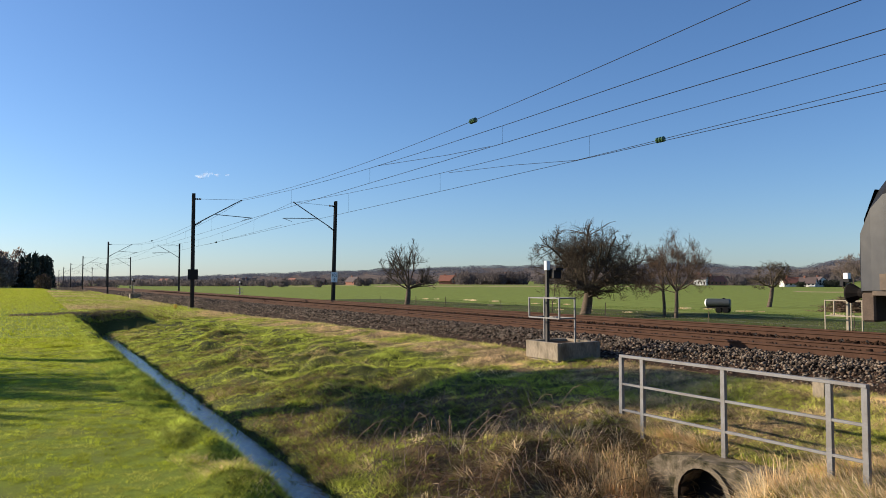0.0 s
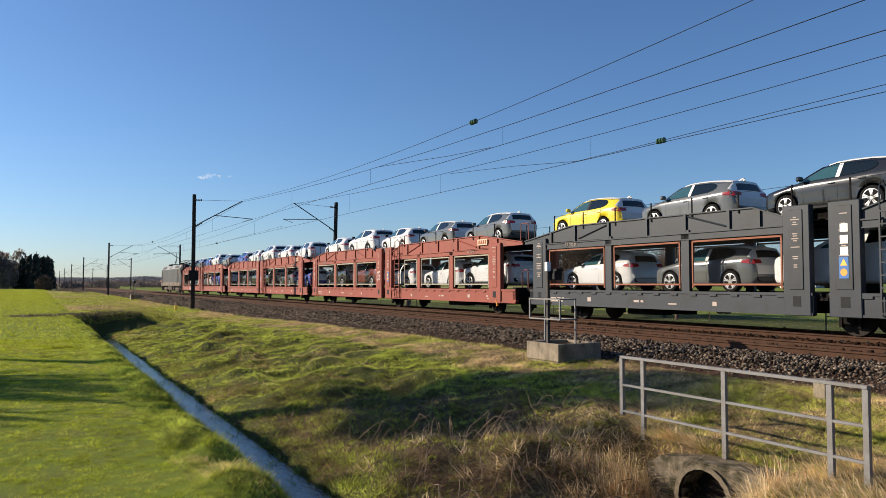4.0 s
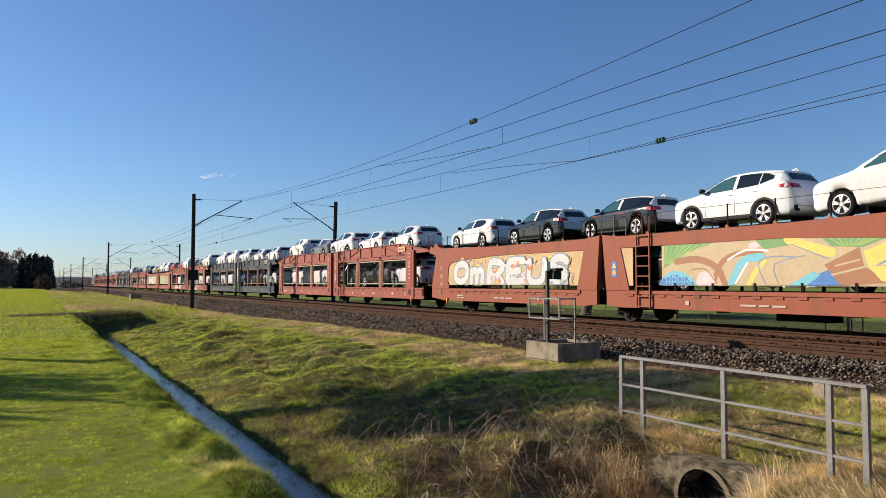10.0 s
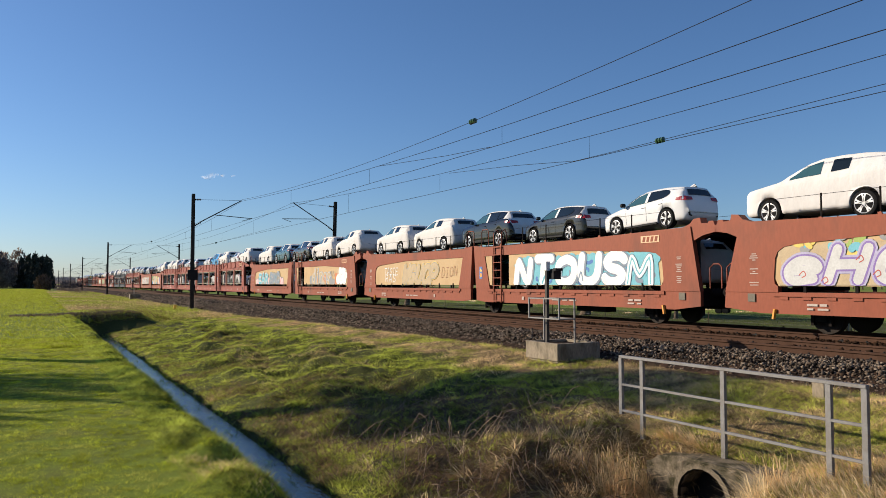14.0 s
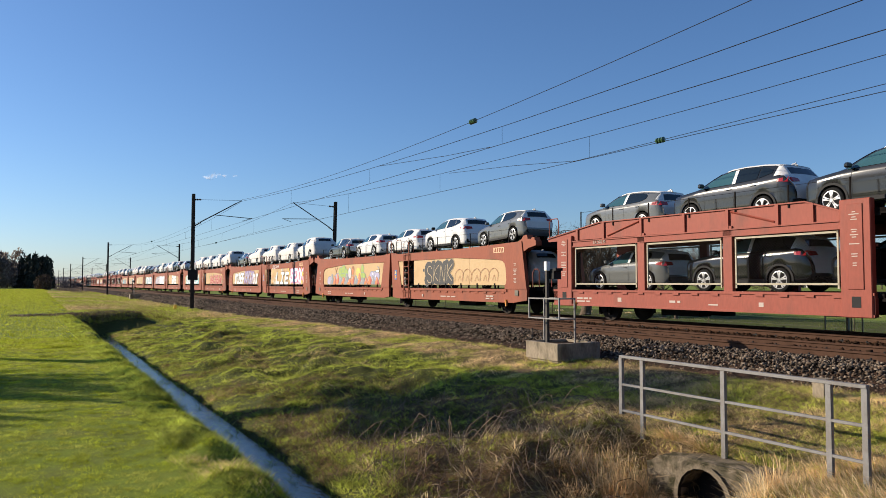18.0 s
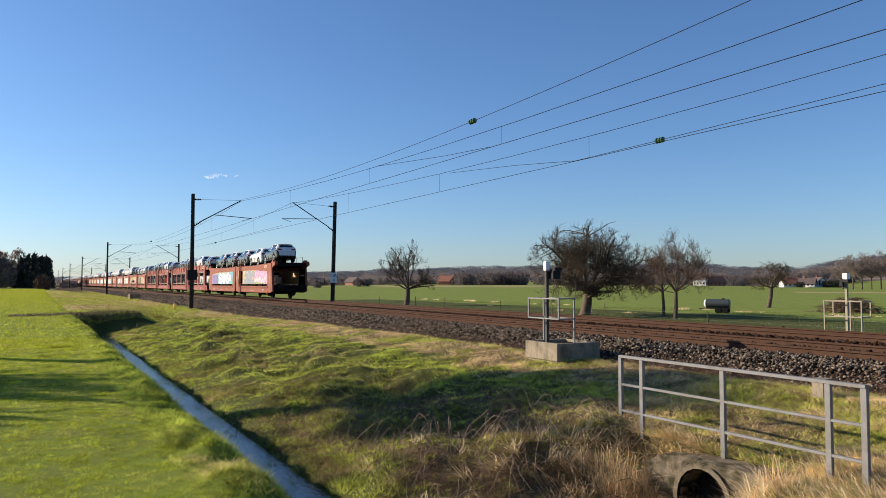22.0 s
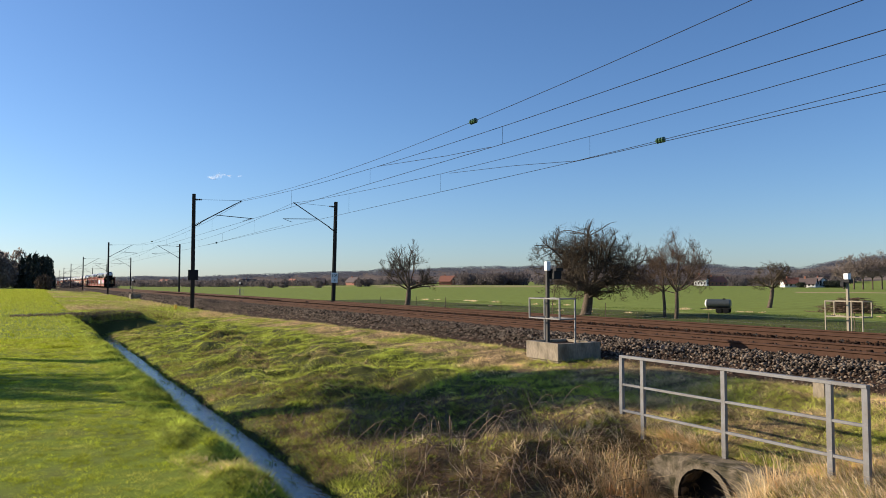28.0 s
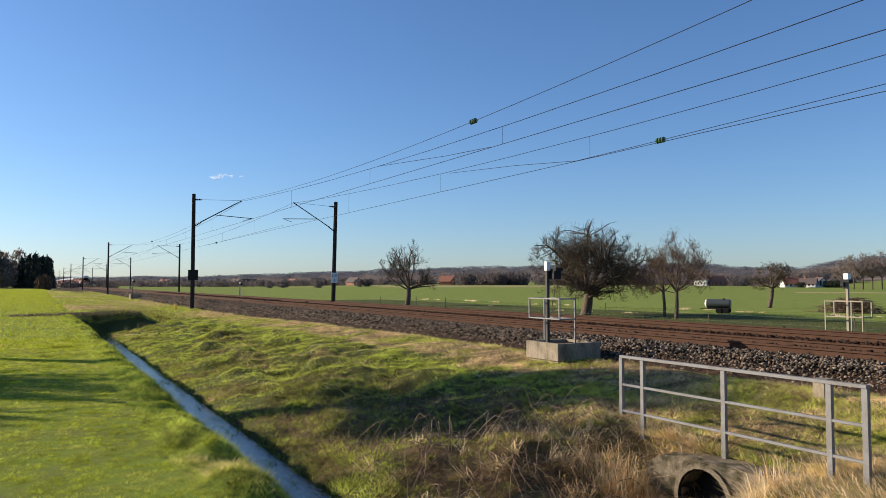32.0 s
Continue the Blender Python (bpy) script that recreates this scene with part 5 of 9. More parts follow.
        part("centre_sill", bm, M_UNDER, th)
        marks(th, f(1.32 if u == 0 else 2.1), 1.5, 2.85, lift=.074)
        marks(th, f(12.33), 1.7, 3.0, lift=.074)
        bm = bmesh.new()
        for s, w, z, h in ((2.0, .30, .74, .06), (2.36, .22, .74, .06), (2.66, .12, .74, .06), (2.0, .42, .64, .05), (2.5, .2, .64, .05), (4.1, .18, .68, .14), (6.4, .24, .70, .07), (6.72, .12, .70, .07), (7.9, .34, .66, .04), (9.6, .15, .66, .12)):
            plain_quad(bm, -HW - .006, f(s), f(s + w), z, z + h)
        part("lettering", bm, M_LETTER, th)
        bm = bmesh.new()
        tube(bm, [(-HW - .03, -f(1.9), .36), (-HW - .03, -f(1.95), .62)], .05, 6)
        part("brake_lever", bm, M_ORANGE, th, "orange brake lever")
    letter(th, "lettering", "TA 370 M", 3.2, 2.71, .16, M_LETTER)
    letter(th, "lettering", "TA 370 M", WL - 4.2, 2.71, .16, M_LETTER)
    bm = bmesh.new()
    plain_quad(bm, -HW - .016, WL - 3.6, WL - 2.8, 2.98, 3.24)
    maker_bars(part("maker_plate", bm, M_PLATE, th, "cream plate"), -HW - .02, WL - 3.6, 3.03, paint)
    warning(th, 13.62, 1.42, .078)
    if paint == M_WDARK:
        bm = bmesh.new()
        for k in range(3):
            plain_quad(bm, -HW - .078, 13.54, 13.74, 1.98 + .28 * k, 2.18 + .28 * k)
        part("column_mark", bm, M_WHITE, th, "white block marks one above another")
    ladder(th, 14.80, .55, 3.0, paint)
    wheelsets(th, (3.0, 13.45, WL - 3.0))
    buffers(th)
    hoops(th, 3.02, paint)
    bm = bmesh.new()
    for x in (-.45, .45):
        box(bm, x - .25, x + .25, -13.5, -12.4, .55, .85)
    box(bm, -1.38, 1.38, -13.4, -12.45, 2.92, 3.02)
    box(bm, -1.1, 1.1, -13.4, -12.45, .95, 1.03)
    part("joint_bellows", bm, M_UNDER, th)
    return th


def panel_wagon(tag):
    """A two-part double-deck wagon with closed cream side panels."""
    paint = M_WBROWN
    th = empty("car_transporter_wagon", None, tag, "railway wagon", "double-deck wagons of the train")
    for u in (0, 1):
        f = (lambda s: s * .965) if u == 0 else (lambda s: WLP - .62 - (s - .62) * 1.013)
        def span(a, b):
            a, b = f(a), f(b)
            return -max(a, b), -min(a, b)
        for x in (-1, 1):
            xo, xi = x * HW, x * (HW - .12)
            x0, x1 = min(xo, xi), max(xo, xi)
            bm = bmesh.new()
            y0, y1 = span(.62, 13.1)
            extrude_x(bm, [(-f(s), z) for s, z in ((.62 if u else .36, .62), (1.6, .50), (12.3, .50), (13.0, .56), (13.0, 1.06), (.62 if u else .40, 1.06))], x0, x1)
            bmesh.ops.recalc_face_normals(bm, faces=list(bm.faces))
            for k in range(15):
                a, b = span(2.2 + .68 * k, 2.45 + .68 * k)
                box(bm, x * (HW + .012) - .015, x * (HW + .012) + .015, a, b, .87, .94)
            a, b = span(2.0, 12.1)
            box(bm, x * (HW + .02) - .02, x * (HW + .02) + .02, a, b, .95, 1.05)
            part("side_sill", bm, paint, th)
            # end panels, wide at the top
            for prof in ([(.62 if u else .40, 1.06), (.95, 2.98), (6.2, 2.86), (6.2, 2.47), (2.75, 2.30), (2.35, 2.24), (2.16, 2.12), (2.08, 1.95), (2.03, 1.45), (2.05, 1.28), (2.15, 1.22), (2.15, 1.06)],
                         [(11.9, 1.06), (12.30, 2.47), (12.35, 2.86), (13.18, 2.95), (13.0, 1.06)]):
                bm = bmesh.new()
                extrude_x(bm, [(-f(s), z) for s, z in prof], x0 - .02, x1 + .02)
                bmesh.ops.recalc_face_normals(bm, faces=list(bm.faces))
                part("end_panel", bm, paint, th)
            bm = bmesh.new()
            extrude_x(bm, [(-f(s), z) for s, z in ((6.2, 2.47), (12.35, 2.47), (12.35, 2.86), (6.2, 2.86))], x0 - .018, x1 + .018)
            bmesh.ops.recalc_face_normals(bm, faces=list(bm.faces))
            part("upper_beam", bm, paint, th)
            # cream panels, in sheets
            edges = [2.05, 5.4, 8.75, 12.0] if u == 0 else [2.05, 5.0, 7.8, 10.5]
            for i, (a, b) in enumerate(zip(edges, edges[1:])):
                bm = bmesh.new()
                end = b - .012
                tilt = .28 if i == 2 and u == 0 else 0
                prof = [(a, 1.22), (end, 1.22), (end + tilt, 2.47), (a, 2.47)]
                if i == 0:
                    prof = [(a + .1, 1.22), (end, 1.22), (end, 2.47), (a + .55, 2.44), (a + .12, 2.30), (a - .02, 2.0), (a - .02, 1.45)]
                fs = extrude_x(bm, [(-f(s), z) for s, z in prof], x * (HW - .03) - .02, x * (HW - .03) + .02)
                bmesh.ops.recalc_face_normals(bm, faces=list(bm.faces))
                part("side_panel", bm, M_CREAM, th, "cream side panel")
            if u == 1:
                bm = bmesh.new()
                extrude_x(bm, [(-f(s), z) for s, z in ((11.75, 1.22), (12.0, 1.22), (12.28, 2.47), (11.75, 2.47))], x * (HW - .03) - .02, x * (HW - .03) + .02)
                bmesh.ops.recalc_face_normals(bm, faces=list(bm.faces))
                part("side_panel", bm, M_CREAM, th, "cream side panel")
            bm = bmesh.new()
            for k in range(7):
                a, b = span(2.9 + 1.4 * k, 2.98 + 1.4 * k)
                box(bm, x * (HW - .02) - .03, x * (HW - .02) + .03, a, b, 1.06, 1.30)
            part("panel_strut", bm, M_UNDER, th)
        stanchions(th, *sorted((f(1.9), f(12.6))), lambda s: 2.92, 8, M_UNDER, h=.62, foot=paint)
        deck(th, 1.05, *sorted((f(.7), f(13.0))), M_UNDER, name="lower_deck")
        deck(th, 2.90, *sorted((f(.3), f(13.2))), M_UNDER)
        # added dark plates stand for the shade inside the wagon's ends
        for x in (-1, 1):
            bm = bmesh.new()
            y0, y1 = span(.75, 2.3)
            box(bm, x * (HW - .165) - .012, x * (HW - .165) + .012, y0, y1, 1.1, 2.8)
            part("end_shade_plate", bm, M_UNDER, th, "dark plate standing in for inner shade")
        # end gallery over the buffers
        for xa, xb in ((-HW + .02, -HW + .3), (HW - .3, HW - .02)):
            bm = bmesh.new()
            extrude_x(bm, [(-f(s), z) for s, z in ((.04, 2.78), (.5, 2.70), (.95, 2.52), (1.25, 2.52), (1.25, 2.98), (1.0, 3.06), (.86, 3.20), (.62, 3.22), (.58, 3.06), (.34, 3.04), (.30, 3.10), (.14, 3.10), (.10, 2.98), (.04, 2.96))], xa, xb)
            bmesh.ops.recalc_face_normals(bm, faces=list(bm.faces))
            part("end_bracket", bm, paint, th)
        bm = bmesh.new()
        y0, y1 = span(.10, .95)
        box(bm, -HW + .3, HW - .3, y0, y1, 2.80, 2.94)
        box(bm, -HW + .3, HW - .3, *span(.06, .2), 2.72, 3.0)
        part("end_gallery", bm, M_UNDER, th)
        bm = bmesh.new()
        y0, y1 = span(.64, .85)
        box(bm, -HW + .02, HW - .02, y0, y1, .62, 1.15)
        part("headstock", bm, M_UNDER, th)
        bm = bmesh.new()
        y0, y1 = span(1.0, 12.9)
        box(bm, -.35, .35, y0, y1, .52, .95)
        part("centre_sill", bm, M_UNDER, th)
        bm = bmesh.new()
        y0, y1 = span(5.4, 7.0)
        box(bm, -.85, -.35, y0, y1, .28, .62, bevel=.02)
        part("underframe_box", bm, M_UNDER, th)
        bm = bmesh.new()
        tube(bm, [(-HW - .03, -f(2.0), .36), (-HW - .03, -f(2.05), .62)], .05, 6)
        part("brake_lever", bm, M_ORANGE, th, "orange brake lever")
        marks(th, f(1.4), 1.25, 2.1, lift=.026)
        bm = bmesh.new()
        for s, w, z, h in ((3.0, .30, .72, .06), (3.36, .2, .72, .06), (3.0, .18, .62, .05), (3.3, .3, .62, .05), (6.2, .4, .66, .05), (6.7, .3, .66, .05), (7.1, .5, .66, .05), (9.4, .14, .64, .13)):
            plain_quad(bm, -HW - .026, f(s), f(s + w), z, z + h)
        part("lettering", bm, M_LETTER, th)
        bm = bmesh.new()
        plain_quad(bm, -HW - .03, f(1.18), f(1.42), .80, 1.02)
        part("data_plate", bm, material("grey_plate", (.13, .11, .08), .7), th, "dull grey data plate")
    bm = bmesh.new()
    plain_quad(bm, -HW - .03, WLP - 3.0, WLP - 2.2, 2.58, 2.80)
    maker_bars(part("maker_plate", bm, M_PLATE, th, "cream plate"), -HW - .034, WLP - 3.0, 2.61, paint)
    warning(th, 13.45, 1.5, .026)
    ladder(th, 14.85, .50, 2.85, paint)
    wheelsets(th, (3.0, 13.45, WLP - 3.0))
    buffers(th, WLP)
    hoops(th, 2.9, paint, WLP, 13.2)
    bm = bmesh.new()
    for x in (-.45, .45):
        box(bm, x - .25, x + .25, -13.5, -12.4, .55, .85)
    box(bm, -1.3, 1.3, -13.4, -12.45, 2.78, 2.88)
    part("joint_bellows", bm, M_UNDER, th)
    return th


# graffiti pieces: everything sprayed is made of strokes, discs and flat shapes laid over one another
GLYPHS = {
    "A": [[(0, 0), (.42, 1), (.58, 1), (1, 0)], [(.22, .34), (.78, .34)]], "B": [[(.05, 0), (.05, 1), (.65, 1), (.85, .78), (.6, .55), (.1, .53)], [(.6, .55), (.98, .3), (.7, 0), (.05, 0)]],
    "C": [[(.95, .8), (.7, 1), (.3, 1), (.03, .7), (.03, .3), (.3, 0), (.7, 0), (.97, .2)]], "D": [[(.05, 0), (.05, 1), (.6, 1), (.98, .65), (.98, .35), (.6, 0), (.05, 0)]],
    "E": [[(.95, 1), (.1, 1), (.05, .5), (.1, 0), (.95, 0)], [(.1, .5), (.75, .52)]], "F": [[(.95, 1), (.08, 1), (.08, 0)], [(.1, .5), (.75, .52)]],
    "G": [[(.95, .82), (.7, 1), (.3, 1), (.03, .7), (.03, .3), (.3, 0), (.75, 0), (.97, .25), (.95, .46), (.58, .46)]], "H": [[(.05, 0), (.05, 1)], [(.95, 0), (.95, 1)], [(.05, .5), (.95, .5)]],
    "I": [[(.5, 0), (.5, 1)], [(.15, 1), (.85, 1)], [(.15, 0), (.85, 0)]], "J": [[(.2, 1), (.9, 1), (.85, .25), (.55, 0), (.1, .15)]], "K": [[(.05, 0), (.05, 1)], [(.95, 1), (.15, .48), (.98, 0)]],
    "L": [[(.1, 1), (.05, 0), (.95, .03)]], "M": [[(0, 0), (.12, 1), (.5, .35), (.88, 1), (1, 0)]], "N": [[(.03, 0), (.08, 1), (.92, 0), (.97, 1)]], "O": [[(.5, 1), (.12, .85), (.02, .5), (.12, .15), (.5, 0), (.88, .15), (.98, .5), (.88, .85), (.5, 1)]],
    "P": [[(.05, 0), (.05, 1), (.7, 1), (.95, .75), (.7, .48), (.1, .45)]], "R": [[(.05, 0), (.05, 1), (.7, 1), (.93, .76), (.7, .52), (.1, .5)], [(.45, .5), (.98, 0)]],
    "S": [[(.93, .85), (.65, 1), (.25, .98), (.05, .75), (.3, .55), (.7, .45), (.95, .24), (.7, 0), (.3, 0), (.05, .15)]], "T": [[(0, 1), (1, 1)], [(.5, 1), (.5, 0)]],
    "U": [[(.05, 1), (.05, .3), (.3, 0), (.7, 0), (.95, .3), (.95, 1)]], "V": [[(0, 1), (.45, 0), (.55, 0), (1, 1)]], "W": [[(0, 1), (.22, 0), (.5, .7), (.78, 0), (1, 1)]], "X": [[(.05, 1), (.95, 0)], [(.95, 1), (.05, 0)]],
    "Y": [[(0, 1), (.5, .5)], [(1, 1), (.5, .5), (.4, 0), (.1, .02)]], "Z": [[(.05, 1), (.95, 1), (.05, 0), (.95, 0)]],
    "d": [[(.8, .05), (.25, 0), (.03, .3), (.25, .6), (.8, .55)], [(.82, 1), (.82, 0)]], "i": [[(.5, 0), (.5, .62)], [(.5, .95), (.5, 1)]], "n": [[(.05, 0), (.05, .65)], [(.08, .5), (.5, .68), (.92, .5), (.92, 0)]],
    "g": [[(.85, .6), (.3, .66), (.05, .35), (.3, .05), (.8, .1)], [(.85, .66), (.85, -.1), (.55, -.3), (.1, -.2)]], "s": [[(.9, .55), (.5, .68), (.1, .52), (.5, .34), (.9, .18), (.5, 0), (.08, .1)]],
    "e": [[(.08, .36), (.9, .4), (.75, .65), (.3, .68), (.05, .35), (.3, .02), (.88, .1)]], "a": [[(.85, .62), (.3, .66), (.05, .33), (.3, .02), (.85, .1)], [(.87, .66), (.9, 0)]],
    "m": [[(.03, 0), (.03, .65)], [(.05, .5), (.28, .68), (.5, .5), (.5, 0)], [(.52, .5), (.75, .68), (.97, .5), (.97, 0)]], "u": [[(.05, .65), (.08, .15), (.45, 0), (.88, .18)], [(.92, .65), (.92, 0)]], "r": [[(.08, 0), (.08, .65)], [(.1, .45), (.45, .68), (.92, .6)]],
}


def rounded(pts, n=3):
    """The same line with its corners drawn round."""
    out = []
    for i in range(len(pts) - 1):
        p0, p1, p2, p3 = pts[max(i - 1, 0)], pts[i], pts[i + 1], pts[min(i + 2, len(pts) - 1)]
        for q in range(n):
            t = q / n
            out.append(tuple(.5 * (2 * p1[j] + (p2[j] - p0[j]) * t + (2 * p0[j] - 5 * p1[j] + 4 * p2[j] - p3[j]) * t * t + (3 * p1[j] - p0[j] - 3 * p2[j] + p3[j]) * t ** 3) for j in (0, 1)))
    return out + [pts[-1]]


class Spray:
    """One sprayed piece on a wagon's side: places along the wagon and heights."""
    def __init__(self, z0=1.235, z1=2.46, lift=.004):
        self.bm, self.cols, self.n, self.z0, self.z1, self.lift = bmesh.new(), [], 0, z0, z1, lift

    def shape(self, col, pts):
        if col not in self.cols:
            self.cols.append(col)
        x = -HW - self.lift - .000012 * self.n
        self.n += 1
        vs = [self.bm.verts.new((x, -s, max(self.z0, min(self.z1, z)))) for s, z in pts]
        self.bm.faces.new(vs).material_index = self.cols.index(col)

    def disc(self, col, s, z, r, ry=None, n=12, turn=0.0):
        ry = r if ry is None else ry
        c, d = math.cos(turn), math.sin(turn)
        self.shape(col, [(s + r * math.cos(a) * c - ry * math.sin(a) * d, z + r * math.cos(a) * d + ry * math.sin(a) * c) for a in (2 * math.pi * q / n for q in range(n))])

    def stroke(self, col, pts, w, smooth=True):
        pts = rounded(pts) if smooth and len(pts) > 2 else list(pts)
        for q, (a, b) in enumerate(zip(pts, pts[1:])):
            d = math.hypot(b[0] - a[0], b[1] - a[1])
            if d < 1e-5:
                continue
            nx, nz = -(b[1] - a[1]) / d * w / 2, (b[0] - a[0]) / d * w / 2
            self.shape(col, [(a[0] + nx, a[1] + nz), (a[0] - nx, a[1] - nz), (b[0] - nx, b[1] - nz), (b[0] + nx, b[1] + nz)])
        for p in pts:
            self.disc(col, p[0], p[1], w / 2, n=10)

    def cloud(self, col, s0, s1, z0, z1, seed, bump=.22):
        """A ground with a billowing upper edge."""
        rnd = random.Random(seed)
        self.shape(col, [(s0, z0), (s1, z0), (s1 - .1, z1 - bump), (s0 + .1, z1 - bump)])
        s = s0 + bump
        while s < s1 - bump * .5:
            r = bump * rnd.uniform(.8, 1.3)
            self.disc(col, s, z1 - bump * 1.1, r)
            s += r * 1.2

    def word(self, txt, s0, s1, z0, z1, layers, seed=1, slant=.08, fat=.30, wob=.10, smooth=True):
        """Bubble letters: layers of (colour, stroke width as a share of the letter, shift)."""
        rnd = random.Random(seed)
        step_, h = (s1 - s0) / len(txt), z1 - z0
        forms = []
        for i, ch in enumerate(txt):
            a, b, k, up = s0 + step_ * i, rnd.uniform(-wob, wob) * h * .5, rnd.uniform(.92, 1.12), rnd.uniform(-.06, .06)
            for line in GLYPHS.get(ch, []):
                forms.append([(a + step_ * (.14 + .72 * x * k) + slant * h * (y - .5) + up * h * (y - .5), z0 + fat * h * .5 + b + y * h * (1 - fat)) for x, y in line])
        for col, w, dx, dz in layers:
            for f in forms:
                self.stroke(col, [(s + dx, z + dz) for s, z in f], w * h, smooth)

    def specks(self, cols, s0, s1, n, seed, r=(.012, .035)):
        rnd = random.Random(seed)
        for _ in range(n):
            self.disc(rnd.choice(cols), rnd.uniform(s0, s1), rnd.uniform(self.z0 + .05, self.z1 - .1), rnd.uniform(*r), n=6)

    def swirls(self, cols, s0, s1, z0, z1, n, seed, w=(.03, .10)):
        """Short curling strokes."""
        rnd = random.Random(seed)
        for _ in range(n):
            s, z, a, r = rnd.uniform(s0, s1), rnd.uniform(z0, z1), rnd.uniform(0, 6.3), rnd.uniform(.12, .35)
            self.stroke(rnd.choice(cols), [(s + r * q * .25 * math.cos(a + q * .5), z + r * q * .2 * math.sin(a + q * .5)) for q in range(5)], rnd.uniform(*w))

    def put(self, th, label):
        bmesh.ops.recalc_face_normals(self.bm, faces=list(self.bm.faces))
        return part("graffiti", self.bm, [GRAFF[c] for c in self.cols], th, label)


def tag(th, txt, s0, s1, z0, z1, col="white", w=.035, lift=.064, slant=.15, seed=3, label=""):
    """A quick word in a single line."""
    sp = Spray(0.3, 3.4, lift)
    sp.word(txt, s0, s1, z0, z1, [(col, w / (z1 - z0), 0, 0)], seed, slant, .1, .12)
    sp.put(th, label or "scrawled " + col + " tag")


# ---------------------------------------------------------------- locomotive
def locomotive():
    th = empty("locomotive", None, "dark grey electric locomotive with beige dirty skirt, pantograph raised", "locomotive")
    L, W = 19.2, 1.49
    # body: side walls, sloped roof shoulders and raked cab ends
    bm = bmesh.new()
    ring = [(-1.40, 1.06), (-W, 1.12), (-W, 3.40), (-1.12, 3.93), (-.9, 3.98), (.9, 3.98), (1.12, 3.93), (W, 3.40), (W, 1.12), (1.40, 1.06)]
    cab = [(.55, .84, .42), (.62, .90, .60), (.92, .955, .84), (1.25, .985, .97), (1.7, 1.0, 1.0)]
    st = cab + [(L - s, kx, kz) for s, kx, kz in cab[::-1]]
    rows = []
    for s, kx, kz in st:
        rows.append([bm.verts.new((x * kx, -s, 1.06 + (z - 1.06) * kz)) for x, z in ring])
    n = len(ring)
    for a, b in zip(rows, rows[1:]):
        for k in range(n):
            f = bm.faces.new((a[k], a[(k + 1) % n], b[(k + 1) % n], b[k]))
            f.material_index = 1 if k in (2, 3, 4, 5, 6) and a is rows[4] else 2 if k in (2, 3, 4, 5, 6) or (k in (1, 7) and (a in rows[:1] or a in rows[-2:])) else 0
    bm.faces.new(rows[0][::-1]).material_index = 2
    bm.faces.new(rows[-1]).material_index = 2
    bmesh.ops.recalc_face_normals(bm, faces=list(bm.faces))
    part("body", bm, [M_LOCO, M_LOCOROOF, M_TRIM], th)
    for x in (-1, 1):
        bm = bmesh.new()
        box(bm, x * 1.497 - .006, x * 1.497 + .006, -L + 1.15, -1.15, 1.12, 1.50)
        box(bm, x * 1.40 - .06, x * 1.40 + .09, -L + .95, -.95, 1.00, 1.10)
        part("skirt", bm, M_LOCOLOW, th, "dirty beige skirt band")
        bm = bmesh.new()
        box(bm, x * 1.499 - .007, x * 1.499 + .007, -L + 1.3, -1.3, 1.50, 1.53)
        part("waist_stripe", bm, material("ochre_stripe", (.15, .10, .06), .6), th)
        for c in (0, 1):
            f = (lambda s: s) if c == 0 else (lambda s: L - s)
            # the pane's reflection is put into its pale base colour
            bm = bmesh.new()
            y = sorted((-f(1.55), -f(2.0)))
            box(bm, x * 1.497 - .012, x * 1.497 + .012, y[0], y[1], 2.62, 3.22, bevel=.01)
            part("cab_window", bm, material("cab_glass_reflection", (.35, .33, .27), .12), th, "cab side window, painted pale for a reflection")
            y = sorted((-f(2.25), -f(2.95)))
            bm = bmesh.new()
            for yy in y:
                box(bm, x * 1.50 - .012, x * 1.50 + .012, yy - .02, yy + .02, 1.3, 3.35)
            box(bm, x * 1.50 - .012, x * 1.50 + .012, y[0], y[1], 3.33, 3.37)
            part("cab_door", bm, M_BLACK, th, "cab door outline")
            for yy in (-f(2.12), -f(3.08)):
                bm = bmesh.new()
                tube(bm, [(x * 1.56, yy, 1.35), (x * 1.56, yy, 3.0)], .02, 5)
                part("grab_rail", bm, M_GALV, th)
            for z in (1.75, 2.3):
                bm = bmesh.new()
                box(bm, x * 1.53 - .03, x * 1.53 + .03, -f(2.7) - .1, -f(2.7) + .1, z - .03, z + .03)
                part("door_handle", bm, M_GALV, th)
            for k in range(4):
                bm = bmesh.new()
                box(bm, x * 1.42 - .12, x * 1.42 + .05, *sorted((-f(2.3), -f(2.9))), .36 + .2 * k, .39 + .2 * k)
                part("step", bm, M_LOCODIRT, th)
        # roof shoulder grilles
        for a, b in ((2.3, 3.9), (4.0, 5.4), (9.3, 10.0), (13.4, 14.9), (15.0, 16.6)):
            bm = bmesh.new()
            v = [bm.verts.new(p) for p in ((x * 1.452, -a, 3.50), (x * 1.452, -b, 3.50), (x * 1.20, -b, 3.86), (x * 1.20, -a, 3.86))]
            bm.faces.new(v)
            n_ = 9
            g = part("roof_grille", bm, M_BLACK, th, "dark louvred roof grille")
            bm = bmesh.new()
            for k in range(n_):
                t = (k + .5) / n_
                tube(bm, [(x * (1.456 - .252 * t), -a, 3.51 + .36 * t), (x * (1.456 - .252 * t), -b, 3.51 + .36 * t)], .012, 4)
            part("slat", bm, M_LOCOROOF, g)
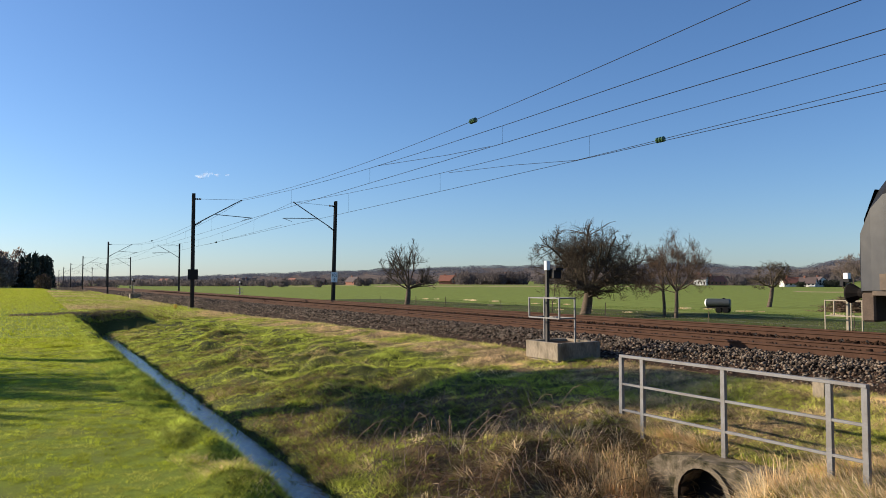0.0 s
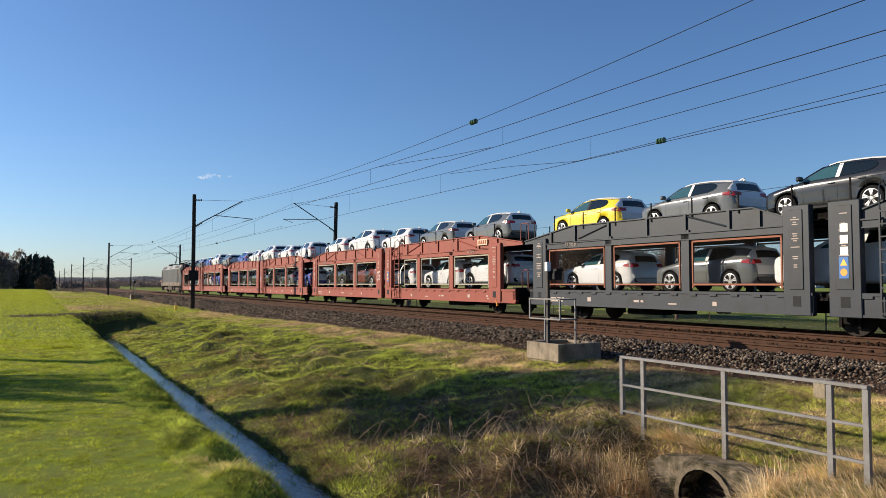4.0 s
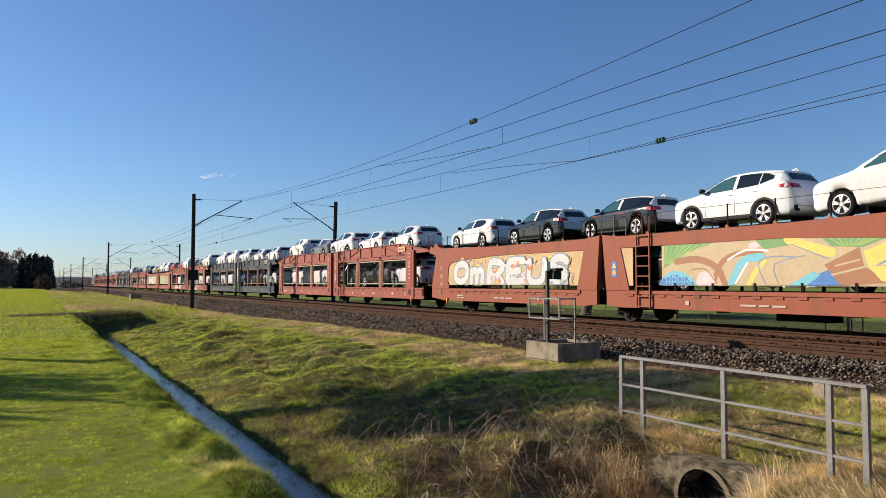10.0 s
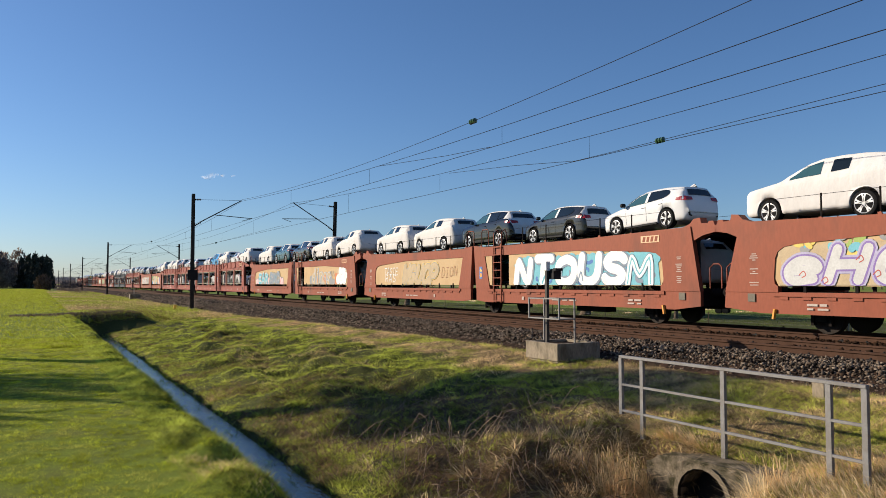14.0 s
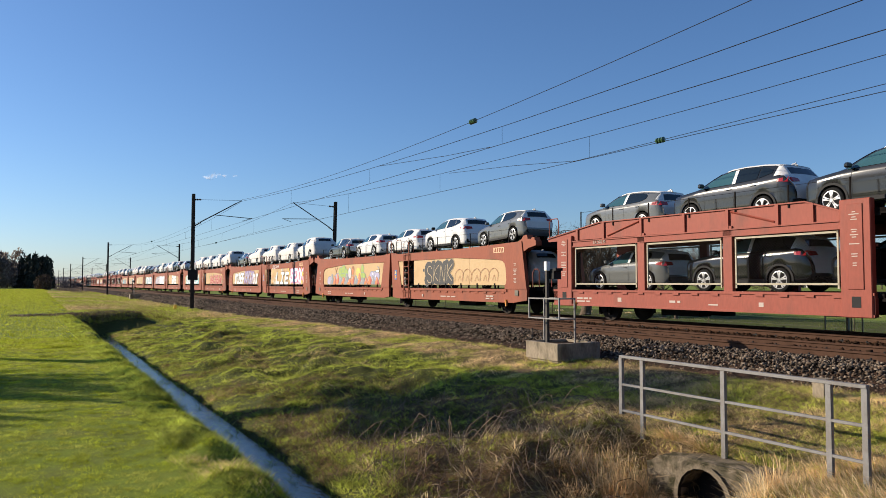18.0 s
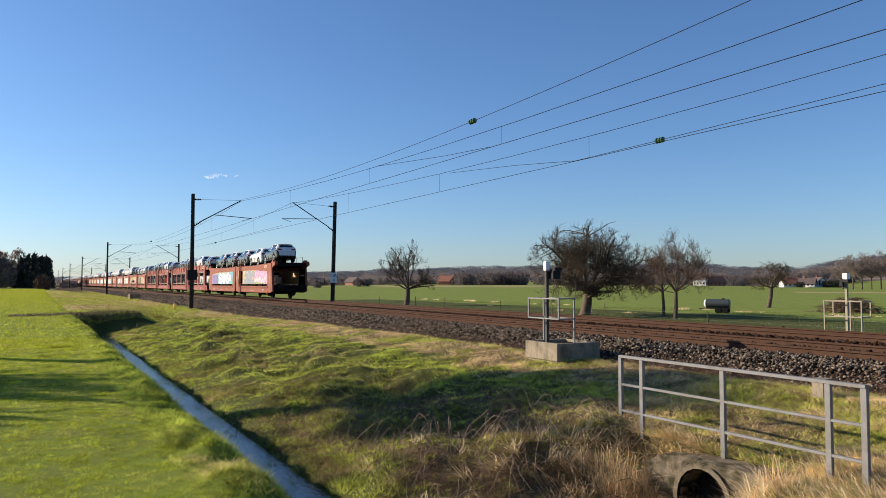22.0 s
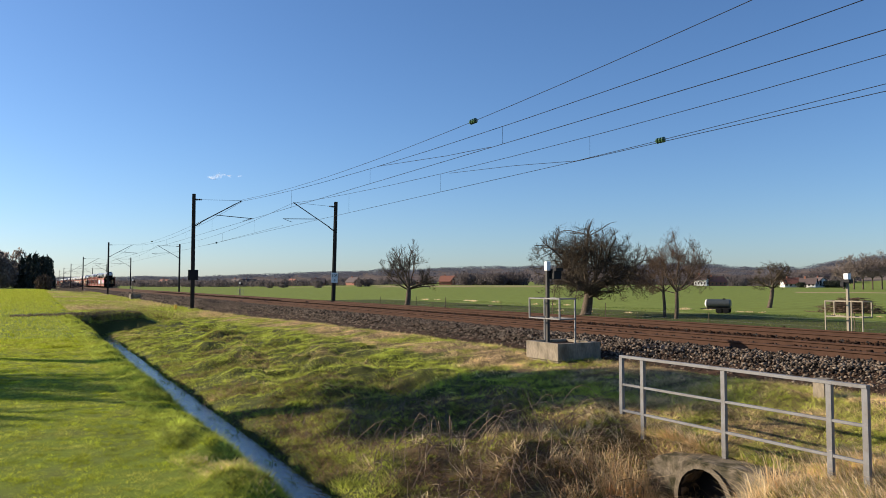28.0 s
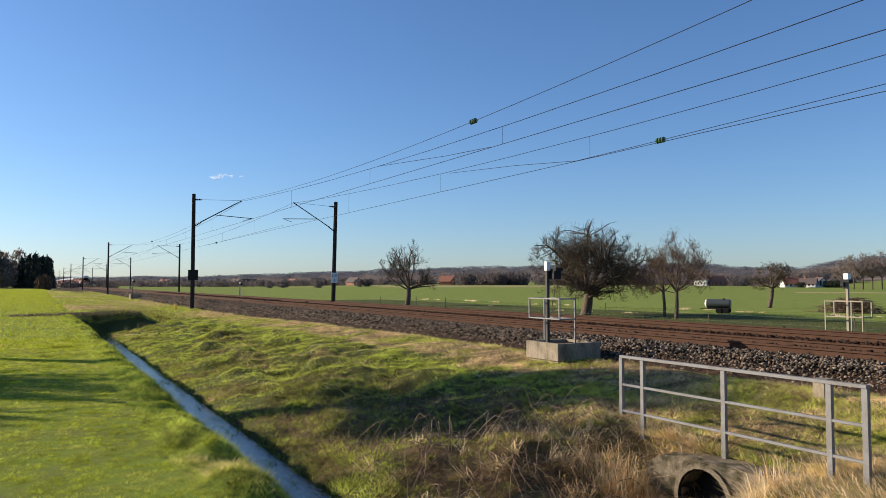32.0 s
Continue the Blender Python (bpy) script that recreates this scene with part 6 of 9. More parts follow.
        for s in (2.6, 5.9, 9.4, 13.2, 16.2):
            bm = bmesh.new()
            box(bm, x * 1.50 - .012, x * 1.50 + .012, -s - .14, -s + .14, 1.30, 1.46)
            part("jacking_pocket", bm, M_BLACK, th)
            bm = bmesh.new()
            for q in range(3):
                plain_quad(bm, x * 1.506, s + 1.0 + .22 * q, s + 1.15 + .22 * q, 1.34, 1.40)
            part("lettering", bm, M_PLATE, th)
    for c in (0, 1):
        f = (lambda s: s) if c == 0 else (lambda s: L - s)
        bm = bmesh.new()
        r_ = [[bm.verts.new((x, -f(ss), zz)) for x in (-w_, 0, w_)] for ss, zz, w_ in ((.56, 2.3, 1.1), (.60, 2.82, 1.14), (.90, 3.50, 1.18))]
        for lo_, up_ in zip(r_, r_[1:]):
            for k in range(2):
                bm.faces.new((lo_[k], lo_[k + 1], up_[k + 1], up_[k]))
        part("windscreen", bm, M_GLASS, th, "dark cab windscreen")
        for x in (-1, 1):
            bm = bmesh.new()
            tube(bm, [(x * .88, -f(.03), 1.04), (x * .88, -f(.07), 1.04), (x * .88, -f(.3), 1.04), (x * .88, -f(.7), 1.04)], [.24, .25, .12, .13], 12)
            part("buffer", bm, M_UNDER, th)
            bm = bmesh.new()
            tube(bm, [(x * .95, -f(.60), 1.72), (x * .95, -f(.75), 1.72)], .11, 10)
            part("headlight", bm, M_WHITE, th)
            bm = bmesh.new()
            tube(bm, [(x * 1.26, -f(.86), 1.5), (x * 1.30, -f(.74), 1.7), (x * 1.25, -f(.95), 2.6)], .018, 5)
            part("grab_rail", bm, M_GALV, th)
        bm = bmesh.new()
        box(bm, -1.36, 1.36, *sorted((-f(.62), -f(.95))), .38, 1.06, bevel=.04)
        part("snow_plough", bm, M_LOCODIRT, th)
    # bogies
    for cs in (4.3, L - 4.3):
        for x in (-1.18, 1.18):
            bm = bmesh.new()
            box(bm, x - .10, x + .10, -cs - 2.0, -cs + 2.0, .52, .78, bevel=.03)
            box(bm, x - .11, x + .11, -cs - .55, -cs + .55, .35, .60, bevel=.03)
            for d in (-1.3, 1.3):
                box(bm, x - .12, x + .14, -cs + d - .2, -cs + d + .2, .36, .78, bevel=.03)
                tube(bm, [(x, -cs + d * .62, .5), (x, -cs + d * .62, .98)], .10, 8)
            tube(bm, [(x * 1.08, -cs - .9, .45), (x * 1.08, -cs + .3, .85)], .04, 6)
            part("bogie_frame", bm, M_LOCODIRT, th, "dusty bogie frame with springs")
        for d in (-1.3, 1.3):
            bm = bmesh.new()
            for x in (-1, 1):
                tube(bm, [(x * .70, 0, 0), (x * .72, 0, 0), (x * .84, 0, 0)], [.66, .625, .62], 30)
            tube(bm, [(-.8, 0, 0), (.8, 0, 0)], .1, 8)
            w = part("wheelset", bm, M_WHEEL, th)
            w.location = (0, -cs + d, .625)
            bm = bmesh.new()
            for x in (-1, 1):
                for a0 in range(30):
                    t0, t1 = 2 * math.pi * a0 / 30, 2 * math.pi * (a0 + 1) / 30
                    q = [bm.verts.new((x * .846, r * math.cos(t), r * math.sin(t))) for r, t in ((.54, t0), (.61, t0), (.61, t1), (.54, t1))]
                    bm.faces.new(q if x > 0 else q[::-1])
            part("wheel_rim", bm, M_TREAD, w)
    bm = bmesh.new()
    box(bm, -1.2, 1.2, -11.6, -7.4, .34, 1.02, bevel=.04)
    part("transformer", bm, M_LOCODIRT, th)
    for y in (7.6, 8.5, 9.6, 10.6):
        bm = bmesh.new()
        box(bm, -1.36, -1.18, -y - .35, -y + .35, .42, .98, bevel=.02)
        part("equipment_box", bm, M_LOCODIRT, th)
    # roof gear and the two current collectors
    for s in (3.0, 3.6, 4.6, 5.4, 6.1, 13.2, 14.0, 15.0, 15.8):
        for x in (-.6, .6):
            bm = bmesh.new()
            tube(bm, [(x, -s, 3.95), (x, -s, 4.02), (x, -s, 4.05), (x, -s, 4.12), (x, -s, 4.15), (x, -s, 4.24)], [.06, .06, .1, .06, .1, .05], 8)
            part("roof_insulator", bm, M_UNDER, th)
    bm = bmesh.new()
    for x in (-.6, .6):
        tube(bm, [(x, -2.8, 4.24), (x, -6.3, 4.24)], .035, 6)
        tube(bm, [(x, -13.0, 4.24), (x, -16.2, 4.24)], .035, 6)
    tube(bm, [(.3, -6.3, 4.3), (.3, -13.0, 4.3)], .025, 6)
    for s in (3.2, 4.0, 5.8, 13.4, 14.4, 15.4):
        tube(bm, [(-.6, -s, 4.24), (.6, -s, 4.24)], .035, 6)
    box(bm, -.5, .5, -12.8, -11.6, 3.97, 4.2, bevel=.03)
    part("roof_frame", bm, M_UNDER, th)
    bm = bmesh.new()
    tube(bm, [(0, -4.2, 4.25), (0, -6.0, 5.15)], [.06, .05], 6)
    tube(bm, [(0, -6.0, 5.15), (-.25, -3.9, 6.0)], .03, 6)
    tube(bm, [(0, -6.0, 5.15), (.25, -3.9, 6.0)], .03, 6)
    tube(bm, [(0, -5.6, 4.25), (0, -6.1, 5.1)], .018, 5)
    for s in (3.75, 4.15):
        tube(bm, [(-.95, -s, 5.82), (-.78, -s, 6.0), (-.6, -s, 6.06), (.6, -s, 6.06), (.78, -s, 6.0), (.95, -s, 5.82)], .028, 6)
    for x in (-.5, .5):
        tube(bm, [(x, -3.75, 6.03), (x, -4.15, 6.03)], .02, 5)
    part("pantograph", bm, M_UNDER, th, "raised single-arm pantograph")
    bm = bmesh.new()
    tube(bm, [(0, -15.0, 4.28), (0, -13.3, 4.42)], .05, 6)
    tube(bm, [(-.2, -13.3, 4.42), (-.3, -15.7, 4.5)], .03, 6)
    tube(bm, [(.2, -13.3, 4.42), (.3, -15.7, 4.5)], .03, 6)
    for s in (15.6, 16.0):
        tube(bm, [(-.95, -s, 4.36), (-.6, -s, 4.54), (.6, -s, 4.54), (.95, -s, 4.36)], .028, 6)
    part("pantograph", bm, M_UNDER, th, "folded single-arm pantograph")
    return th


loco = locomotive()

# ---------------------------------------------------------------- the train's order
# kind of wagon; upper cars from front to rear; lower cars.  h hatchback, s sport utility, v van
ORDER = [
    ("red", "h.darkgrey h.darkgrey h.blue s.white h.grey", "s.white h.white h.white s.blue s.darkgrey"),
    ("red", "h.blue h.white s.white h.white h.white", "s.black s.black s.darkgrey h.grey h.blue"),
    ("red", "h.white s.white h.white h.grey h.grey", "s.darkgrey s.brown h.white h.white s.white"),
    ("dark", "h.yellow h.grey h.darkgrey h.grey s.wrapped", "h.white h.grey s.wrapped h.white s.white"),
    ("red", "h.navy h.darkgrey h.black s.white h.grey", "s.darkgrey h.white s.wrapped s.white s.white"),
    ("panel", "h.white h.yellow s.wrapped s.wrapped h.red", "s.black s.white"),
    ("red", "h.red s.wrapped h.grey h.black s.wrapped", "s.wrapped s.teal s.white s.wrapped s.white"),
    ("dark", "s.wrapped s.wrapped s.white h.white h.white", "s.white s.wrapped s.blue s.black s.white"),
    ("red", "s.wrapped h.grey s.white h.white h.white", "s.wrapped s.wrapped s.darkgrey s.darkgrey s.white"),
    ("panel", "h.white h.black h.black s.white s.wrapped", "s.black s.wrapped"),
    ("red", "s.wrapped s.wrapped s.brown h.white h.white", "s.darkgrey s.white s.wrapped h.navy s.wrapped"),
    ("red", "h.white v.skyblue s.wrapped h.white s.wrapped", "s.black s.white s.wrapped s.white h.navy"),
    ("panel", "s.wrapped s.teal s.darkgrey s.wrapped s.wrapped", "s.black s.wrapped"),
    ("panel", "s.wrapped s.wrapped s.black h.darkgrey h.white", "s.black s.wrapped"),
    ("panel", "s.wrapped v.white s.wrapped s.black h.white", "s.black s.wrapped"),
    ("panel", "h.white s.wrapped s.wrapped s.wrapped s.wrapped", "s.black s.wrapped"),
    ("panel", "h.black s.wrapped s.wrapped s.wrapped s.wrapped", "s.black s.wrapped"),
    ("panel", "h.darkgrey h.white h.white s.white h.grey", "s.grey s.wrapped"),
    ("red", "h.grey s.darkgrey s.darkgrey s.white h.grey", "h.grey s.black s.black s.red s.teal"),
    ("red", "h.grey s.black h.grey s.white h.darkgrey", "s.darkgrey s.black h.red s.white s.white"),
    ("panel", "s.black s.black s.darkgrey s.white s.black", "s.black h.white"),
]
PROTO = {}
LABELS = {"red": "red-brown double-deck car transporter wagon with mesh openings", "dark": "dark grey double-deck car transporter wagon with mesh openings",
          "panel": "red-brown double-deck car transporter wagon with graffitied cream panels"}
RIDERS = [(loco, 0.0, 0.0, 0.0)]     # thing, way behind the train's front, height, tilt
WAGONS = []
for i, (kind, up, low) in enumerate(ORDER):
    s0 = 19.25 + WL * i + {0: .6, 1: .6, 2: .3, 6: -.42, 7: .3, 8: .28, 9: .15, 10: -.4, 11: -.15, 13: -.1, 14: -.6, 17: -.2, 18: -.1}.get(i, 0)
    if kind not in PROTO:
        PROTO[kind] = panel_wagon(LABELS[kind]) if kind == "panel" else open_wagon(M_WRED if kind == "red" else M_WDARK, M_BEIGE if kind == "red" else M_RUSTFR, LABELS[kind])
        WAGONS.append(PROTO[kind])
    else:
        WAGONS.append(None)
    RIDERS.append([kind, s0])
    z_up, z_low = (2.90, 1.05) if kind == "panel" else (3.06, 1.05)
    KIND = {"h": "hatch", "s": "suv", "v": "van"}
    for j, c in enumerate(up.split()):
        a, b = c.split(".")
        tilt = (0, 0, 0, 0, -3.0)[j] if kind == "panel" else (1.0, 0, 0, 0, -1.0)[j]
        RIDERS.append((put_car(KIND[a], b), s0 + (2.75 + 4.93 * j if kind == "panel" else 3.0 + 4.86 * j if i < 6 else (2.7, 7.75, 13.0, 17.7, 22.4)[j] if i == 7 else 3.4 + 4.62 * j), z_up + (0.10 if kind == "panel" and j == 4 else 0), tilt))
    spots = (10.0, 18.8) if i == 20 else (14.6, 22.9) if kind == "panel" else (2.9, 7.8, 12.45, 17.5, 22.1) if i == 7 else (3.6, 8.5, 13.3, 18.2, 22.6)
    for j, c in enumerate(low.split()):
        a, b = c.split(".")
        RIDERS.append((put_car(KIND[a], b), s0 + spots[j], z_low, 0))
n = 0
for k, r in enumerate(RIDERS):
    if isinstance(r, list):
        if WAGONS[n] is None:
            WAGONS[n] = copy_thing(PROTO[r[0]], pose(0, 0, 0))
        RIDERS[k] = (WAGONS[n], r[1], 0.0, 0.0)
        n += 1


def spray():
    """What has been sprayed on the wagons."""
    w = WAGONS
    # tags on the wagons with mesh openings
    tag(w[0], "RIMER", 6.1, 7.9, .60, .96, "silver", .04, seed=7)
    tag(w[0], "LT", 1.85, 2.25, .78, 1.0), tag(w[0], "LT", 3.5, 3.95, .68, .92)
    tag(w[0], "LT", 5.05, 5.35, 1.2, 1.5), tag(w[0], "OS", 12.1, 12.6, 1.5, 2.1, w=.04), tag(w[0], "UR", 23.5, 24.1, .72, .90, w=.025)
    tag(w[2], "CS", 12.12, 12.6, 1.5, 2.0, w=.032, lift=.076), tag(w[2], "TUMIX", 7.0, 8.6, .64, .80, "brown", .015)
    tag(w[6], "MTR", 4.35, 5.9, .58, 1.02, w=.085), tag(w[6], "WW", 5.9, 7.3, .68, .92, w=.075), tag(w[6], "MTR", 7.7, 9.4, .58, 1.02, w=.085)
    tag(w[6], "UNKRAUT", 15.6, 21.4, .54, 1.02, w=.085, seed=5, label="spray-painted white word UNKRAUT")
    tag(w[7], "EWR", 12.0, 12.6, .85, 1.1, "lime", .03, .076), tag(w[7], "OS", 24.7, 25.5, 1.4, 1.9, w=.05)
    for s, z, t in ((1.2, 1.4, "OS"), (9.0, .65, "TAG"), (12.1, 1.3, "LS"), (14.1, 1.5, "ER"), (6.2, .65, "TO")):
        tag(w[10], t, s, s + .6, z, z + .35)
    tag(w[10], "WR", 20.6, 21.4, .66, .96, "yellow")
    tag(w[8], "SO", 16.95, 17.2, 1.1, 2.0, "brown", .03)
    # sixth wagon
    p = Spray()
    p.cloud("green", 3.5, 9.6, 1.24, 2.4, 1)
    p.swirls(("lime", "green", "lime"), 3.7, 9.4, 1.35, 2.25, 46, 2, (.03, .06))
    p.word("TAREK", 3.3, 9.7, 1.2, 2.42, [("black", .33, .03, -.02), ("white", .23, 0, 0)], 4, .12, .24)
    p.cloud("tan", 9.7, 11.5, 1.24, 2.42, 5, .1)
    p.swirls(("yellow", "orange"), 9.6, 10.3, 1.4, 2.3, 14, 6)
    p.word("TBS", 10.3, 11.2, 1.5, 2.1, [("white", .07, 0, 0)], 6, .1, .1)
    p.put(w[5], "spray-painted white letters on a green ground")
    p = Spray()
    p.cloud("tan", 15.7, 24.0, 1.24, 2.38, 7, .1)
    p.word("ESKORK", 15.8, 24.0, 1.22, 2.44, [("rose", .44, 0, 0), ("tan", .39, 0, 0), ("green", .26, 0, 0)], 8, .25, .3, .2, False)
    p.swirls(("rose", "tan", "lime", "yellow"), 16.0, 23.8, 1.3, 2.3, 60, 9, (.02, .05))
    p.put(w[5], "faded spray-painted green letters with pink outlines")
    # tenth
    p = Spray()
    p.swirls(("yellow", "yellow", "lilac"), 2.6, 11.3, 1.8, 2.42, 60, 10, (.03, .08))
    p.cloud("tan", 2.6, 11.0, 1.24, 2.05, 11, .1)
    p.word("OmREUS", 2.5, 11.2, 1.2, 2.36, [("slate", .34, 0, 0), ("silver", .25, 0, 0)], 12, .1, .3)
    p.swirls(("orange", "silver", "rose"), 5.0, 8.6, 1.4, 2.1, 18, 13, (.06, .14))
    p.swirls(("lilac", "slate"), 9.6, 11.3, 1.3, 2.2, 14, 14, (.02, .05))
    p.put(w[9], "spray-painted silver letters with yellow strokes")
    p = Spray()
    p.shape("tan", [(15.7, 1.24), (24.2, 1.24), (24.2, 2.46), (15.7, 2.46)])
    p.shape("green", [(15.7, 1.75), (15.7, 2.46), (17.6, 2.46), (16.6, 2.2), (16.1, 1.95)])
    for q in range(7):
        p.stroke("lime", [(15.8 + .25 * q, 2.44), (15.78 + .16 * q, 2.2), (15.74 + .06 * q, 1.9)], .025)
    p.disc("blue", 16.2, 1.2, .75, .42), p.stroke("cyan", [(15.75, 1.5), (16.1, 1.62), (16.6, 1.5), (16.9, 1.25)], .12)
    for q in range(9):
        p.disc("cyan", 15.85 + .24 * (q % 5), 1.30 + .14 * (q // 5), .10)
        p.disc("blue", 15.85 + .24 * (q % 5), 1.28 + .14 * (q // 5), .07)
    p.stroke("brown", [(16.2, 1.95), (17.0, 2.0), (17.7, 1.75), (18.0, 1.25)], .20), p.stroke("brown", [(17.6, 1.35), (17.9, 1.9), (18.5, 2.12), (19.2, 2.1)], .16)
    p.stroke("white", [(18.1, 1.95), (18.7, 2.2), (19.4, 2.16)], .05), p.disc("rose", 17.3, 1.35, .35, .3), p.stroke("brown", [(16.8, 1.7), (17.3, 1.7), (17.7, 1.3)], .04)
    p.stroke("cyan", [(18.2, 1.3), (18.6, 1.9), (19.2, 2.0)], .22), p.stroke("white", [(18.35, 1.3), (18.75, 1.85)], .06), p.stroke("yellow", [(18.8, 1.25), (19.0, 1.6), (19.3, 1.9)], .15)
    p.stroke("slate", [(19.3, 1.3), (19.1, 1.8), (19.5, 2.0), (20.3, 1.95)], .04), p.stroke("rose", [(18.9, 2.3), (19.3, 2.44)], .2)
    p.shape("green", [(19.0, 2.46), (19.3, 2.2), (20.2, 2.3), (20.3, 2.46)])
    p.stroke("yellow", [(20.0, 2.44), (20.5, 2.25), (21.2, 2.05)], .24), p.stroke("slate", [(20.1, 2.3), (20.6, 2.1), (21.1, 1.9)], .03)
    p.stroke("tan", [(19.8, 1.35), (19.7, 1.75), (20.4, 1.9), (20.6, 1.5), (20.2, 1.5)], .12), p.stroke("slate", [(19.7, 1.3), (19.6, 1.8), (20.5, 2.0)], .03)
    p.shape("blue", [(20.2, 1.24), (21.6, 1.24), (21.3, 1.7), (20.9, 1.55)]), p.shape("cyan", [(20.0, 1.24), (20.5, 1.24), (20.9, 1.5), (20.7, 1.6)])
    p.shape("brown", [(21.0, 1.75), (21.9, 2.15), (22.0, 1.7), (22.6, 1.3), (21.4, 1.24)]), p.stroke("tan", [(21.2, 1.5), (22.1, 1.7)], .05), p.stroke("tan", [(21.3, 1.72), (21.9, 1.85)], .04)
    p.shape("green", [(20.9, 2.46), (21.2, 2.2), (22.0, 2.15), (22.9, 2.46)])
    for q in range(8):
        p.stroke("lime", [(21.1 + .22 * q, 2.44), (21.5 + .06 * q, 2.2)], .022)
    p.shape("yellow", [(22.0, 2.05), (22.7, 2.3), (22.6, 1.9), (22.7, 1.3), (22.4, 1.35), (22.1, 1.7)]), p.shape("rose", [(22.7, 2.35), (23.0, 2.2), (23.8, 1.24), (22.7, 1.24), (22.6, 1.9)])
    p.stroke("slate", [(22.3, 1.7), (22.9, 1.95), (23.2, 1.7), (22.7, 1.4)], .05), p.stroke("tan", [(22.2, 1.7), (23.1, 1.72)], .03)
    p.shape("slate", [(22.8, 2.46), (24.4, 2.46), (24.4, 1.24), (23.85, 1.24), (23.1, 2.2)]), p.shape("blue", [(23.3, 2.0), (24.4, 2.15), (24.4, 1.5), (23.85, 1.35)])
    p.put(w[9], "spray-painted mural of arcs, leaves and waves")
    # thirteenth
    p = Spray()
    for s, r in ((2.5, .24), (2.9, .3), (3.4, .28), (6.3, .4), (6.7, .3), (9.7, .4), (10.2, .34), (9.2, .3), (5.8, .3)):
        p.disc("slate", s, 1.42, r + .03, r * 1.0 + .03), p.disc("rose", s, 1.40, r, r)
    p.swirls(("rose", "red", "rose"), 2.5, 10.4, 1.3, 1.55, 40, 15, (.012, .02))
    p.word("EAR", 3.2, 6.2, 1.2, 2.2, [("slate", .40, 0, 0), ("silver", .36, 0, 0), ("cyan", .22, -.02, 0)], 16, .1, .34, .2)
    p.word("SMC", 6.6, 9.6, 1.2, 2.2, [("yellow", .52, 0, 0), ("slate", .46, 0, 0), ("grey", .36, 0, 0), ("slate", .18, .02, 0)], 17, .1, .34, .2)
    p.swirls(("silver", "slate", "cyan"), 3.2, 9.4, 1.3, 2.1, 50, 18, (.015, .03))
    p.put(w[12], "spray-painted grey-blue letters among pink clouds")
    p = Spray()
    p.cloud("grey", 16.9, 21.6, 1.24, 1.85, 19, .24)
    p.word("dings", 17.4, 21.2, 1.18, 2.36, [("slate", .30, .02, -.02), ("silver", .24, 0, 0), ("tan", .16, 0, 0)], 21, .1, .22, .06)
    p.disc("orange", 18.6, 1.5, .06, .22), p.stroke("orange", [(20.0, 1.45), (19.75, 1.6), (19.95, 1.8), (20.2, 1.75), (20.15, 1.3)], .09)
    p.cloud("grey", 20.9, 22.2, 1.24, 1.6, 22, .14), p.stroke("grey", [(21.0, 1.9), (21.2, 2.1), (21.4, 1.8), (21.6, 2.1), (21.8, 1.8), (22.0, 2.0)], .04), p.cloud("orange", 21.9, 22.6, 1.24, 1.95, 23, .12)
    for s, z, r in ((22.5, 1.55, .34), (22.9, 2.05, .32), (23.5, 2.08, .33), (23.6, 1.55, .34), (23.05, 1.6, .42), (23.9, 1.8, .22)):
        p.disc("white", s, z, r, r)
    p.word("HEZ", 22.3, 24.0, 1.35, 2.25, [("silver", .03, 0, 0)], 24, .1, .2)
    p.put(w[12], "spray-painted tan word dings beside a white bubble piece")
    # fourteenth
    p = Spray()
    p.word("TASIE", 3.2, 5.0, 1.75, 2.15, [("white", .10, 0, 0)], 25, .1, .1), p.word("RAS", 3.3, 4.8, 1.35, 1.75, [("white", .10, 0, 0)], 26, .1, .1)
    p.word("WGUCP", 5.6, 9.4, 1.22, 2.3, [("yellow", .36, 0, 0), ("grey", .31, 0, 0), ("tan", .25, 0, 0)], 27, .3, .26)
    p.word("DION", 9.8, 11.4, 1.6, 2.1, [("brown", .05, 0, 0)], 28, .2, .1, .2)
    p.put(w[13], "spray-painted tan letters and scrawled tags")
    p = Spray()
    p.cloud("cyan", 16.2, 24.0, 1.24, 2.36, 29)
    p.swirls(("blue", "cyan", "slate"), 16.2, 23.8, 1.3, 2.2, 40, 30, (.06, .14))
    p.word("NTOUS", 16.0, 22.6, 1.16, 2.40, [("slate", .36, .05, -.02), ("white", .28, 0, 0)], 31, .15, .3)
    p.word("M", 22.4, 23.9, 1.2, 2.3, [("slate", .24, 0, 0), ("white", .20, 0, 0), ("cyan", .05, 0, 0)], 32, .1, .24)
    p.stroke("cyan", [(17.9, 1.3), (18.1, 1.6), (18.3, 1.5)], .08), p.stroke("slate", [(20.0, 1.3), (20.2, 1.7), (20.3, 1.4)], .06)
    p.put(w[13], "spray-painted white bubble letters on a turquoise ground")
    # fifteenth
    p = Spray()
    p.cloud("tan", 2.1, 11.6, 1.24, 2.3, 33), p.swirls(("cyan", "lime", "grey", "yellow"), 2.2, 11.5, 1.9, 2.44, 60, 34, (.08, .18))
    p.word("eHOR", 2.2, 7.0, 1.18, 2.24, [("lilac", .42, 0, 0), ("purple", .32, 0, 0), ("silver", .23, 0, 0)], 35, .2, .3)
    for s, z in ((2.7, 1.5), (3.3, 1.35), (4.2, 1.85), (4.6, 1.5), (5.3, 1.32), (6.3, 1.75), (6.4, 1.4), (5.7, 1.4)):
        p.stroke("red", [(s, z), (s + .12, z + .1), (s + .18, z), (s + .08, z - .06)], .025)
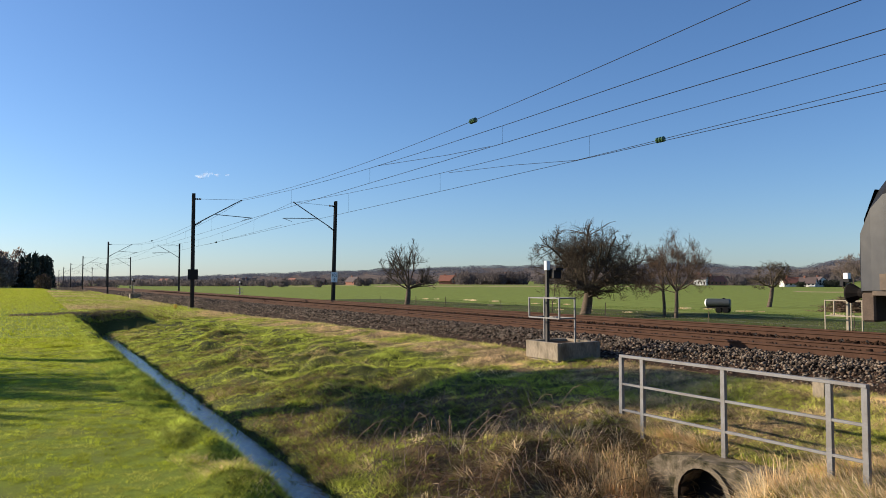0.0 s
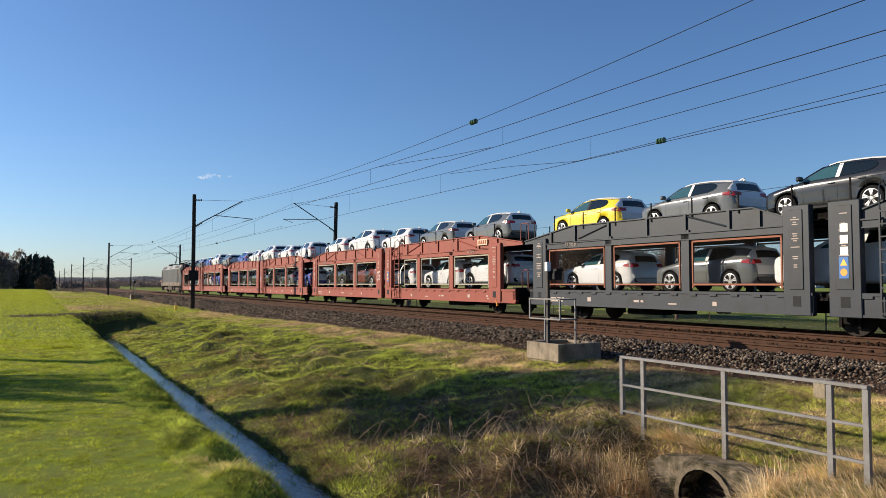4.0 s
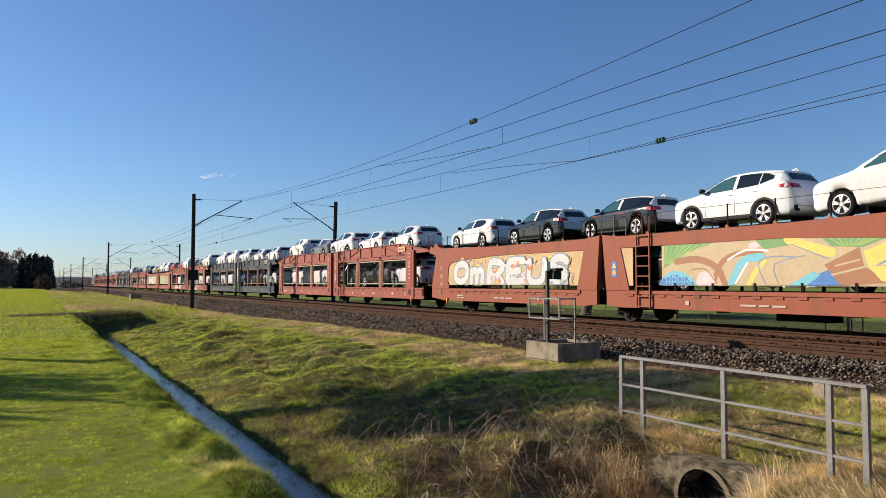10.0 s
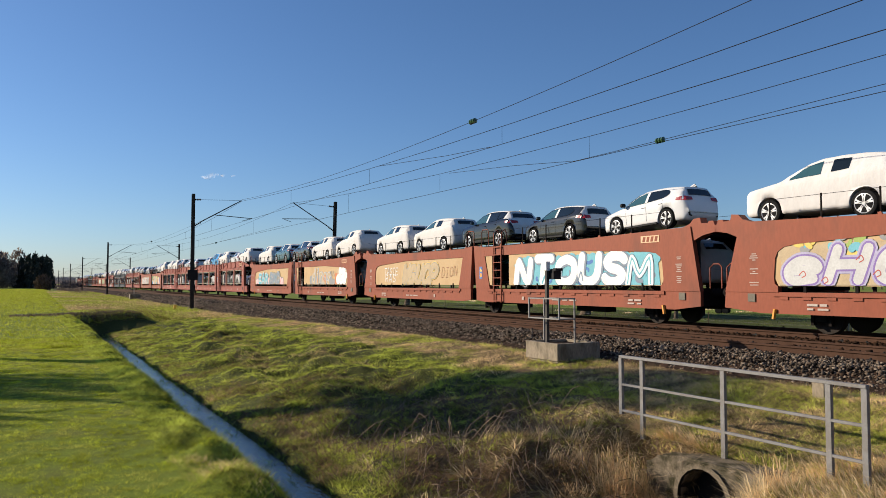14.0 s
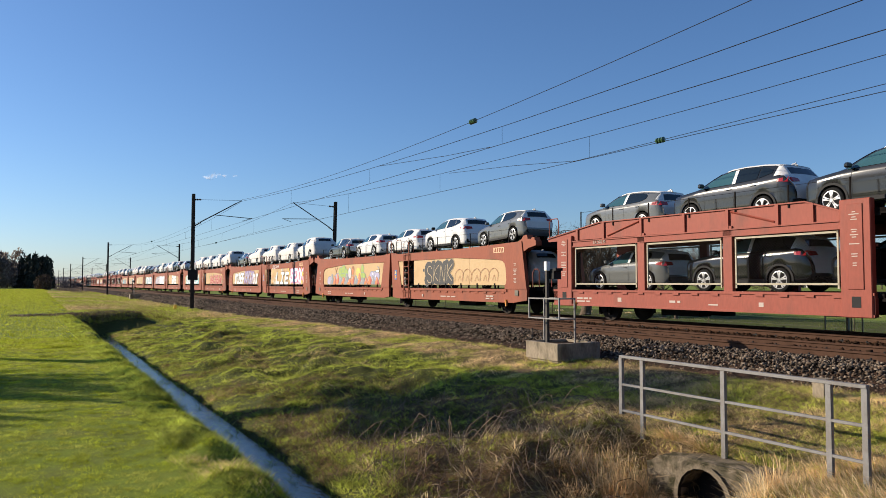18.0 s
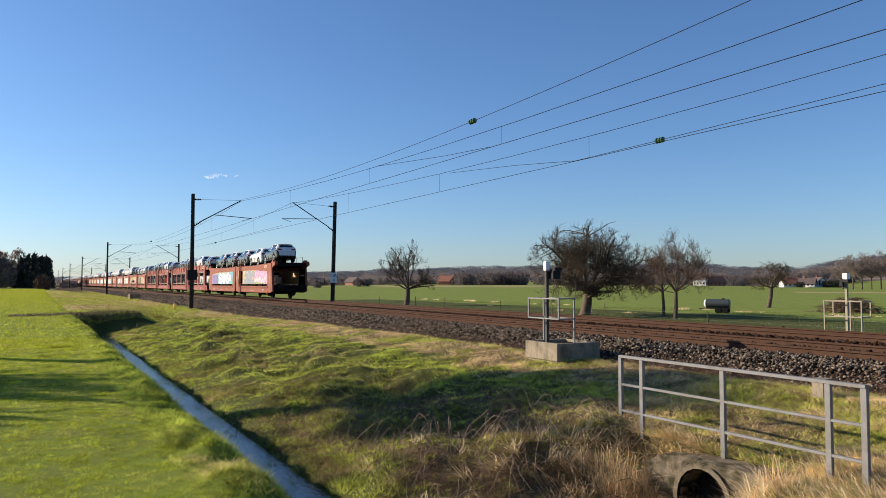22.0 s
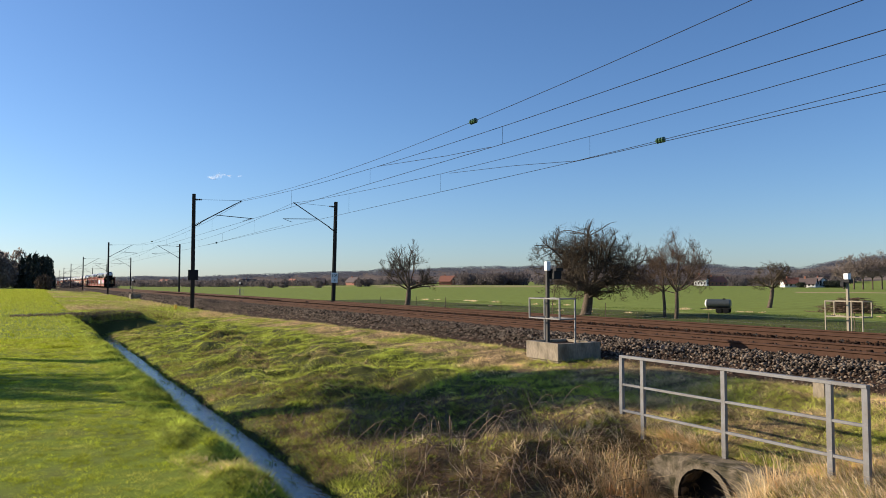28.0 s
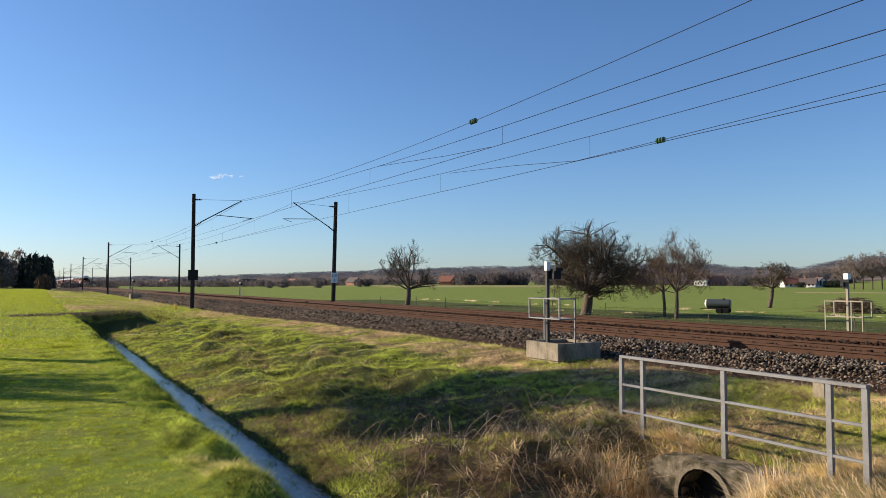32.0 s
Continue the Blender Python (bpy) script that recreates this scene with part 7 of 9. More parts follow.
    p.word("GROBY", 6.9, 11.6, 1.16, 2.40, [("purple", .40, 0, 0), ("white", .32, 0, 0)], 36, .02, .32, .06)
    p.put(w[14], "spray-painted white bubble letters GROBY with purple outline")
    tag(w[14], "GROBY", 11.85, 12.5, 1.6, 1.95, lift=.026, w=.03)
    p = Spray()
    p.swirls(("brown", "tan", "rose"), 18.0, 23.6, 1.3, 2.3, 40, 37, (.03, .08))
    p.word("GRS", 18.4, 22.4, 1.18, 2.4, [("black", .34, 0, 0), ("white", .28, 0, 0)], 38, .2, .28)
    p.put(w[14], "spray-painted white letters with black outline")
    # sixteenth
    p = Spray()
    p.cloud("cyan", 2.8, 11.3, 1.24, 2.3, 39)
    p.word("SILEX", 2.9, 11.2, 1.2, 2.4, [("slate", .36, 0, 0), ("silver", .30, 0, 0), ("white", .14, -.02, .02)], 40, .1, .3)
    p.specks(("white", "cyan"), 3.0, 11.0, 40, 41), p.put(w[15], "spray-painted silver letters on a blue-green ground")
    p = Spray()
    p.swirls(("yellow", "lime", "green"), 17.6, 24.0, 1.3, 2.35, 60, 42, (.05, .12))
    p.word("BACHEAW", 18.0, 23.8, 1.25, 2.2, [("rose", .28, 0, 0), ("red", .20, 0, 0)], 43, .1, .24)
    p.put(w[15], "spray-painted red letters on yellow and green")
    # seventeenth
    p = Spray()
    p.word("YOZEF", 2.9, 6.6, 1.22, 2.3, [("black", .32, .03, -.02), ("white", .23, 0, 0)], 44, .05, .26)
    p.swirls(("slate", "silver"), 6.3, 7.1, 1.4, 1.9, 16, 45, (.02, .03))
    p.word("KMXR", 6.9, 10.2, 1.2, 2.44, [("brown", .36, 0, 0), ("purple", .30, 0, 0), ("lilac", .16, .02, 0)], 46, .3, .28, .15, False)
    p.swirls(("yellow", "silver", "slate", "brown"), 7.0, 10.2, 1.3, 2.3, 50, 47, (.03, .07))
    p.word("CUY", 9.9, 11.5, 1.22, 2.2, [("red", .26, 0, 0), ("white", .20, 0, 0)], 48, .1, .24)
    p.put(w[16], "spray-painted white letters beside purple and brown wildstyle")
    p = Spray()
    p.swirls(("orange", "yellow"), 15.9, 20.9, 1.3, 2.3, 30, 49, (.02, .05))
    p.word("LIE", 17.0, 20.6, 1.2, 2.24, [("black", .30, .04, -.02), ("white", .22, 0, 0)], 50, .25, .26, .05, False)
    p.disc("white", 18.75, 2.36, .11, .16), p.stroke("white", [(16.6, 1.3), (16.5, 1.5)], .16), p.stroke("white", [(16.9, 1.7), (16.8, 1.85)], .16), p.stroke("white", [(20.7, 1.6), (20.9, 1.85)], .14), p.stroke("white", [(20.9, 1.3), (21.0, 1.5)], .14)
    p.cloud("rose", 20.9, 24.2, 1.24, 2.44, 51, .1), p.swirls(("rose", "pink", "tan", "yellow"), 21.0, 24.1, 1.3, 2.4, 60, 52, (.04, .1))
    p.word("SEXY", 21.0, 24.0, 1.36, 2.42, [("pink", .34, 0, 0), ("white", .20, 0, 0)], 53, .15, .26)
    for s, z in ((20.8, 2.1), (20.5, 2.36), (23.8, 1.4), (24.0, 2.0)):
        p.disc("orange", s, z, .19), p.disc("yellow", s, z, .17)
        p.disc("orange", s - .06, z + .05, .02, n=6), p.disc("orange", s + .06, z + .05, .02, n=6), p.stroke("orange", [(s - .08, z - .05), (s, z - .1), (s + .08, z - .05)], .02)
    p.put(w[16], "spray-painted white words LIE and SEXY on pink")
    tag(w[16], "LIESKYR", 16.0, 17.9, 2.52, 2.74, lift=.026, w=.03)
    # eighteenth: a stony landscape
    p = Spray()
    p.disc("slate", 3.2, 1.40, .48, .38), p.disc("lilac", 3.2, 1.38, .45, .36), p.disc("slate", 4.6, 1.62, .52, .34), p.disc("lilac", 4.6, 1.62, .48, .32)
    for s, z, a, b in ((5.2, 2.02, .4, .3), (5.7, 2.08, .36, .36), (6.1, 1.95, .3, .26), (5.5, 1.72, .6, .2), (8.75, 2.1, .2, .32), (8.8, 1.75, .42, .2)):
        p.disc("slate", s, z, a + .025, b + .025), p.disc("lime", s, z, a, b)
    p.disc("yellow", 8.1, 1.88, .38, .36, 20)
    for q in range(4):
        p.stroke("tan", [(7.8, 1.72 + .1 * q), (8.4, 1.72 + .1 * q)], .015)
    p.disc("slate", 6.72, 1.92, .28, .36), p.disc("silver", 6.72, 1.92, .25, .33), p.disc("rose", 6.72, 1.82, .16, .2), p.disc("brown", 7.25, 2.15, .2, .22), p.disc("orange", 7.2, 2.0, .18, .2)
    for s in (10.2, 10.6, 10.9):
        p.disc("slate", s, 1.72, .38, .3), p.disc("lilac", s, 1.71, .35, .27)
    p.disc("white", 10.3, 1.85, .07), p.disc("white", 10.7, 1.7, .05)
    p.stroke("brown", [(4.3, 1.7), (4.35, 2.0), (4.2, 2.3)], .06), p.stroke("brown", [(4.35, 2.0), (4.55, 2.3)], .05)
    rnd = random.Random(54)
    for q in range(15):
        s, h, wd = 3.6 + .52 * q, rnd.uniform(.35, .72), rnd.uniform(.5, .9)
        c = ("grey", "orange", "orange", "grey", "orange")[q % 5]
        p.shape("slate", [(s - wd * .58, 1.24), (s - wd * .1, 1.26 + h), (s + wd * .2, 1.2 + h), (s + wd * .66, 1.24)])
        p.shape(c, [(s - wd * .54, 1.24), (s - wd * .1, 1.23 + h), (s + wd * .2, 1.17 + h), (s + wd * .62, 1.24)])
        p.shape("red" if c == "orange" else "slate", [(s + wd * .05, 1.24), (s + wd * .2, 1.16 + h), (s + wd * .6, 1.24)])
        p.stroke("rose" if c == "orange" else "silver", [(s - wd * .2, 1.3 + h * .3), (s - wd * .08, 1.2 + h * .85)], .03)
    p.stroke("slate", [(10.9, 1.9), (11.2, 2.1), (11.0, 2.25)], .05)
    p.shape("black", [(10.75, 1.9), (11.25, 1.94), (11.24, 2.1), (10.74, 2.06)]), p.shape("white", [(10.77, 1.92), (11.22, 1.955), (11.21, 2.08), (10.76, 2.04)])
    p.put(w[17], "spray-painted landscape of orange rocks and purple domes")
    p = Spray()
    p.disc("black", 16.9, 2.1, .07, .10), p.disc("black", 16.7, 1.95, .08)
    p.word("SKNK", 16.9, 19.6, 1.18, 2.36, [("tan", .44, 0, 0), ("black", .40, 0, 0)], 55, .05, .34, .08)
    p.word("SKNK", 16.9, 19.6, 1.18, 2.36, [("tan", .03, .08, 0)], 55, .05, .34, .08)
    for k, s in enumerate((20.3, 21.0, 21.8, 22.5, 23.2)):
        p.stroke("brown", [(s - .45, 1.36), (s - .4, 1.75), (s, 1.95), (s + .3, 1.75), (s + .25, 1.4)], .022), p.stroke("brown", [(s - .15, 1.4), (s, 1.65), (s + .12, 1.4)], .02)
    p.put(w[17], "spray-painted dark bubble letters and thin outlines")
    # last
    p = Spray()
    p.cloud("tan", 2.0, 5.3, 1.24, 2.4, 56, .1), p.swirls(("grey", "tan", "slate"), 2.1, 5.2, 1.3, 2.3, 30, 57, (.1, .2))
    p.word("MUNCHY", 2.3, 5.1, 1.22, 2.2, [("purple", .20, 0, 0)], 58, .1, .2)
    p.specks(("lilac",), 2.3, 5.1, 26, 59, (.012, .02))
    p.shape("cyan", [(5.1, 1.24), (12.0, 1.24), (12.0, 2.46), (5.1, 2.3)]), p.swirls(("cyan", "green"), 5.3, 11.8, 1.3, 2.4, 30, 60, (.1, .2)), p.specks(("white",), 5.2, 11.8, 130, 61, (.012, .03))
    for z in (2.0, 1.62):
        for q in range(5):
            p.stroke("yellow", [(5.55, z), (5.55 + .15 * math.cos(q * 1.257 + .3), z + .15 * math.sin(q * 1.257 + .3))], .09)
    p.word("GAMS", 5.7, 10.2, 1.16, 2.36, [("black", .36, 0, 0), ("white", .29, 0, 0)], 62, .1, .3, .08)
    p.shape("black", [(10.25, 1.55), (10.2, 2.2), (10.5, 2.24), (11.05, 2.14), (11.15, 1.5)]), p.shape("white", [(10.28, 1.58), (10.23, 2.17), (10.5, 2.21), (11.02, 2.11), (11.12, 1.53)])
    p.shape("grey", [(10.55, 1.65), (10.55, 1.88), (10.8, 1.9), (10.82, 1.65)])
    p.put(w[20], "spray-painted white bubble letters on a speckled turquoise ground")
    p = Spray()
    p.cloud("tan", 16.0, 20.4, 1.24, 2.42, 63, .12), p.swirls(("yellow", "orange"), 16.2, 20.2, 2.0, 2.42, 30, 64, (.03, .06))
    p.word("JEC", 16.3, 20.0, 1.16, 2.36, [("yellow", .50, 0, 0), ("slate", .44, 0, 0), ("grey", .2, -.04, .03)], 65, .05, .36, .05)
    p.specks(("rose", "pink", "silver"), 16.4, 20.0, 22, 66, (.02, .05))
    p.word("XXXX", 20.0, 24.6, 1.2, 2.42, [("green", .5, 0, 0), ("lime", .34, 0, 0)], 67, .2, .3, .2, False)
    p.word("DSACUR", 20.1, 24.0, 1.3, 2.4, [("purple", .32, 0, 0), ("rose", .24, 0, 0)], 68, .25, .3, .15, False)
    p.word("DSACUR", 20.1, 24.0, 1.75, 2.4, [("pink", .26, 0, 0)], 68, .25, .3, .15, False)
    p.word("CALS", 23.0, 24.1, 1.32, 1.62, [("purple", .12, 0, 0)], 69, .1, .1), p.specks(("purple",), 20.3, 23.6, 12, 70, (.03, .06))
    p.put(w[20], "spray-painted slate letters beside pink wildstyle on green")


spray()

# way of the train's front along the line, seconds and metres
RUN = [(0.0, 11.25), (1.207, 45.05), (5.957, 178.5), (10.71, 311.1), (14.41, 417.4), (18.10, 523.8), (20.87, 603.9), (23.0, 665.7), (28.0, 810.0), (32.0, 926.0)]


def motions():
    for ob, s, z, tilt in RIDERS:
        walk(ob, [(t, pose(FAR, y - s, z, tilt, 0, 0)) for t, y in RUN])
    # the cloud drifts slowly across
    walk(puffs, [(t, pose(2000 * math.sin(b), 2000 * math.cos(b), 279, 0, 0, -11)) for t, b in ((0.0, radians(10.75)), (16.0, radians(11.25)), (32.0, radians(11.75)))])


# ---------------------------------------------------------------- loose stones of the ballast
def stones():
    """Angular stones strewn on the shoulder and between the rails."""
    def bed(x):
        return np.interp(x, [10.6, 10.75, 11.6, 12.35, 12.75, 22], [-0.9, -0.82, -0.46, -0.20, -0.178, -0.178])
    spots = []
    for x0, x1, y0, y1, pitch in ((10.7, 13.62, 2.5, 26, 0.058), (10.7, 13.62, 26, 58, 0.08), (10.7, 13.6, 58, 130, 0.13), (13.9, 15.15, 4, 60, 0.10), (15.4, 17.65, 6, 60, 0.085), (15.4, 17.65, 60, 130, 0.16), (19.4, 20.5, 10, 60, 0.12)):
        nx, ny = int((x1 - x0) / pitch), int((y1 - y0) / pitch)
        gx, gy = np.meshgrid(np.linspace(x0, x1, nx), np.linspace(y0, y1, ny))
        gx = gx + RNG.uniform(-.5, .5, gx.shape) * pitch
        gy = gy + RNG.uniform(-.5, .5, gy.shape) * pitch
        edge = 10.72 - 0.05 * step(20, 55, gy) + 0.3 * vnoise(gy, gy * 0, 1.2)
        keep = (gx > edge) & ((gx < 12.9) | (RNG.random(gx.shape) < 0.75))
        spots.append(np.stack([gx[keep], gy[keep], np.full(keep.sum(), pitch)], 1))
    P = np.concatenate(spots)
    n = len(P)
    base = np.array([(1, 0, 0), (-1, 0, 0), (0, 1, 0), (0, -1, 0), (0, 0, 1), (0, 0, -1)], float)
    tri = np.array([(0, 2, 4), (2, 1, 4), (1, 3, 4), (3, 0, 4), (2, 0, 5), (1, 2, 5), (3, 1, 5), (0, 3, 5)])
    a = RNG.uniform(0, 2 * np.pi, n)
    size = P[:, 2] * RNG.uniform(.40, .95, n)
    v = base[None] * RNG.uniform(.65, 1.3, (n, 6, 3)) + RNG.uniform(-.28, .28, (n, 6, 3))
    v *= size[:, None, None]
    v[:, :, 2] *= .75
    c, s = np.cos(a)[:, None], np.sin(a)[:, None]
    x, y = v[:, :, 0] * c - v[:, :, 1] * s, v[:, :, 0] * s + v[:, :, 1] * c
    t = RNG.uniform(-.7, .7, n)[:, None]
    y, z = y * np.cos(t) - v[:, :, 2] * np.sin(t), y * np.sin(t) + v[:, :, 2] * np.cos(t)
    V = np.stack([x + P[:, 0:1], y + P[:, 1:2], z + (bed(P[:, 0]) + size * .25 + RNG.uniform(-.01, .03, n) * (P[:, 0] < 13.6))[:, None]], 2).reshape(-1, 3)
    V = V.reshape(n, 6, 3)
    rim = P[:, 0] < 13.62
    for sel, mat, label in ((rim, M_STONE, "loose angular grey ballast stones on the shoulder"), (~rim, M_RUSTSTONE, "rust-stained ballast stones between the rails")):
        F = (tri[None] + 6 * np.arange(sel.sum())[:, None, None]).reshape(-1, 3)
        ob = mesh_part("ballast_stones", mesh_from("ballast_stones", V[sel].reshape(-1, 3), F), mat)
        tagged(ob, label, "ballast", kind="stuff")


stones()

# ---------------------------------------------------------------- grass
M_LAWN = material("lawn_blades", (0.51, 0.55, 0.024), 0.75, leaf=0.35, vary=1.0, scale=1.6, fine=12, island=0.3, second=(0.36, 0.35, 0.06), amount=0.45, spec=0.08)
M_BANKGRASS = material("bank_blades", (0.43, 0.465, 0.058), 0.8, leaf=0.3, vary=1.15, scale=1.5, fine=8, island=0.3, second=(0.60, 0.44, 0.22), amount=0.5, attr="dry", spec=0.1)
# green darkened for the tree shade lying over the pasture
M_VERGE = material("shaded_verge_blades", (0.105, 0.155, 0.03), 0.8, leaf=0.35, vary=0.4, scale=0.5, fine=3, island=0.5, second=(0.20, 0.20, 0.06), amount=0.4, spec=0.05)
M_STRAW = material("straw_blades", (0.90, 0.73, 0.43), 0.8, leaf=0.68, vary=0.3, scale=2, island=0.4, second=(0.62, 0.44, 0.22), amount=0.35, spec=0.1)
M_LITTER = material("dead_litter", (0.25, 0.155, 0.085), 0.9, leaf=0.2, vary=0.4, scale=2, fine=9, island=0.5, spec=0.05)
M_BRAMBLE = material("dead_stems", (0.19, 0.135, 0.085), 0.9, leaf=0.1, vary=0.3, scale=3, island=0.5)


def blades(name, label, mat, x, y, h, w, lean, dry=None, joints=1, flow=None, slope=.8):
    """Grass: each blade a bent strip of one or two pieces standing on the ground."""
    n = len(x)
    z = height(x, y) - 0.01
    a = RNG.uniform(0, 2 * np.pi, n)
    d = RNG.uniform(0, 2 * np.pi, n) if flow is None else flow + RNG.normal(0, .6, n)
    wx, wy = np.cos(a) * w / 2, np.sin(a) * w / 2
    lx, ly = np.cos(d) * lean * h, np.sin(d) * lean * h
    up = np.sqrt(np.clip(1 - (lean * .8) ** 2, .05, 1))
    base = np.stack([x, y, z], 1)
    side = np.stack([wx, wy, np.zeros(n)], 1)
    tip = np.stack([lx, ly, h * up], 1)
    if joints == 1:
        V = np.stack([base - side, base + side, base + tip], 1).reshape(-1, 3)
        F = np.arange(3 * n).reshape(-1, 3)
        k = 3
    else:
        mid = np.stack([lx * .35, ly * .35, h * up * .72], 1)
        V = np.stack([base - side, base + side, base + mid - side * .7, base + mid + side * .7, base + tip * np.array([1.15, 1.15, .95])], 1).reshape(-1, 3)
        o = 5 * np.arange(n)[:, None, None]
        F = (np.array([(0, 1, 3), (0, 3, 2), (2, 3, 4)])[None] + o).reshape(-1, 3)
        k = 5
    at = None if dry is None else ("dry", np.repeat(dry, k))
    me = mesh_from(name, V, F, at)
    e = .35
    sx, sy = (height(x + e, y) - height(x - e, y)) / (2 * e), (height(x, y + e) - height(x, y - e)) / (2 * e)
    up_ = np.stack([-np.clip(sx, -slope, slope), -np.clip(sy, -slope, slope), np.ones(n)], 1)
    up_ *= .5 / np.linalg.norm(up_, axis=1)[:, None]
    a_ = me.attributes.new("sward", "FLOAT_VECTOR", "POINT")
    a_.data.foreach_set("vector", np.repeat(up_, k, axis=0).astype(np.float32).ravel())
    ob = mesh_part(name, me, mat)
    return tagged(ob, label, "grass", kind="stuff")


def scatter(n, x0, x1, y0, y1, power=1.0):
    """Random places, thinning out with distance."""
    u = RNG.random(n) ** power
    return RNG.uniform(x0, x1, n), y0 + (y1 - y0) * u


def lawns():
    x, y = scatter(420000, -2.6, 1.9, 4.0, 26, 1.7)
    inview = x > -0.045 * y - 0.6
    x, y = x[inview], y[inview]
    far_ = 1 + y / 14
    blades("lawn_grass", "short bright green mown grass", M_LAWN, x, y, RNG.uniform(.012, .034, len(x)) * far_ ** .4 * (.4 + 1.1 * vnoise(x, y, .13)), .0052 * far_, .8 + 0 * x)
    x, y = scatter(110000, -12, 2.6, 22, 250, 2.0)
    blades("meadow_grass", "green meadow grass beside the brook", M_LAWN, x, y, RNG.uniform(.03, .08, len(x)) * (1 + y / 60), .022 * (1 + y / 40), .8 + 0 * x)
    # rougher grass on the brook's left bank
    x, y = scatter(130000, 1.15, 3.1, 4.5, 45.5, 1.7)
    dry = -.3 + .5 * vnoise(x, y, .8) * step(13, 7, y) + .34 * np.exp(-((x - 1.45) / .16) ** 2 - ((y - 7.2) / .45) ** 2) + RNG.normal(0, .12, len(x))
    blades("bank_grass", "rough green and straw grass on the brook bank", M_BANKGRASS, x, y, RNG.uniform(.04, .12, len(x)) * (.15 + 1.5 * vnoise(x, y, .3)), .0045 * (1 + y / 12), .85 + 0 * x, dry, 1, slope=1.7)


def brook_edges():
    """Grass leaning over the water from both banks."""
    n = 15000
    y = 6.5 + 39 * RNG.random(n) ** 1.7
    side = RNG.random(n) < .5
    wob = .10 * (vnoise(y, side * 9.0, .7) - .5)
    x = np.where(side, 2.60 + wob, 3.22 + 3.4 * step(8.2, 6.4, y) * .9 + wob) + RNG.normal(0, .05, n)
    keep = side | (y > 8.0)
    x, y, side = x[keep], y[keep], side[keep]
    blades("brook_edge_grass", "dark green grass leaning over the brook's edge", M_BANKGRASS, x, y, RNG.uniform(.06, .20, len(x)) * (.5 + vnoise(x, y, .4)), .007 * (1 + y / 12), RNG.uniform(.5, 1.0, len(x)), RNG.normal(-.18, .14, len(x)), 2, flow=np.where(side, 0.0, 3.14), slope=1.7)


def bank():
    def dryness(x, y):
        return -.12 + .55 * (vnoise(x, y, 1.4) - .5) + .45 * (vnoise(x, y, .45) - .5) + .25 * (vnoise(x, y, .19) - .5) + .62 * step(8.5, 9.7, x) * step(8, 12, y) * (.25 + .75 * vnoise(x, y, 1.0)) + .16 * step(9.4, 7.6, y) * step(7.4, 8, x) + .08 * step(9, 7.5, y) - .14 * step(6.0, 4.6, x) * step(16, 11, y)
    x, y = scatter(210000, 3.4, 11.35, 5.2, 55, 1.6)
    keep = ~((x < 7.5) & (y < 7.6) & (y > 5.3)) & (vnoise(x, y, .3) + .4 * vnoise(x, y, .12) > .30)
    x, y = x[keep], y[keep]
    blades("embankment_sward", "short mossy grass between the tufts of the embankment", M_BANKGRASS, x, y, RNG.uniform(.02, .055, len(x)), .0055 * (1 + y / 11), 1.0 + 0 * x, dryness(x, y) + RNG.normal(0, .10, len(x)), 1)
    # tufts whose blades spread from one root
    cx, cy = scatter(19000, 3.45, 11.3, 5.2, 55, 1.6)
    keep = (RNG.random(len(cx)) < .25 + 1.3 * vnoise(cx, cy, .5)) & ~((cx < 7.5) & (cy < 7.6) & (cy > 5.3))
    cx, cy = cx[keep], cy[keep]
    m = 30
    big = np.repeat(RNG.uniform(.35, 1.5, len(cx)) ** 1.4 * (.5 + .9 * vnoise(cx, cy, .6)), m)
    an, r = RNG.uniform(0, 2 * np.pi, len(big)), np.sqrt(RNG.random(len(big))) * .085 * big * (1 + np.repeat(cy, m) / 30)
    x, y = np.repeat(cx, m) + r * np.cos(an), np.repeat(cy, m) + r * np.sin(an)
    dry = np.repeat(dryness(cx, cy) + RNG.normal(0, .13, len(cx)), m) + RNG.normal(0, .06, len(x))
    blades("embankment_grass", "tufted mossy green and dry grass on the embankment", M_BANKGRASS, x, y, RNG.uniform(.035, .095, len(x)) * big, .0058 * (1 + y / 11), RNG.uniform(.6, 1.2, len(x)), dry, 1, flow=an)
    # brown litter of dead weeds in patches along the lower slope
    x, y = scatter(120000, 3.5, 8.6, 8.0, 62, 1.5)
    ok = RNG.random(len(x)) < 6.0 * np.clip(vnoise(x, y, 1.7) * .6 + vnoise(x, y, .5) * .4 - .49, 0, 1) * step(8.6, 5.2, x) + .5 * step(46, 50, y) * step(8.6, 6, x)
    x, y = x[ok], y[ok]
    blades("dead_litter", "reddish-brown litter of dead weeds on the slope", M_LITTER, x, y, RNG.uniform(.08, .20, len(x)), .0055 * (1 + y / 10), RNG.uniform(.9, 1.25, len(x)), None, 1)
    # dry grass behind the railing and round the culvert
    x, y = scatter(50000, 7.6, 11.3, 1.5, 9.5)
    dry = .46 + .8 * (vnoise(x, y, .7) - .5) + .3 * (vnoise(x, y, .22) - .5) + RNG.normal(0, .1, len(x))
    blades("verge_grass", "dry yellowed grass around the railing", M_BANKGRASS, x, y, RNG.uniform(.06, .20, len(x)) * (.3 + 1.2 * vnoise(x, y, .4)), .008 + 0 * x, RNG.uniform(.85, 1.4, len(x)), dry, 1)
    x, y = scatter(15000, 6.4, 8.6, 2.8, 5.5)
    blades("mound_grass", "yellow-green grass mound by the culvert", M_BANKGRASS, x, y, RNG.uniform(.05, .16, len(x)), .009 + 0 * x, .8 + 0 * x, RNG.normal(.34, .16, len(x)), 2)
    x, y = scatter(9000, 6.4, 8.6, 2.8, 5.6)
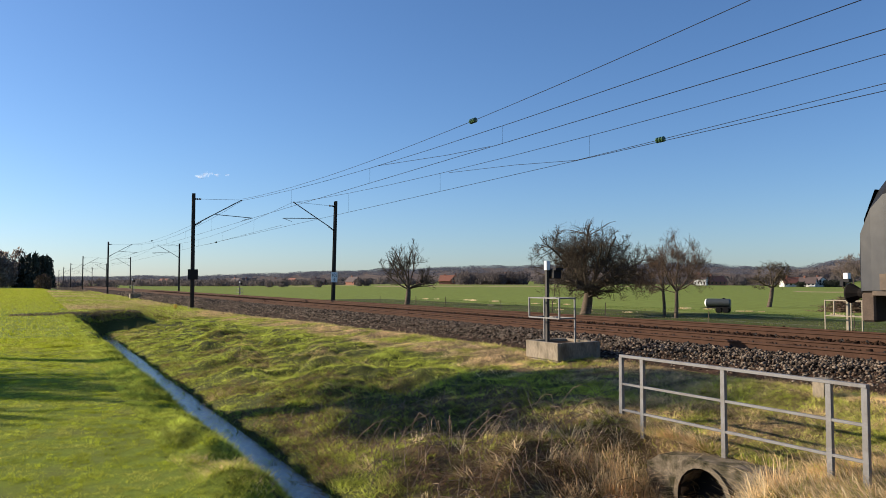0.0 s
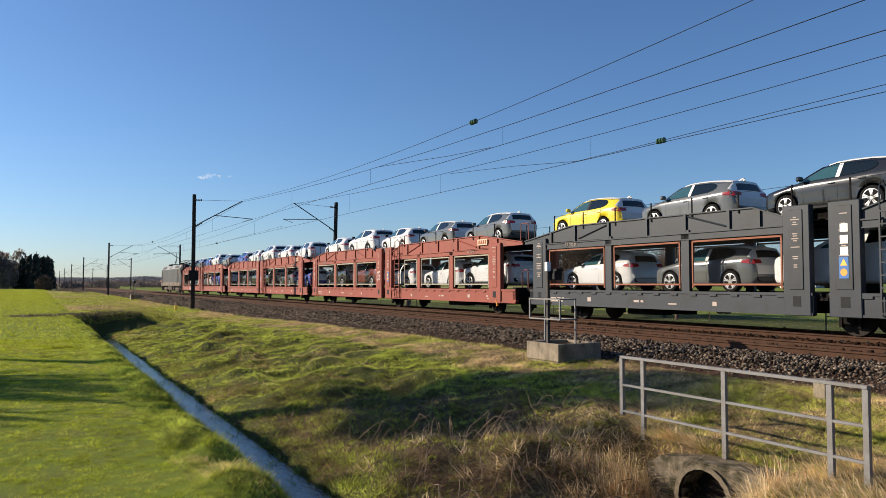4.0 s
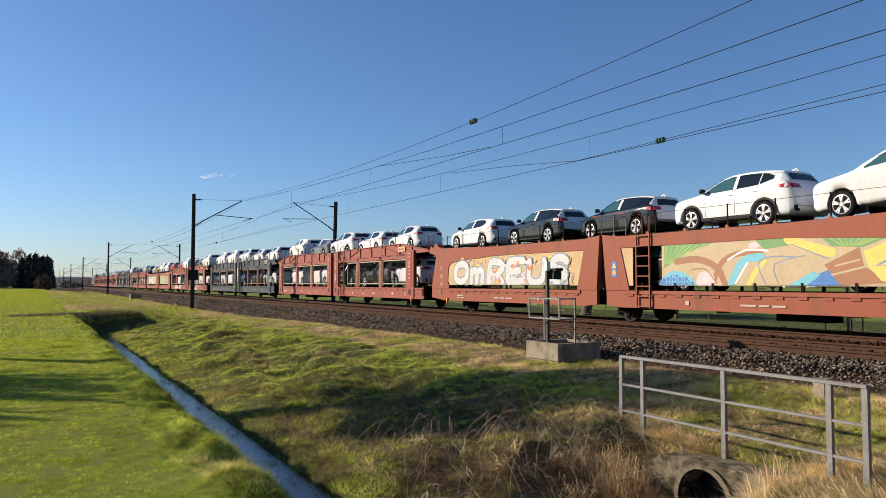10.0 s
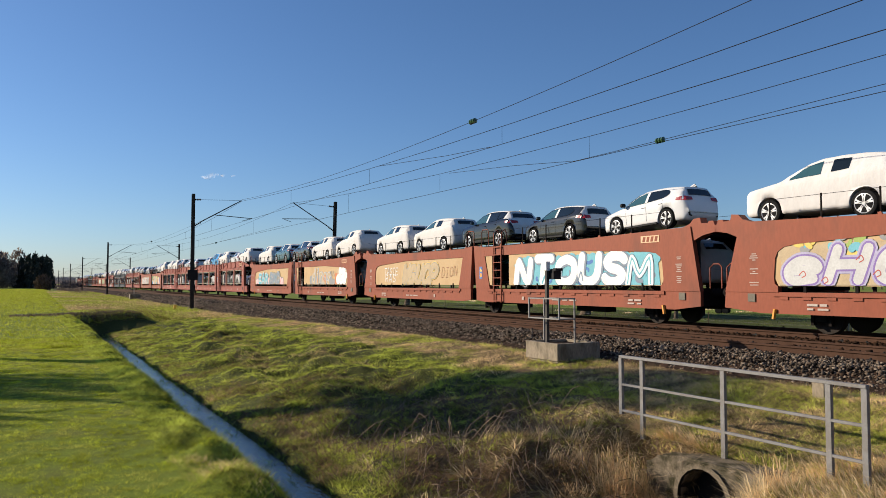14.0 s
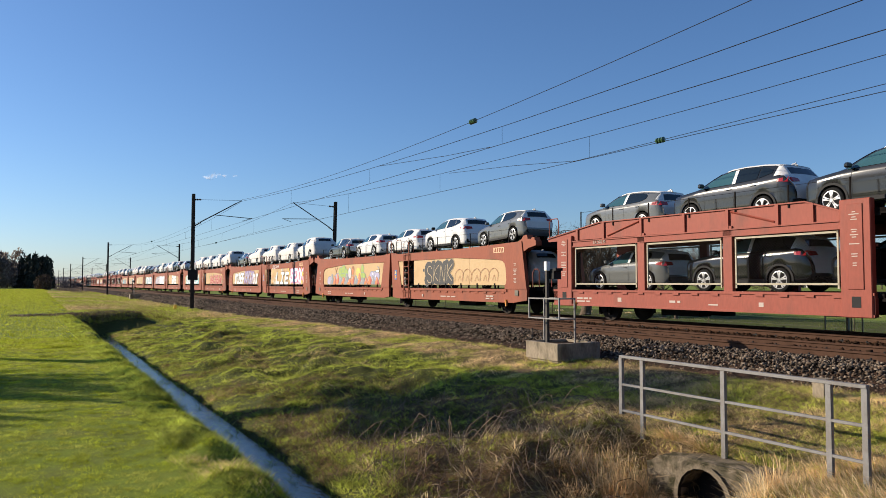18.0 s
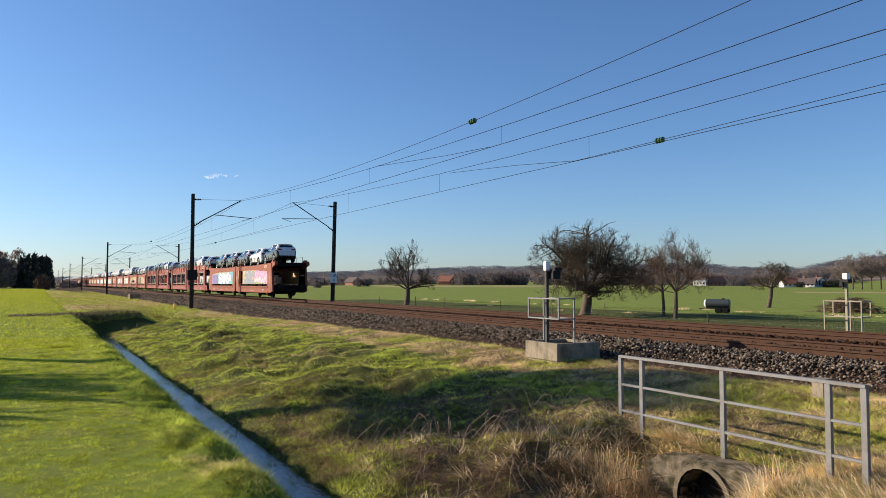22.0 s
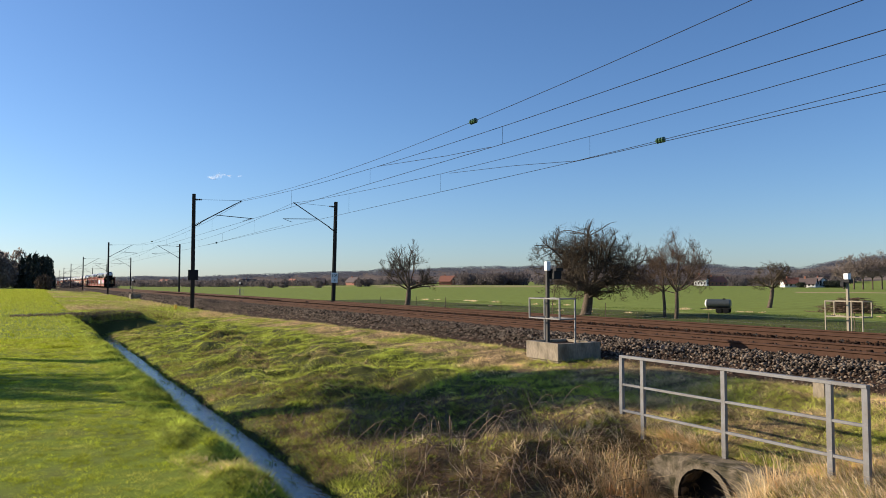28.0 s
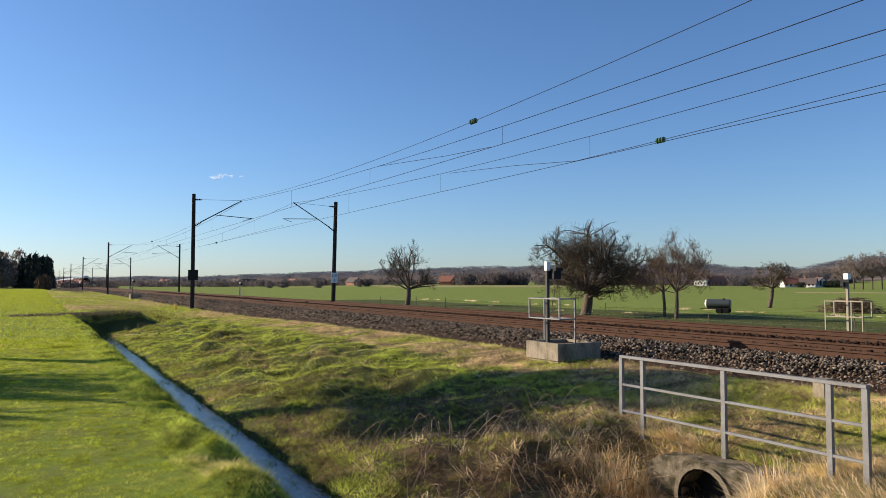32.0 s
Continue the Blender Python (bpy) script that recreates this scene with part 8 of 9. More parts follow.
    blades("mound_straw", "pale dead grass lying over the mound by the culvert", M_STRAW, x, y, RNG.uniform(.10, .32, len(x)), .007 + 0 * x, RNG.uniform(.7, 1.3, len(x)), None, 2, flow=np.full(len(x), 2.6))
    # long straw in clumps on the lower bank
    cx, cy = RNG.uniform(4.0, 7.9, 1300), RNG.uniform(6.9, 10.2, 1300)
    ok = RNG.random(1300) < step(9.0, 7.6, cy) * step(5.2, 6.7, cx) * (.15 + 1.1 * vnoise(cx, cy, .5)) + .02
    cx, cy = cx[ok], cy[ok]
    m = 40
    d = np.repeat(RNG.normal(3.6, 1.0, len(cx)), m)
    x, y = np.repeat(cx, m) + RNG.normal(0, .05, len(cx) * m), np.repeat(cy, m) + RNG.normal(0, .05, len(cx) * m)
    blades("straw_tufts", "long pale dead grass hanging over the ditch", M_STRAW, x, y, RNG.uniform(.16, .55, len(x)), .0062 + 0 * x, RNG.uniform(.9, 1.5, len(x)), None, 2, flow=d, slope=.3)
    x, y = RNG.uniform(3.9, 7.6, 1500), RNG.uniform(8.0, 14, 1500)
    blades("dead_stems", "brown dead stems and bramble twigs", M_BRAMBLE, x, y, RNG.uniform(.12, .42, len(x)), .008 + 0 * x, RNG.uniform(.5, 1.1, len(x)), None, 2)
    # arching bramble canes over the lower bank
    rg = np.random.default_rng(61)
    segs = []
    for _ in range(420):
        cx, cy = rg.uniform(4.0, 7.9), rg.uniform(7.3, 13.5)
        if rg.random() > step(13.5, 9.0, cy) * step(3.8, 5.2, cx) * (.25 + .9 * float(vnoise(cx, cy, 1.1))):
            continue
        a, reach, rise = rg.normal(3.5, 1.1), rg.uniform(.3, 1.0), rg.uniform(.08, .42)
        prev = None
        for i in range(6):
            t = i / 5
            x_, y_ = cx + math.cos(a) * reach * t + rg.normal(0, .015), cy + math.sin(a) * reach * t + rg.normal(0, .015)
            p = (x_, y_, float(height(x_, y_)) + .01 + rise * math.sin(math.pi * (.12 + .85 * t)))
            if prev:
                segs.append((*prev, *p, .0055, .0045))
            prev = p
    tagged(mesh_part("bramble_canes", limb_mesh("bramble_canes", segs, 4), M_BRAMBLE), "tangle of brown bramble canes over the lower bank", "bramble", kind="stuff")
    # reeds standing round the pipe's mouth
    x, y = RNG.uniform(7.38, 7.9, 2600), RNG.uniform(5.2, 8.1, 2600)
    keep = vnoise(x, y, .35) > .45
    x, y = x[keep], y[keep]
    blades("headwall_grass", "dry grass and moss growing over the culvert's edge", M_BANKGRASS, x, y, RNG.uniform(.08, .22, len(x)), .009 + 0 * x, RNG.uniform(.5, 1.2, len(x)), RNG.normal(.12, .2, len(x)), 2, flow=np.full(len(x), 3.14))
    x, y = RNG.uniform(6.6, 7.35, 1500), RNG.choice([5.55, 7.65], 1500) + RNG.normal(0, .14, 1500)
    blades("reeds", "pale dead reeds round the pipe mouth", M_STRAW, x, y, RNG.uniform(.2, .6, 1500), .008 + 0 * x, RNG.uniform(.4, 1.0, 1500), None, 2, slope=.15)


def far_verge():
    x, y = scatter(90000, 21.5, 51, 14, 95, 1.3)
    blades("verge_meadow", "green rough pasture beyond the tracks", M_VERGE, x, y, RNG.uniform(.03, .14, len(x)) * (.2 + 1.2 * vnoise(x, y, 1.5)), .024 + 0 * x, .7 + 0 * x, None, 1)
    # pale tussocks along the pasture's edge
    ty = RNG.uniform(24, 98, 26)
    tx = 50.5 + RNG.normal(0, .8, 26) - 10 * (RNG.random(26) < .15)
    ts = np.repeat(RNG.uniform(.3, .9, 26), 90)
    x, y = np.repeat(tx, 90) + RNG.normal(0, .30, 2340) * ts, np.repeat(ty, 90) + RNG.normal(0, .30, 2340) * ts
    blades("pasture_tussocks", "pale dry tussocks along the pasture's edge", M_STRAW, x, y, RNG.uniform(.12, .38, 2340) * ts, .035 + 0 * x, RNG.uniform(.6, 1.1, 2340), None, 2)
    x, y = RNG.uniform(-1.2, 5.4, 4000), RNG.normal(45.8, .6, 4000)
    blades("crossing_scrub", "brown scrub over the brook's farm crossing", M_BRAMBLE, x, y, RNG.uniform(.08, .28, 4000), .022 + 0 * x, .8 + 0 * x, None, 2)
    x, y = RNG.uniform(1.6, 6.4, 26000), RNG.uniform(43.8, 51, 26000)
    blades("crossing_grass", "dark rough grass on the crossing mound", M_BANKGRASS, x, y, RNG.uniform(.04, .15, 26000) * (.4 + vnoise(x, y, .8)), .022 + 0 * x, .9 + 0 * x, RNG.normal(.05, .18, 26000), 1)
    x, y = scatter(60000, 2.8, 9.0, 49, 150, 1.4)
    ok = RNG.random(len(x)) < 4 * np.clip(vnoise(x, y, 7) * .6 + vnoise(x, y, 1.6) * .4 - .40, 0, 1) * step(9.0, 7.0, x)
    x, y = x[ok], y[ok]
    blades("slope_weeds", "reddish-brown dead weeds on the bank beyond the crossing", M_LITTER, x, y, RNG.uniform(.08, .22, len(x)), .02 * (1 + y / 60), RNG.uniform(.7, 1.1, len(x)), None, 1)
    x, y = RNG.normal(8.3, 1.3, 9000), RNG.uniform(46, 300, 9000)
    blades("reed_belt", "reddish-brown dry weeds along the ditch", M_BRAMBLE, x, y, RNG.uniform(.06, .22, 9000) * (1 + 3.5 * step(110, 240, y)), .05 + .05 * step(60, 200, y), .7 + 0 * x)
    x, y = scatter(60000, 2.0, 10.8, 47, 190, 1.5)
    blades("far_bank_grass", "green and brown grass on the bank beyond the crossing", M_BANKGRASS, x, y, RNG.uniform(.05, .16, len(x)) * (1 + y / 90), .035 * (1 + y / 60), .8 + 0 * x, .05 + .9 * (vnoise(x, y, 9) - .5) + RNG.normal(0, .12, len(x)), 1)


lawns()
brook_edges()
bank()
far_verge()

# ---------------------------------------------------------------- trees
M_BARK = material("bark", (0.098, 0.076, 0.055), 0.95, spec=0.08, vary=0.35, scale=6, bump=0.02, second=(0.13, 0.10, 0.07), amount=0.4)
M_TWIG = material("twigs", (0.085, 0.067, 0.046), 0.95, spec=0.05, vary=0.3, scale=4, island=0.3)
M_TWIGRED = material("reddish_twigs", (0.13, 0.090, 0.062), 0.95, spec=0.05, vary=0.3, scale=4, island=0.3)
M_ROWTWIG = material("brown_twigs", (0.20, 0.16, 0.135), 0.95, spec=0.02, vary=0.3, scale=1, island=0.3)
M_WOOD = material("winter_wood", (0.125, 0.108, 0.104), 1.0, leaf=0.5, vary=0.35, scale=0.05, fine=0.6, island=0.12, spec=0.0)
M_FIR = material("fir_needles", (0.040, 0.044, 0.028), 0.95, vary=0.4, scale=0.5, island=0.4)


def bare_tree(name, at, tall, spread, low, trunk_h, trunk_r, seed, lean, label, boughs=8, kids=5, levels=4, mat=None, base=(0, 0), th=None, fine=.010, wander=.34, droop=.10, flat=.35, shoots=.5, dense=1.5):
    """A leafless tree: gnarled boughs fork again and again, their ends hang or shoot upwards."""
    if th is None:
        th = empty(name, pose(*at), label, "tree", "bare trees in the meadow")
    rg = np.random.default_rng(seed)
    foot = np.array([base[0], base[1], -.15])
    top = np.array([base[0] + lean * trunk_h, base[1], trunk_h])
    segs = []

    def limb(p, d, length, r, lev):
        n = 6 if lev < 2 else 4 if lev == 2 else 3
        pts = [p]
        for i in range(n):
            f = (i + 1) / n
            d = d + rg.normal(0, wander * (.7 if lev == 0 else 1.0), 3) * (.55 if i else .25)
            d[2] += (.10 if lev == 0 else 0) * (1 - f) - droop * f * (1.6 if lev >= 1 else 1) + (shoots * .22 if lev >= levels - 1 else 0)
            d = d / np.linalg.norm(d)
            q = p + d * length / n
            # the crown keeps to its dome
            rr = math.hypot(q[0] - base[0] - lean * trunk_h * .6, q[1] - base[1])
            cap = tall - (tall - low) * flat * (rr / (.5 * spread)) ** 2 + rg.uniform(-.35, .25)
            if q[2] > cap or rr > .52 * spread * rg.uniform(.9, 1.08):
                return
            floor_ = low + .9 * max(0.0, 1 - rr / (.4 * spread))
            if q[2] < floor_:
                d[2] = abs(d[2]) * .6 + .1
                q[2] = max(q[2], floor_ - .25)
            r0, r1 = max(fine * .8, r * (1 - .62 * (f - 1 / n))), max(fine * .7, r * (1 - .62 * f))
            segs.append((*p, *q, r0, r1))
            p = q
            pts.append(p)
            if lev < levels and (i > 0 or lev > 0):
                m = kids if lev == 0 else max(1, kids - lev)
                for _ in range(rg.poisson(m * dense / (n - 1))):
                    a = rg.normal(0, 1, 3)
                    side = a - d * a.dot(d)
                    side /= np.linalg.norm(side) + 1e-6
                    nd = d * rg.uniform(.25, .75) + side * rg.uniform(.55, 1.0) + np.array([0, 0, .18 if lev < 2 else .05])
                    limb(p, nd / np.linalg.norm(nd), length * rg.uniform(.36, .62) * (1 - .25 * f), max(fine, r1 * rg.uniform(.45, .7)), lev + 1)

    for b in range(boughs):
        a = 2 * math.pi * (b + rg.uniform(-.3, .3)) / boughs
        el = math.radians((18, 48, 30, 66, 12, 55, 38, 75, 25)[b % 9] + rg.uniform(-8, 8))
        reach = math.hypot(.46 * spread * math.cos(el), (tall - trunk_h) * .95 * math.sin(el))
        d = np.array([math.cos(a) * math.cos(el), math.sin(a) * math.cos(el), math.sin(el)])
        start = top + (foot - top) * rg.uniform(0, .12)
        limb(start, d, reach, trunk_r * rg.uniform(.27, .44), 0)
    line = [foot, foot + (top - foot) * .12, (foot + top) / 2 + np.array([.04, 0, 0]), foot * .2 + top * .8, top + np.array([0, 0, .06])]
    bm = bmesh.new()
    tube(bm, line, [trunk_r * 1.6, trunk_r * 1.15, trunk_r, trunk_r * .95, trunk_r * .7], 10)
    for v in bm.verts:
        v.co += trunk_r * .16 * noise.noise_vector(v.co * 3.0)
    part("trunk", bm, M_BARK, th, smooth=True)
    thick = [g for g in segs if g[6] > .035]
    thin = [g for g in segs if g[6] <= .035]
    mesh_part("branching", limb_mesh("branching", thick, 6), mat if name == "field_tree" else M_BARK, th)
    mesh_part("crown", limb_mesh("crown", thin), mat or M_TWIG, th)
    return th


bare_tree("fruit_tree", (35.4, 72.6, -1.05), 7.6, 7.2, 1.4, 1.9, .27, 3, .12, "bare fruit tree with twiggy round crown in the field", 10, 5, 3, fine=.0115, droop=.02, flat=.55, shoots=1.6, dense=1.6)
bare_tree("fruit_tree", (35.5, 42.9, -1.05), 7.15, 10.5, 1.0, 1.75, .36, 5, .22, "old spreading bare fruit tree with dense twigs", 14, 6, 3, fine=.0088, wander=.40, droop=.10, flat=.45, shoots=.9, dense=1.85)
pair = bare_tree("fruit_tree", (36.8, 35.3, -1.05), 6.15, 5.8, 1.3, 1.9, .12, 8, .05, "bare fruit tree with two stems and reddish twigs", 11, 6, 3, mat=M_TWIGRED, fine=.0064, wander=.30, droop=.02, flat=.6, shoots=1.2, dense=1.55)
bare_tree("fruit_tree", (36.8, 35.3, -1.05), 5.5, 4.4, 1.5, 1.9, .10, 18, -.05, "", 8, 6, 3, mat=M_TWIGRED, base=(1.2, 2.2), th=pair, fine=.0064, wander=.30, droop=.02, flat=.6, shoots=1.2, dense=1.45)
bare_tree("fruit_tree", (61.6, 47.3, -1.05), 4.7, 5.2, 1.5, 2.0, .20, 11, .3, "small gnarled bare fruit tree with sparse branches", 8, 5, 3, fine=.010, wander=.5, dense=1.5)
# the bare trees on the garden side whose shade falls over the brook and the embankment
for x, y, t, sp, low, stem, n, kid, fine, dense, sd in ((-13.2, 30.5, 13.9, 5.2, .69, .5, 14, 6, .024, 1.9, 21),
                                                      (-10.5, 21.2, 6.9, 5.4, .42, .38, 9, 5, .028, 1.25, 22), (-13.0, 26.3, 9.0, 4.0, .68, .6, 11, 5, .022, 1.0, 23)):
    bare_tree("garden_tree", (x, y, -.5), t, sp, t * low, t * stem, .24, sd, .05, "tall bare garden tree standing on the lawn", n, kid, 3, fine=fine, droop=.0, shoots=1.0, dense=dense)



def place(bearing, dist):
    return dist * math.sin(radians(bearing)), dist * math.cos(radians(bearing))


def wood(name, label, spots, mat, n=46, conifer=False, squash=1.1, grain=1.0):
    """Far trees, each a loose cloud of small twiggy pieces round a stem; spots: x, y, height, width."""
    Vs, Ns = [], []
    for x, y, h, w in spots:
        z0 = float(height(x, y)) - .3
        k = 4 * n
        u = RNG.random(k)
        if conifer:
            zz = u ** 1.4
            rr = (1 - zz) * .5 * w * np.sqrt(RNG.random(k)) + .05
        else:
            zz = .12 + .88 * u
            rr = .5 * w * np.sqrt(np.clip(1 - ((zz - .55) / .5) ** 2, .03, 1)) * np.sqrt(RNG.random(k))
        a = RNG.uniform(0, 2 * np.pi, k)
        c = np.stack([x + rr * np.cos(a), y + rr * np.sin(a), z0 + zz * h], 1)
        s = grain * (w * .055 + .012 * h) * RNG.uniform(.5, 1.4, k)
        Vs.append(c[:, None, :] + RNG.normal(0, 1, (k, 3, 3)) * s[:, None, None] * np.array([.7, .7, squash]))
        out = np.stack([rr * np.cos(a) / (.5 * w), rr * np.sin(a) / (.5 * w), 1.3 * (zz - .3)], 1)
        Ns.append(np.repeat(1.1 * out, 3, axis=0))
    V = np.concatenate(Vs).reshape(-1, 3)
    F = np.arange(len(V)).reshape(-1, 3)
    me = mesh_from(name, V, F)
    # the pieces of a crown are lit as one rounded whole
    at = me.attributes.new("sward", "FLOAT_VECTOR", "POINT")
    at.data.foreach_set("vector", np.concatenate(Ns).astype(np.float32).ravel())
    return tagged(mesh_part(name, me, mat), label, "wood", kind="stuff")


def spots(n, b0, b1, d0, d1, h, w):
    out = []
    for i in range(n):
        x, y = place(RNG.uniform(b0, b1), RNG.uniform(d0, d1))
        k = RNG.uniform(.65, 1.15)
        out.append((x, y, h * k, w * k * RNG.uniform(.8, 1.2)))
    return out


M_NEARWOOD = material("bare_wood_twigs", (0.20, 0.168, 0.142), 1.0, leaf=0.5, vary=0.4, scale=0.2, fine=1.5, island=0.3, spec=0.0)
wood("bare_wood", "clump of bare brown trees beside the railway", spots(14, -3.2, -.9, 300, 330, 13, 6) + spots(16, -3.2, .4, 320, 350, 9, 6), M_NEARWOOD, 170)
wood("fir_clump", "dark green fir trees beside the railway", [(*place(b, d), h, w) for b, d, h, w in ((-.85, 325, 11, 8), (-.45, 322, 12.2, 8.5), (-.1, 318, 12.6, 8), (.15, 330, 11.5, 9), (.35, 325, 12, 8), (.62, 322, 12.3, 6.5), (.85, 325, 11.5, 5), (0, 335, 12, 9), (.5, 330, 9.5, 9), (-.6, 332, 10, 9))], M_FIR, 260, True)
wood("small_bush", "small rounded bare bush at the field edge", [(*place(.45, 240), 4.2, 4.6)], M_TWIGRED, 260)
wood("hedge", "low brown hedge along the railway", spots(30, 1.5, 5, 300, 420, 3.2, 5), M_WOOD, 40)
wood("valley_wood", "belt of bare woodland beyond the green fields", spots(360, 4.0, 28, 640, 950, 5, 10), M_WOOD, 36)
wood("village_wood", "bare trees round the village houses", spots(130, 6, 24.5, 520, 660, 4.5, 8), M_WOOD, 40)
wood("copse", "dark bare copse in the fields", spots(90, 30, 35.0, 440, 560, 7, 10), M_WOOD, 60)
wood("farm_wood", "bare trees behind the farmhouses", spots(230, 36, 58, 520, 750, 6, 10), M_WOOD, 40)
M_HILLWOOD = material("hillside_twigs", (0.15, 0.122, 0.112), 1.0, leaf=0.4, vary=0.2, scale=0.02, fine=0.3, island=0.15, spec=0.0)
wood("hill_wood", "bare woodland covering the hillside", spots(1100, 46, 66, 620, 1500, 7, 13), M_HILLWOOD, 34, False, .7, .75)
# distance haze is put into the blue-grey base colour
M_FARWOOD = material("far_wood_haze_grey", (0.15, 0.155, 0.18), 1.0, leaf=0.4, vary=0.2, scale=0.01, fine=0.1, island=0.08, spec=0.0)
wood("far_wood", "distant woods along the skyline, haze put into their grey", spots(1300, -1, 63, 1600, 2800, 9, 40), M_FARWOOD, 40, False, .3, .7)
for k, (b, d, h) in enumerate(((57.15, 342, 13.5), (57.76, 330, 14.5), (58.3, 333, 15.5), (58.85, 336, 15), (59.4, 338, 16), (60.1, 341, 16), (60.8, 344, 16))):
    fx, fy = place(b, d)
    bare_tree("field_tree", (fx, fy, float(height(fx, fy))), h, 9.5, h * .30, h * .30, .26, 40 + k, .02, "tall bare tree in a row on the pasture slope", 11, 5, 3, mat=M_ROWTWIG, fine=.036, droop=.0, flat=.55, shoots=1.0, dense=1.5)
wood("field_shrubs", "scattered brown shrubs in the fields", [(*place(b, d), 3.6, 5.0) for b, d in ((19.2, 330), (22.3, 345), (22.9, 345), (26.3, 350), (16.6, 380), (15.6, 390))], M_WOOD, 120)


# ---------------------------------------------------------------- houses, trailer, fence
M_WALLW = material("white_render", (0.72, 0.70, 0.66), 0.85, vary=0.1, scale=0.5)
M_BRICK = material("brick_wall", (0.28, 0.12, 0.075), 0.85, vary=0.2, scale=0.6)
M_ROOF = material("red_roof_tiles", (0.22, 0.085, 0.05), 0.8, vary=0.2, scale=0.8)
M_ROOFD = material("dark_roof_tiles", (0.085, 0.06, 0.055), 0.8, vary=0.2, scale=0.8)
M_WINDOW = material("window_glass", (0.03, 0.035, 0.04), 0.1)


def house(bearing, dist, turn, w, d, eave, ridge, wall_m, roof_m, label):
    x, y = place(bearing, dist)
    th = empty("house", pose(x, y, float(height(x, y)) - .1, 0, 0, turn), label, "house", "houses beyond the fields")
    bm = bmesh.new()
    extrude_y(bm, [(-w / 2, 0), (w / 2, 0), (w / 2, eave), (0, ridge - .15), (-w / 2, eave)], -d / 2, d / 2)
    bmesh.ops.recalc_face_normals(bm, faces=list(bm.faces))
    part("wall", bm, wall_m, th)
    bm = bmesh.new()
    e = .5
    s = (ridge - eave) / (w / 2)
    extrude_y(bm, [(-w / 2 - e, eave - e * s), (0, ridge), (w / 2 + e, eave - e * s), (w / 2 + e, eave - e * s + .25), (0, ridge + .25), (-w / 2 - e, eave - e * s + .25)], -d / 2 - .4, d / 2 + .4)
    bmesh.ops.recalc_face_normals(bm, faces=list(bm.faces))
    part("roof", bm, roof_m, th)
    bm = bmesh.new()
    box(bm, -.4, .4, d * .2 - .4, d * .2 + .4, ridge - .3, ridge + 1.1)
    part("chimney", bm, M_BRICK, th)
    for k in range(4 if dist < 515 else 1):
        for side in (-1, 1):
            bm = bmesh.new()
            yy = -d / 2 + d * (k + .5) / 4
            box(bm, side * w / 2 - .05, side * w / 2 + .05, yy - .5, yy + .5, 1.0, 2.3)
            part("window", bm, M_WINDOW, th)
    for k in (-1, 1):
        for zz in (1.0, eave + .2):
            bm = bmesh.new()
            box(bm, k * w * .2 - .5, k * w * .2 + .5, -d / 2 - .05, -d / 2 + .05, zz, zz + 1.3)
            part("window", bm, M_WINDOW, th)


house(29.15, 540, 40, 8, 11, 2.8, 6.6, M_BRICK, M_ROOF, "brick farmhouse with red tiled roof")
house(29.75, 538, -30, 7, 10, 3.2, 7.0, M_BRICK, M_ROOFD, "brick house with dark tiled roof")
house(33.9, 480, 70, 8, 12, 3.0, 7.0, M_BRICK, M_ROOFD, "dark-roofed barn at the copse")
house(48.0, 500, 20, 5, 8, 4.2, 7.0, M_WALLW, M_ROOFD, "small white house by the trees")
house(48.9, 505, 75, 8, 12, 2.6, 6.0, M_BRICK, M_ROOF, "low brick house with red roof")
house(53.9, 430, 60, 6, 9, 2.2, 5.0, M_WALLW, M_ROOF, "white farmhouse with red roof")
house(55.0, 430, 20, 5, 8, 2.2, 4.8, M_WALLW, M_ROOFD, "white gabled house with red roof")
house(55.7, 440, -35, 7, 10, 2.2, 5.2, M_WALLW, M_ROOFD, "house with dark roof behind hedges")
for b, dd, t, rm in ((8.2, 640, 30, M_ROOF), (9.6, 660, 70, M_ROOFD), (13.2, 560, 20, M_ROOFD), (14.1, 570, 80, M_ROOFD), (16.2, 590, 45, M_ROOFD), (17.3, 600, 10, M_ROOF), (19.2, 560, 60, M_ROOFD), (21.9, 520, 15, M_ROOFD), (26.6, 540, 40, M_ROOFD)):
    house(b, dd + 60, t, 8, 11, 2.6, 6.0, M_BRICK, rm, "village house among bare trees beyond the field")
wood("farm_hedge", "dark evergreen hedge by the farmhouses", [(*place(56.1 + .12 * k, 430), 3.6, 4) for k in range(9)] + [(*place(54.4 + .1 * k, 425), 2.8, 3) for k in range(4)], M_FIR, 120)


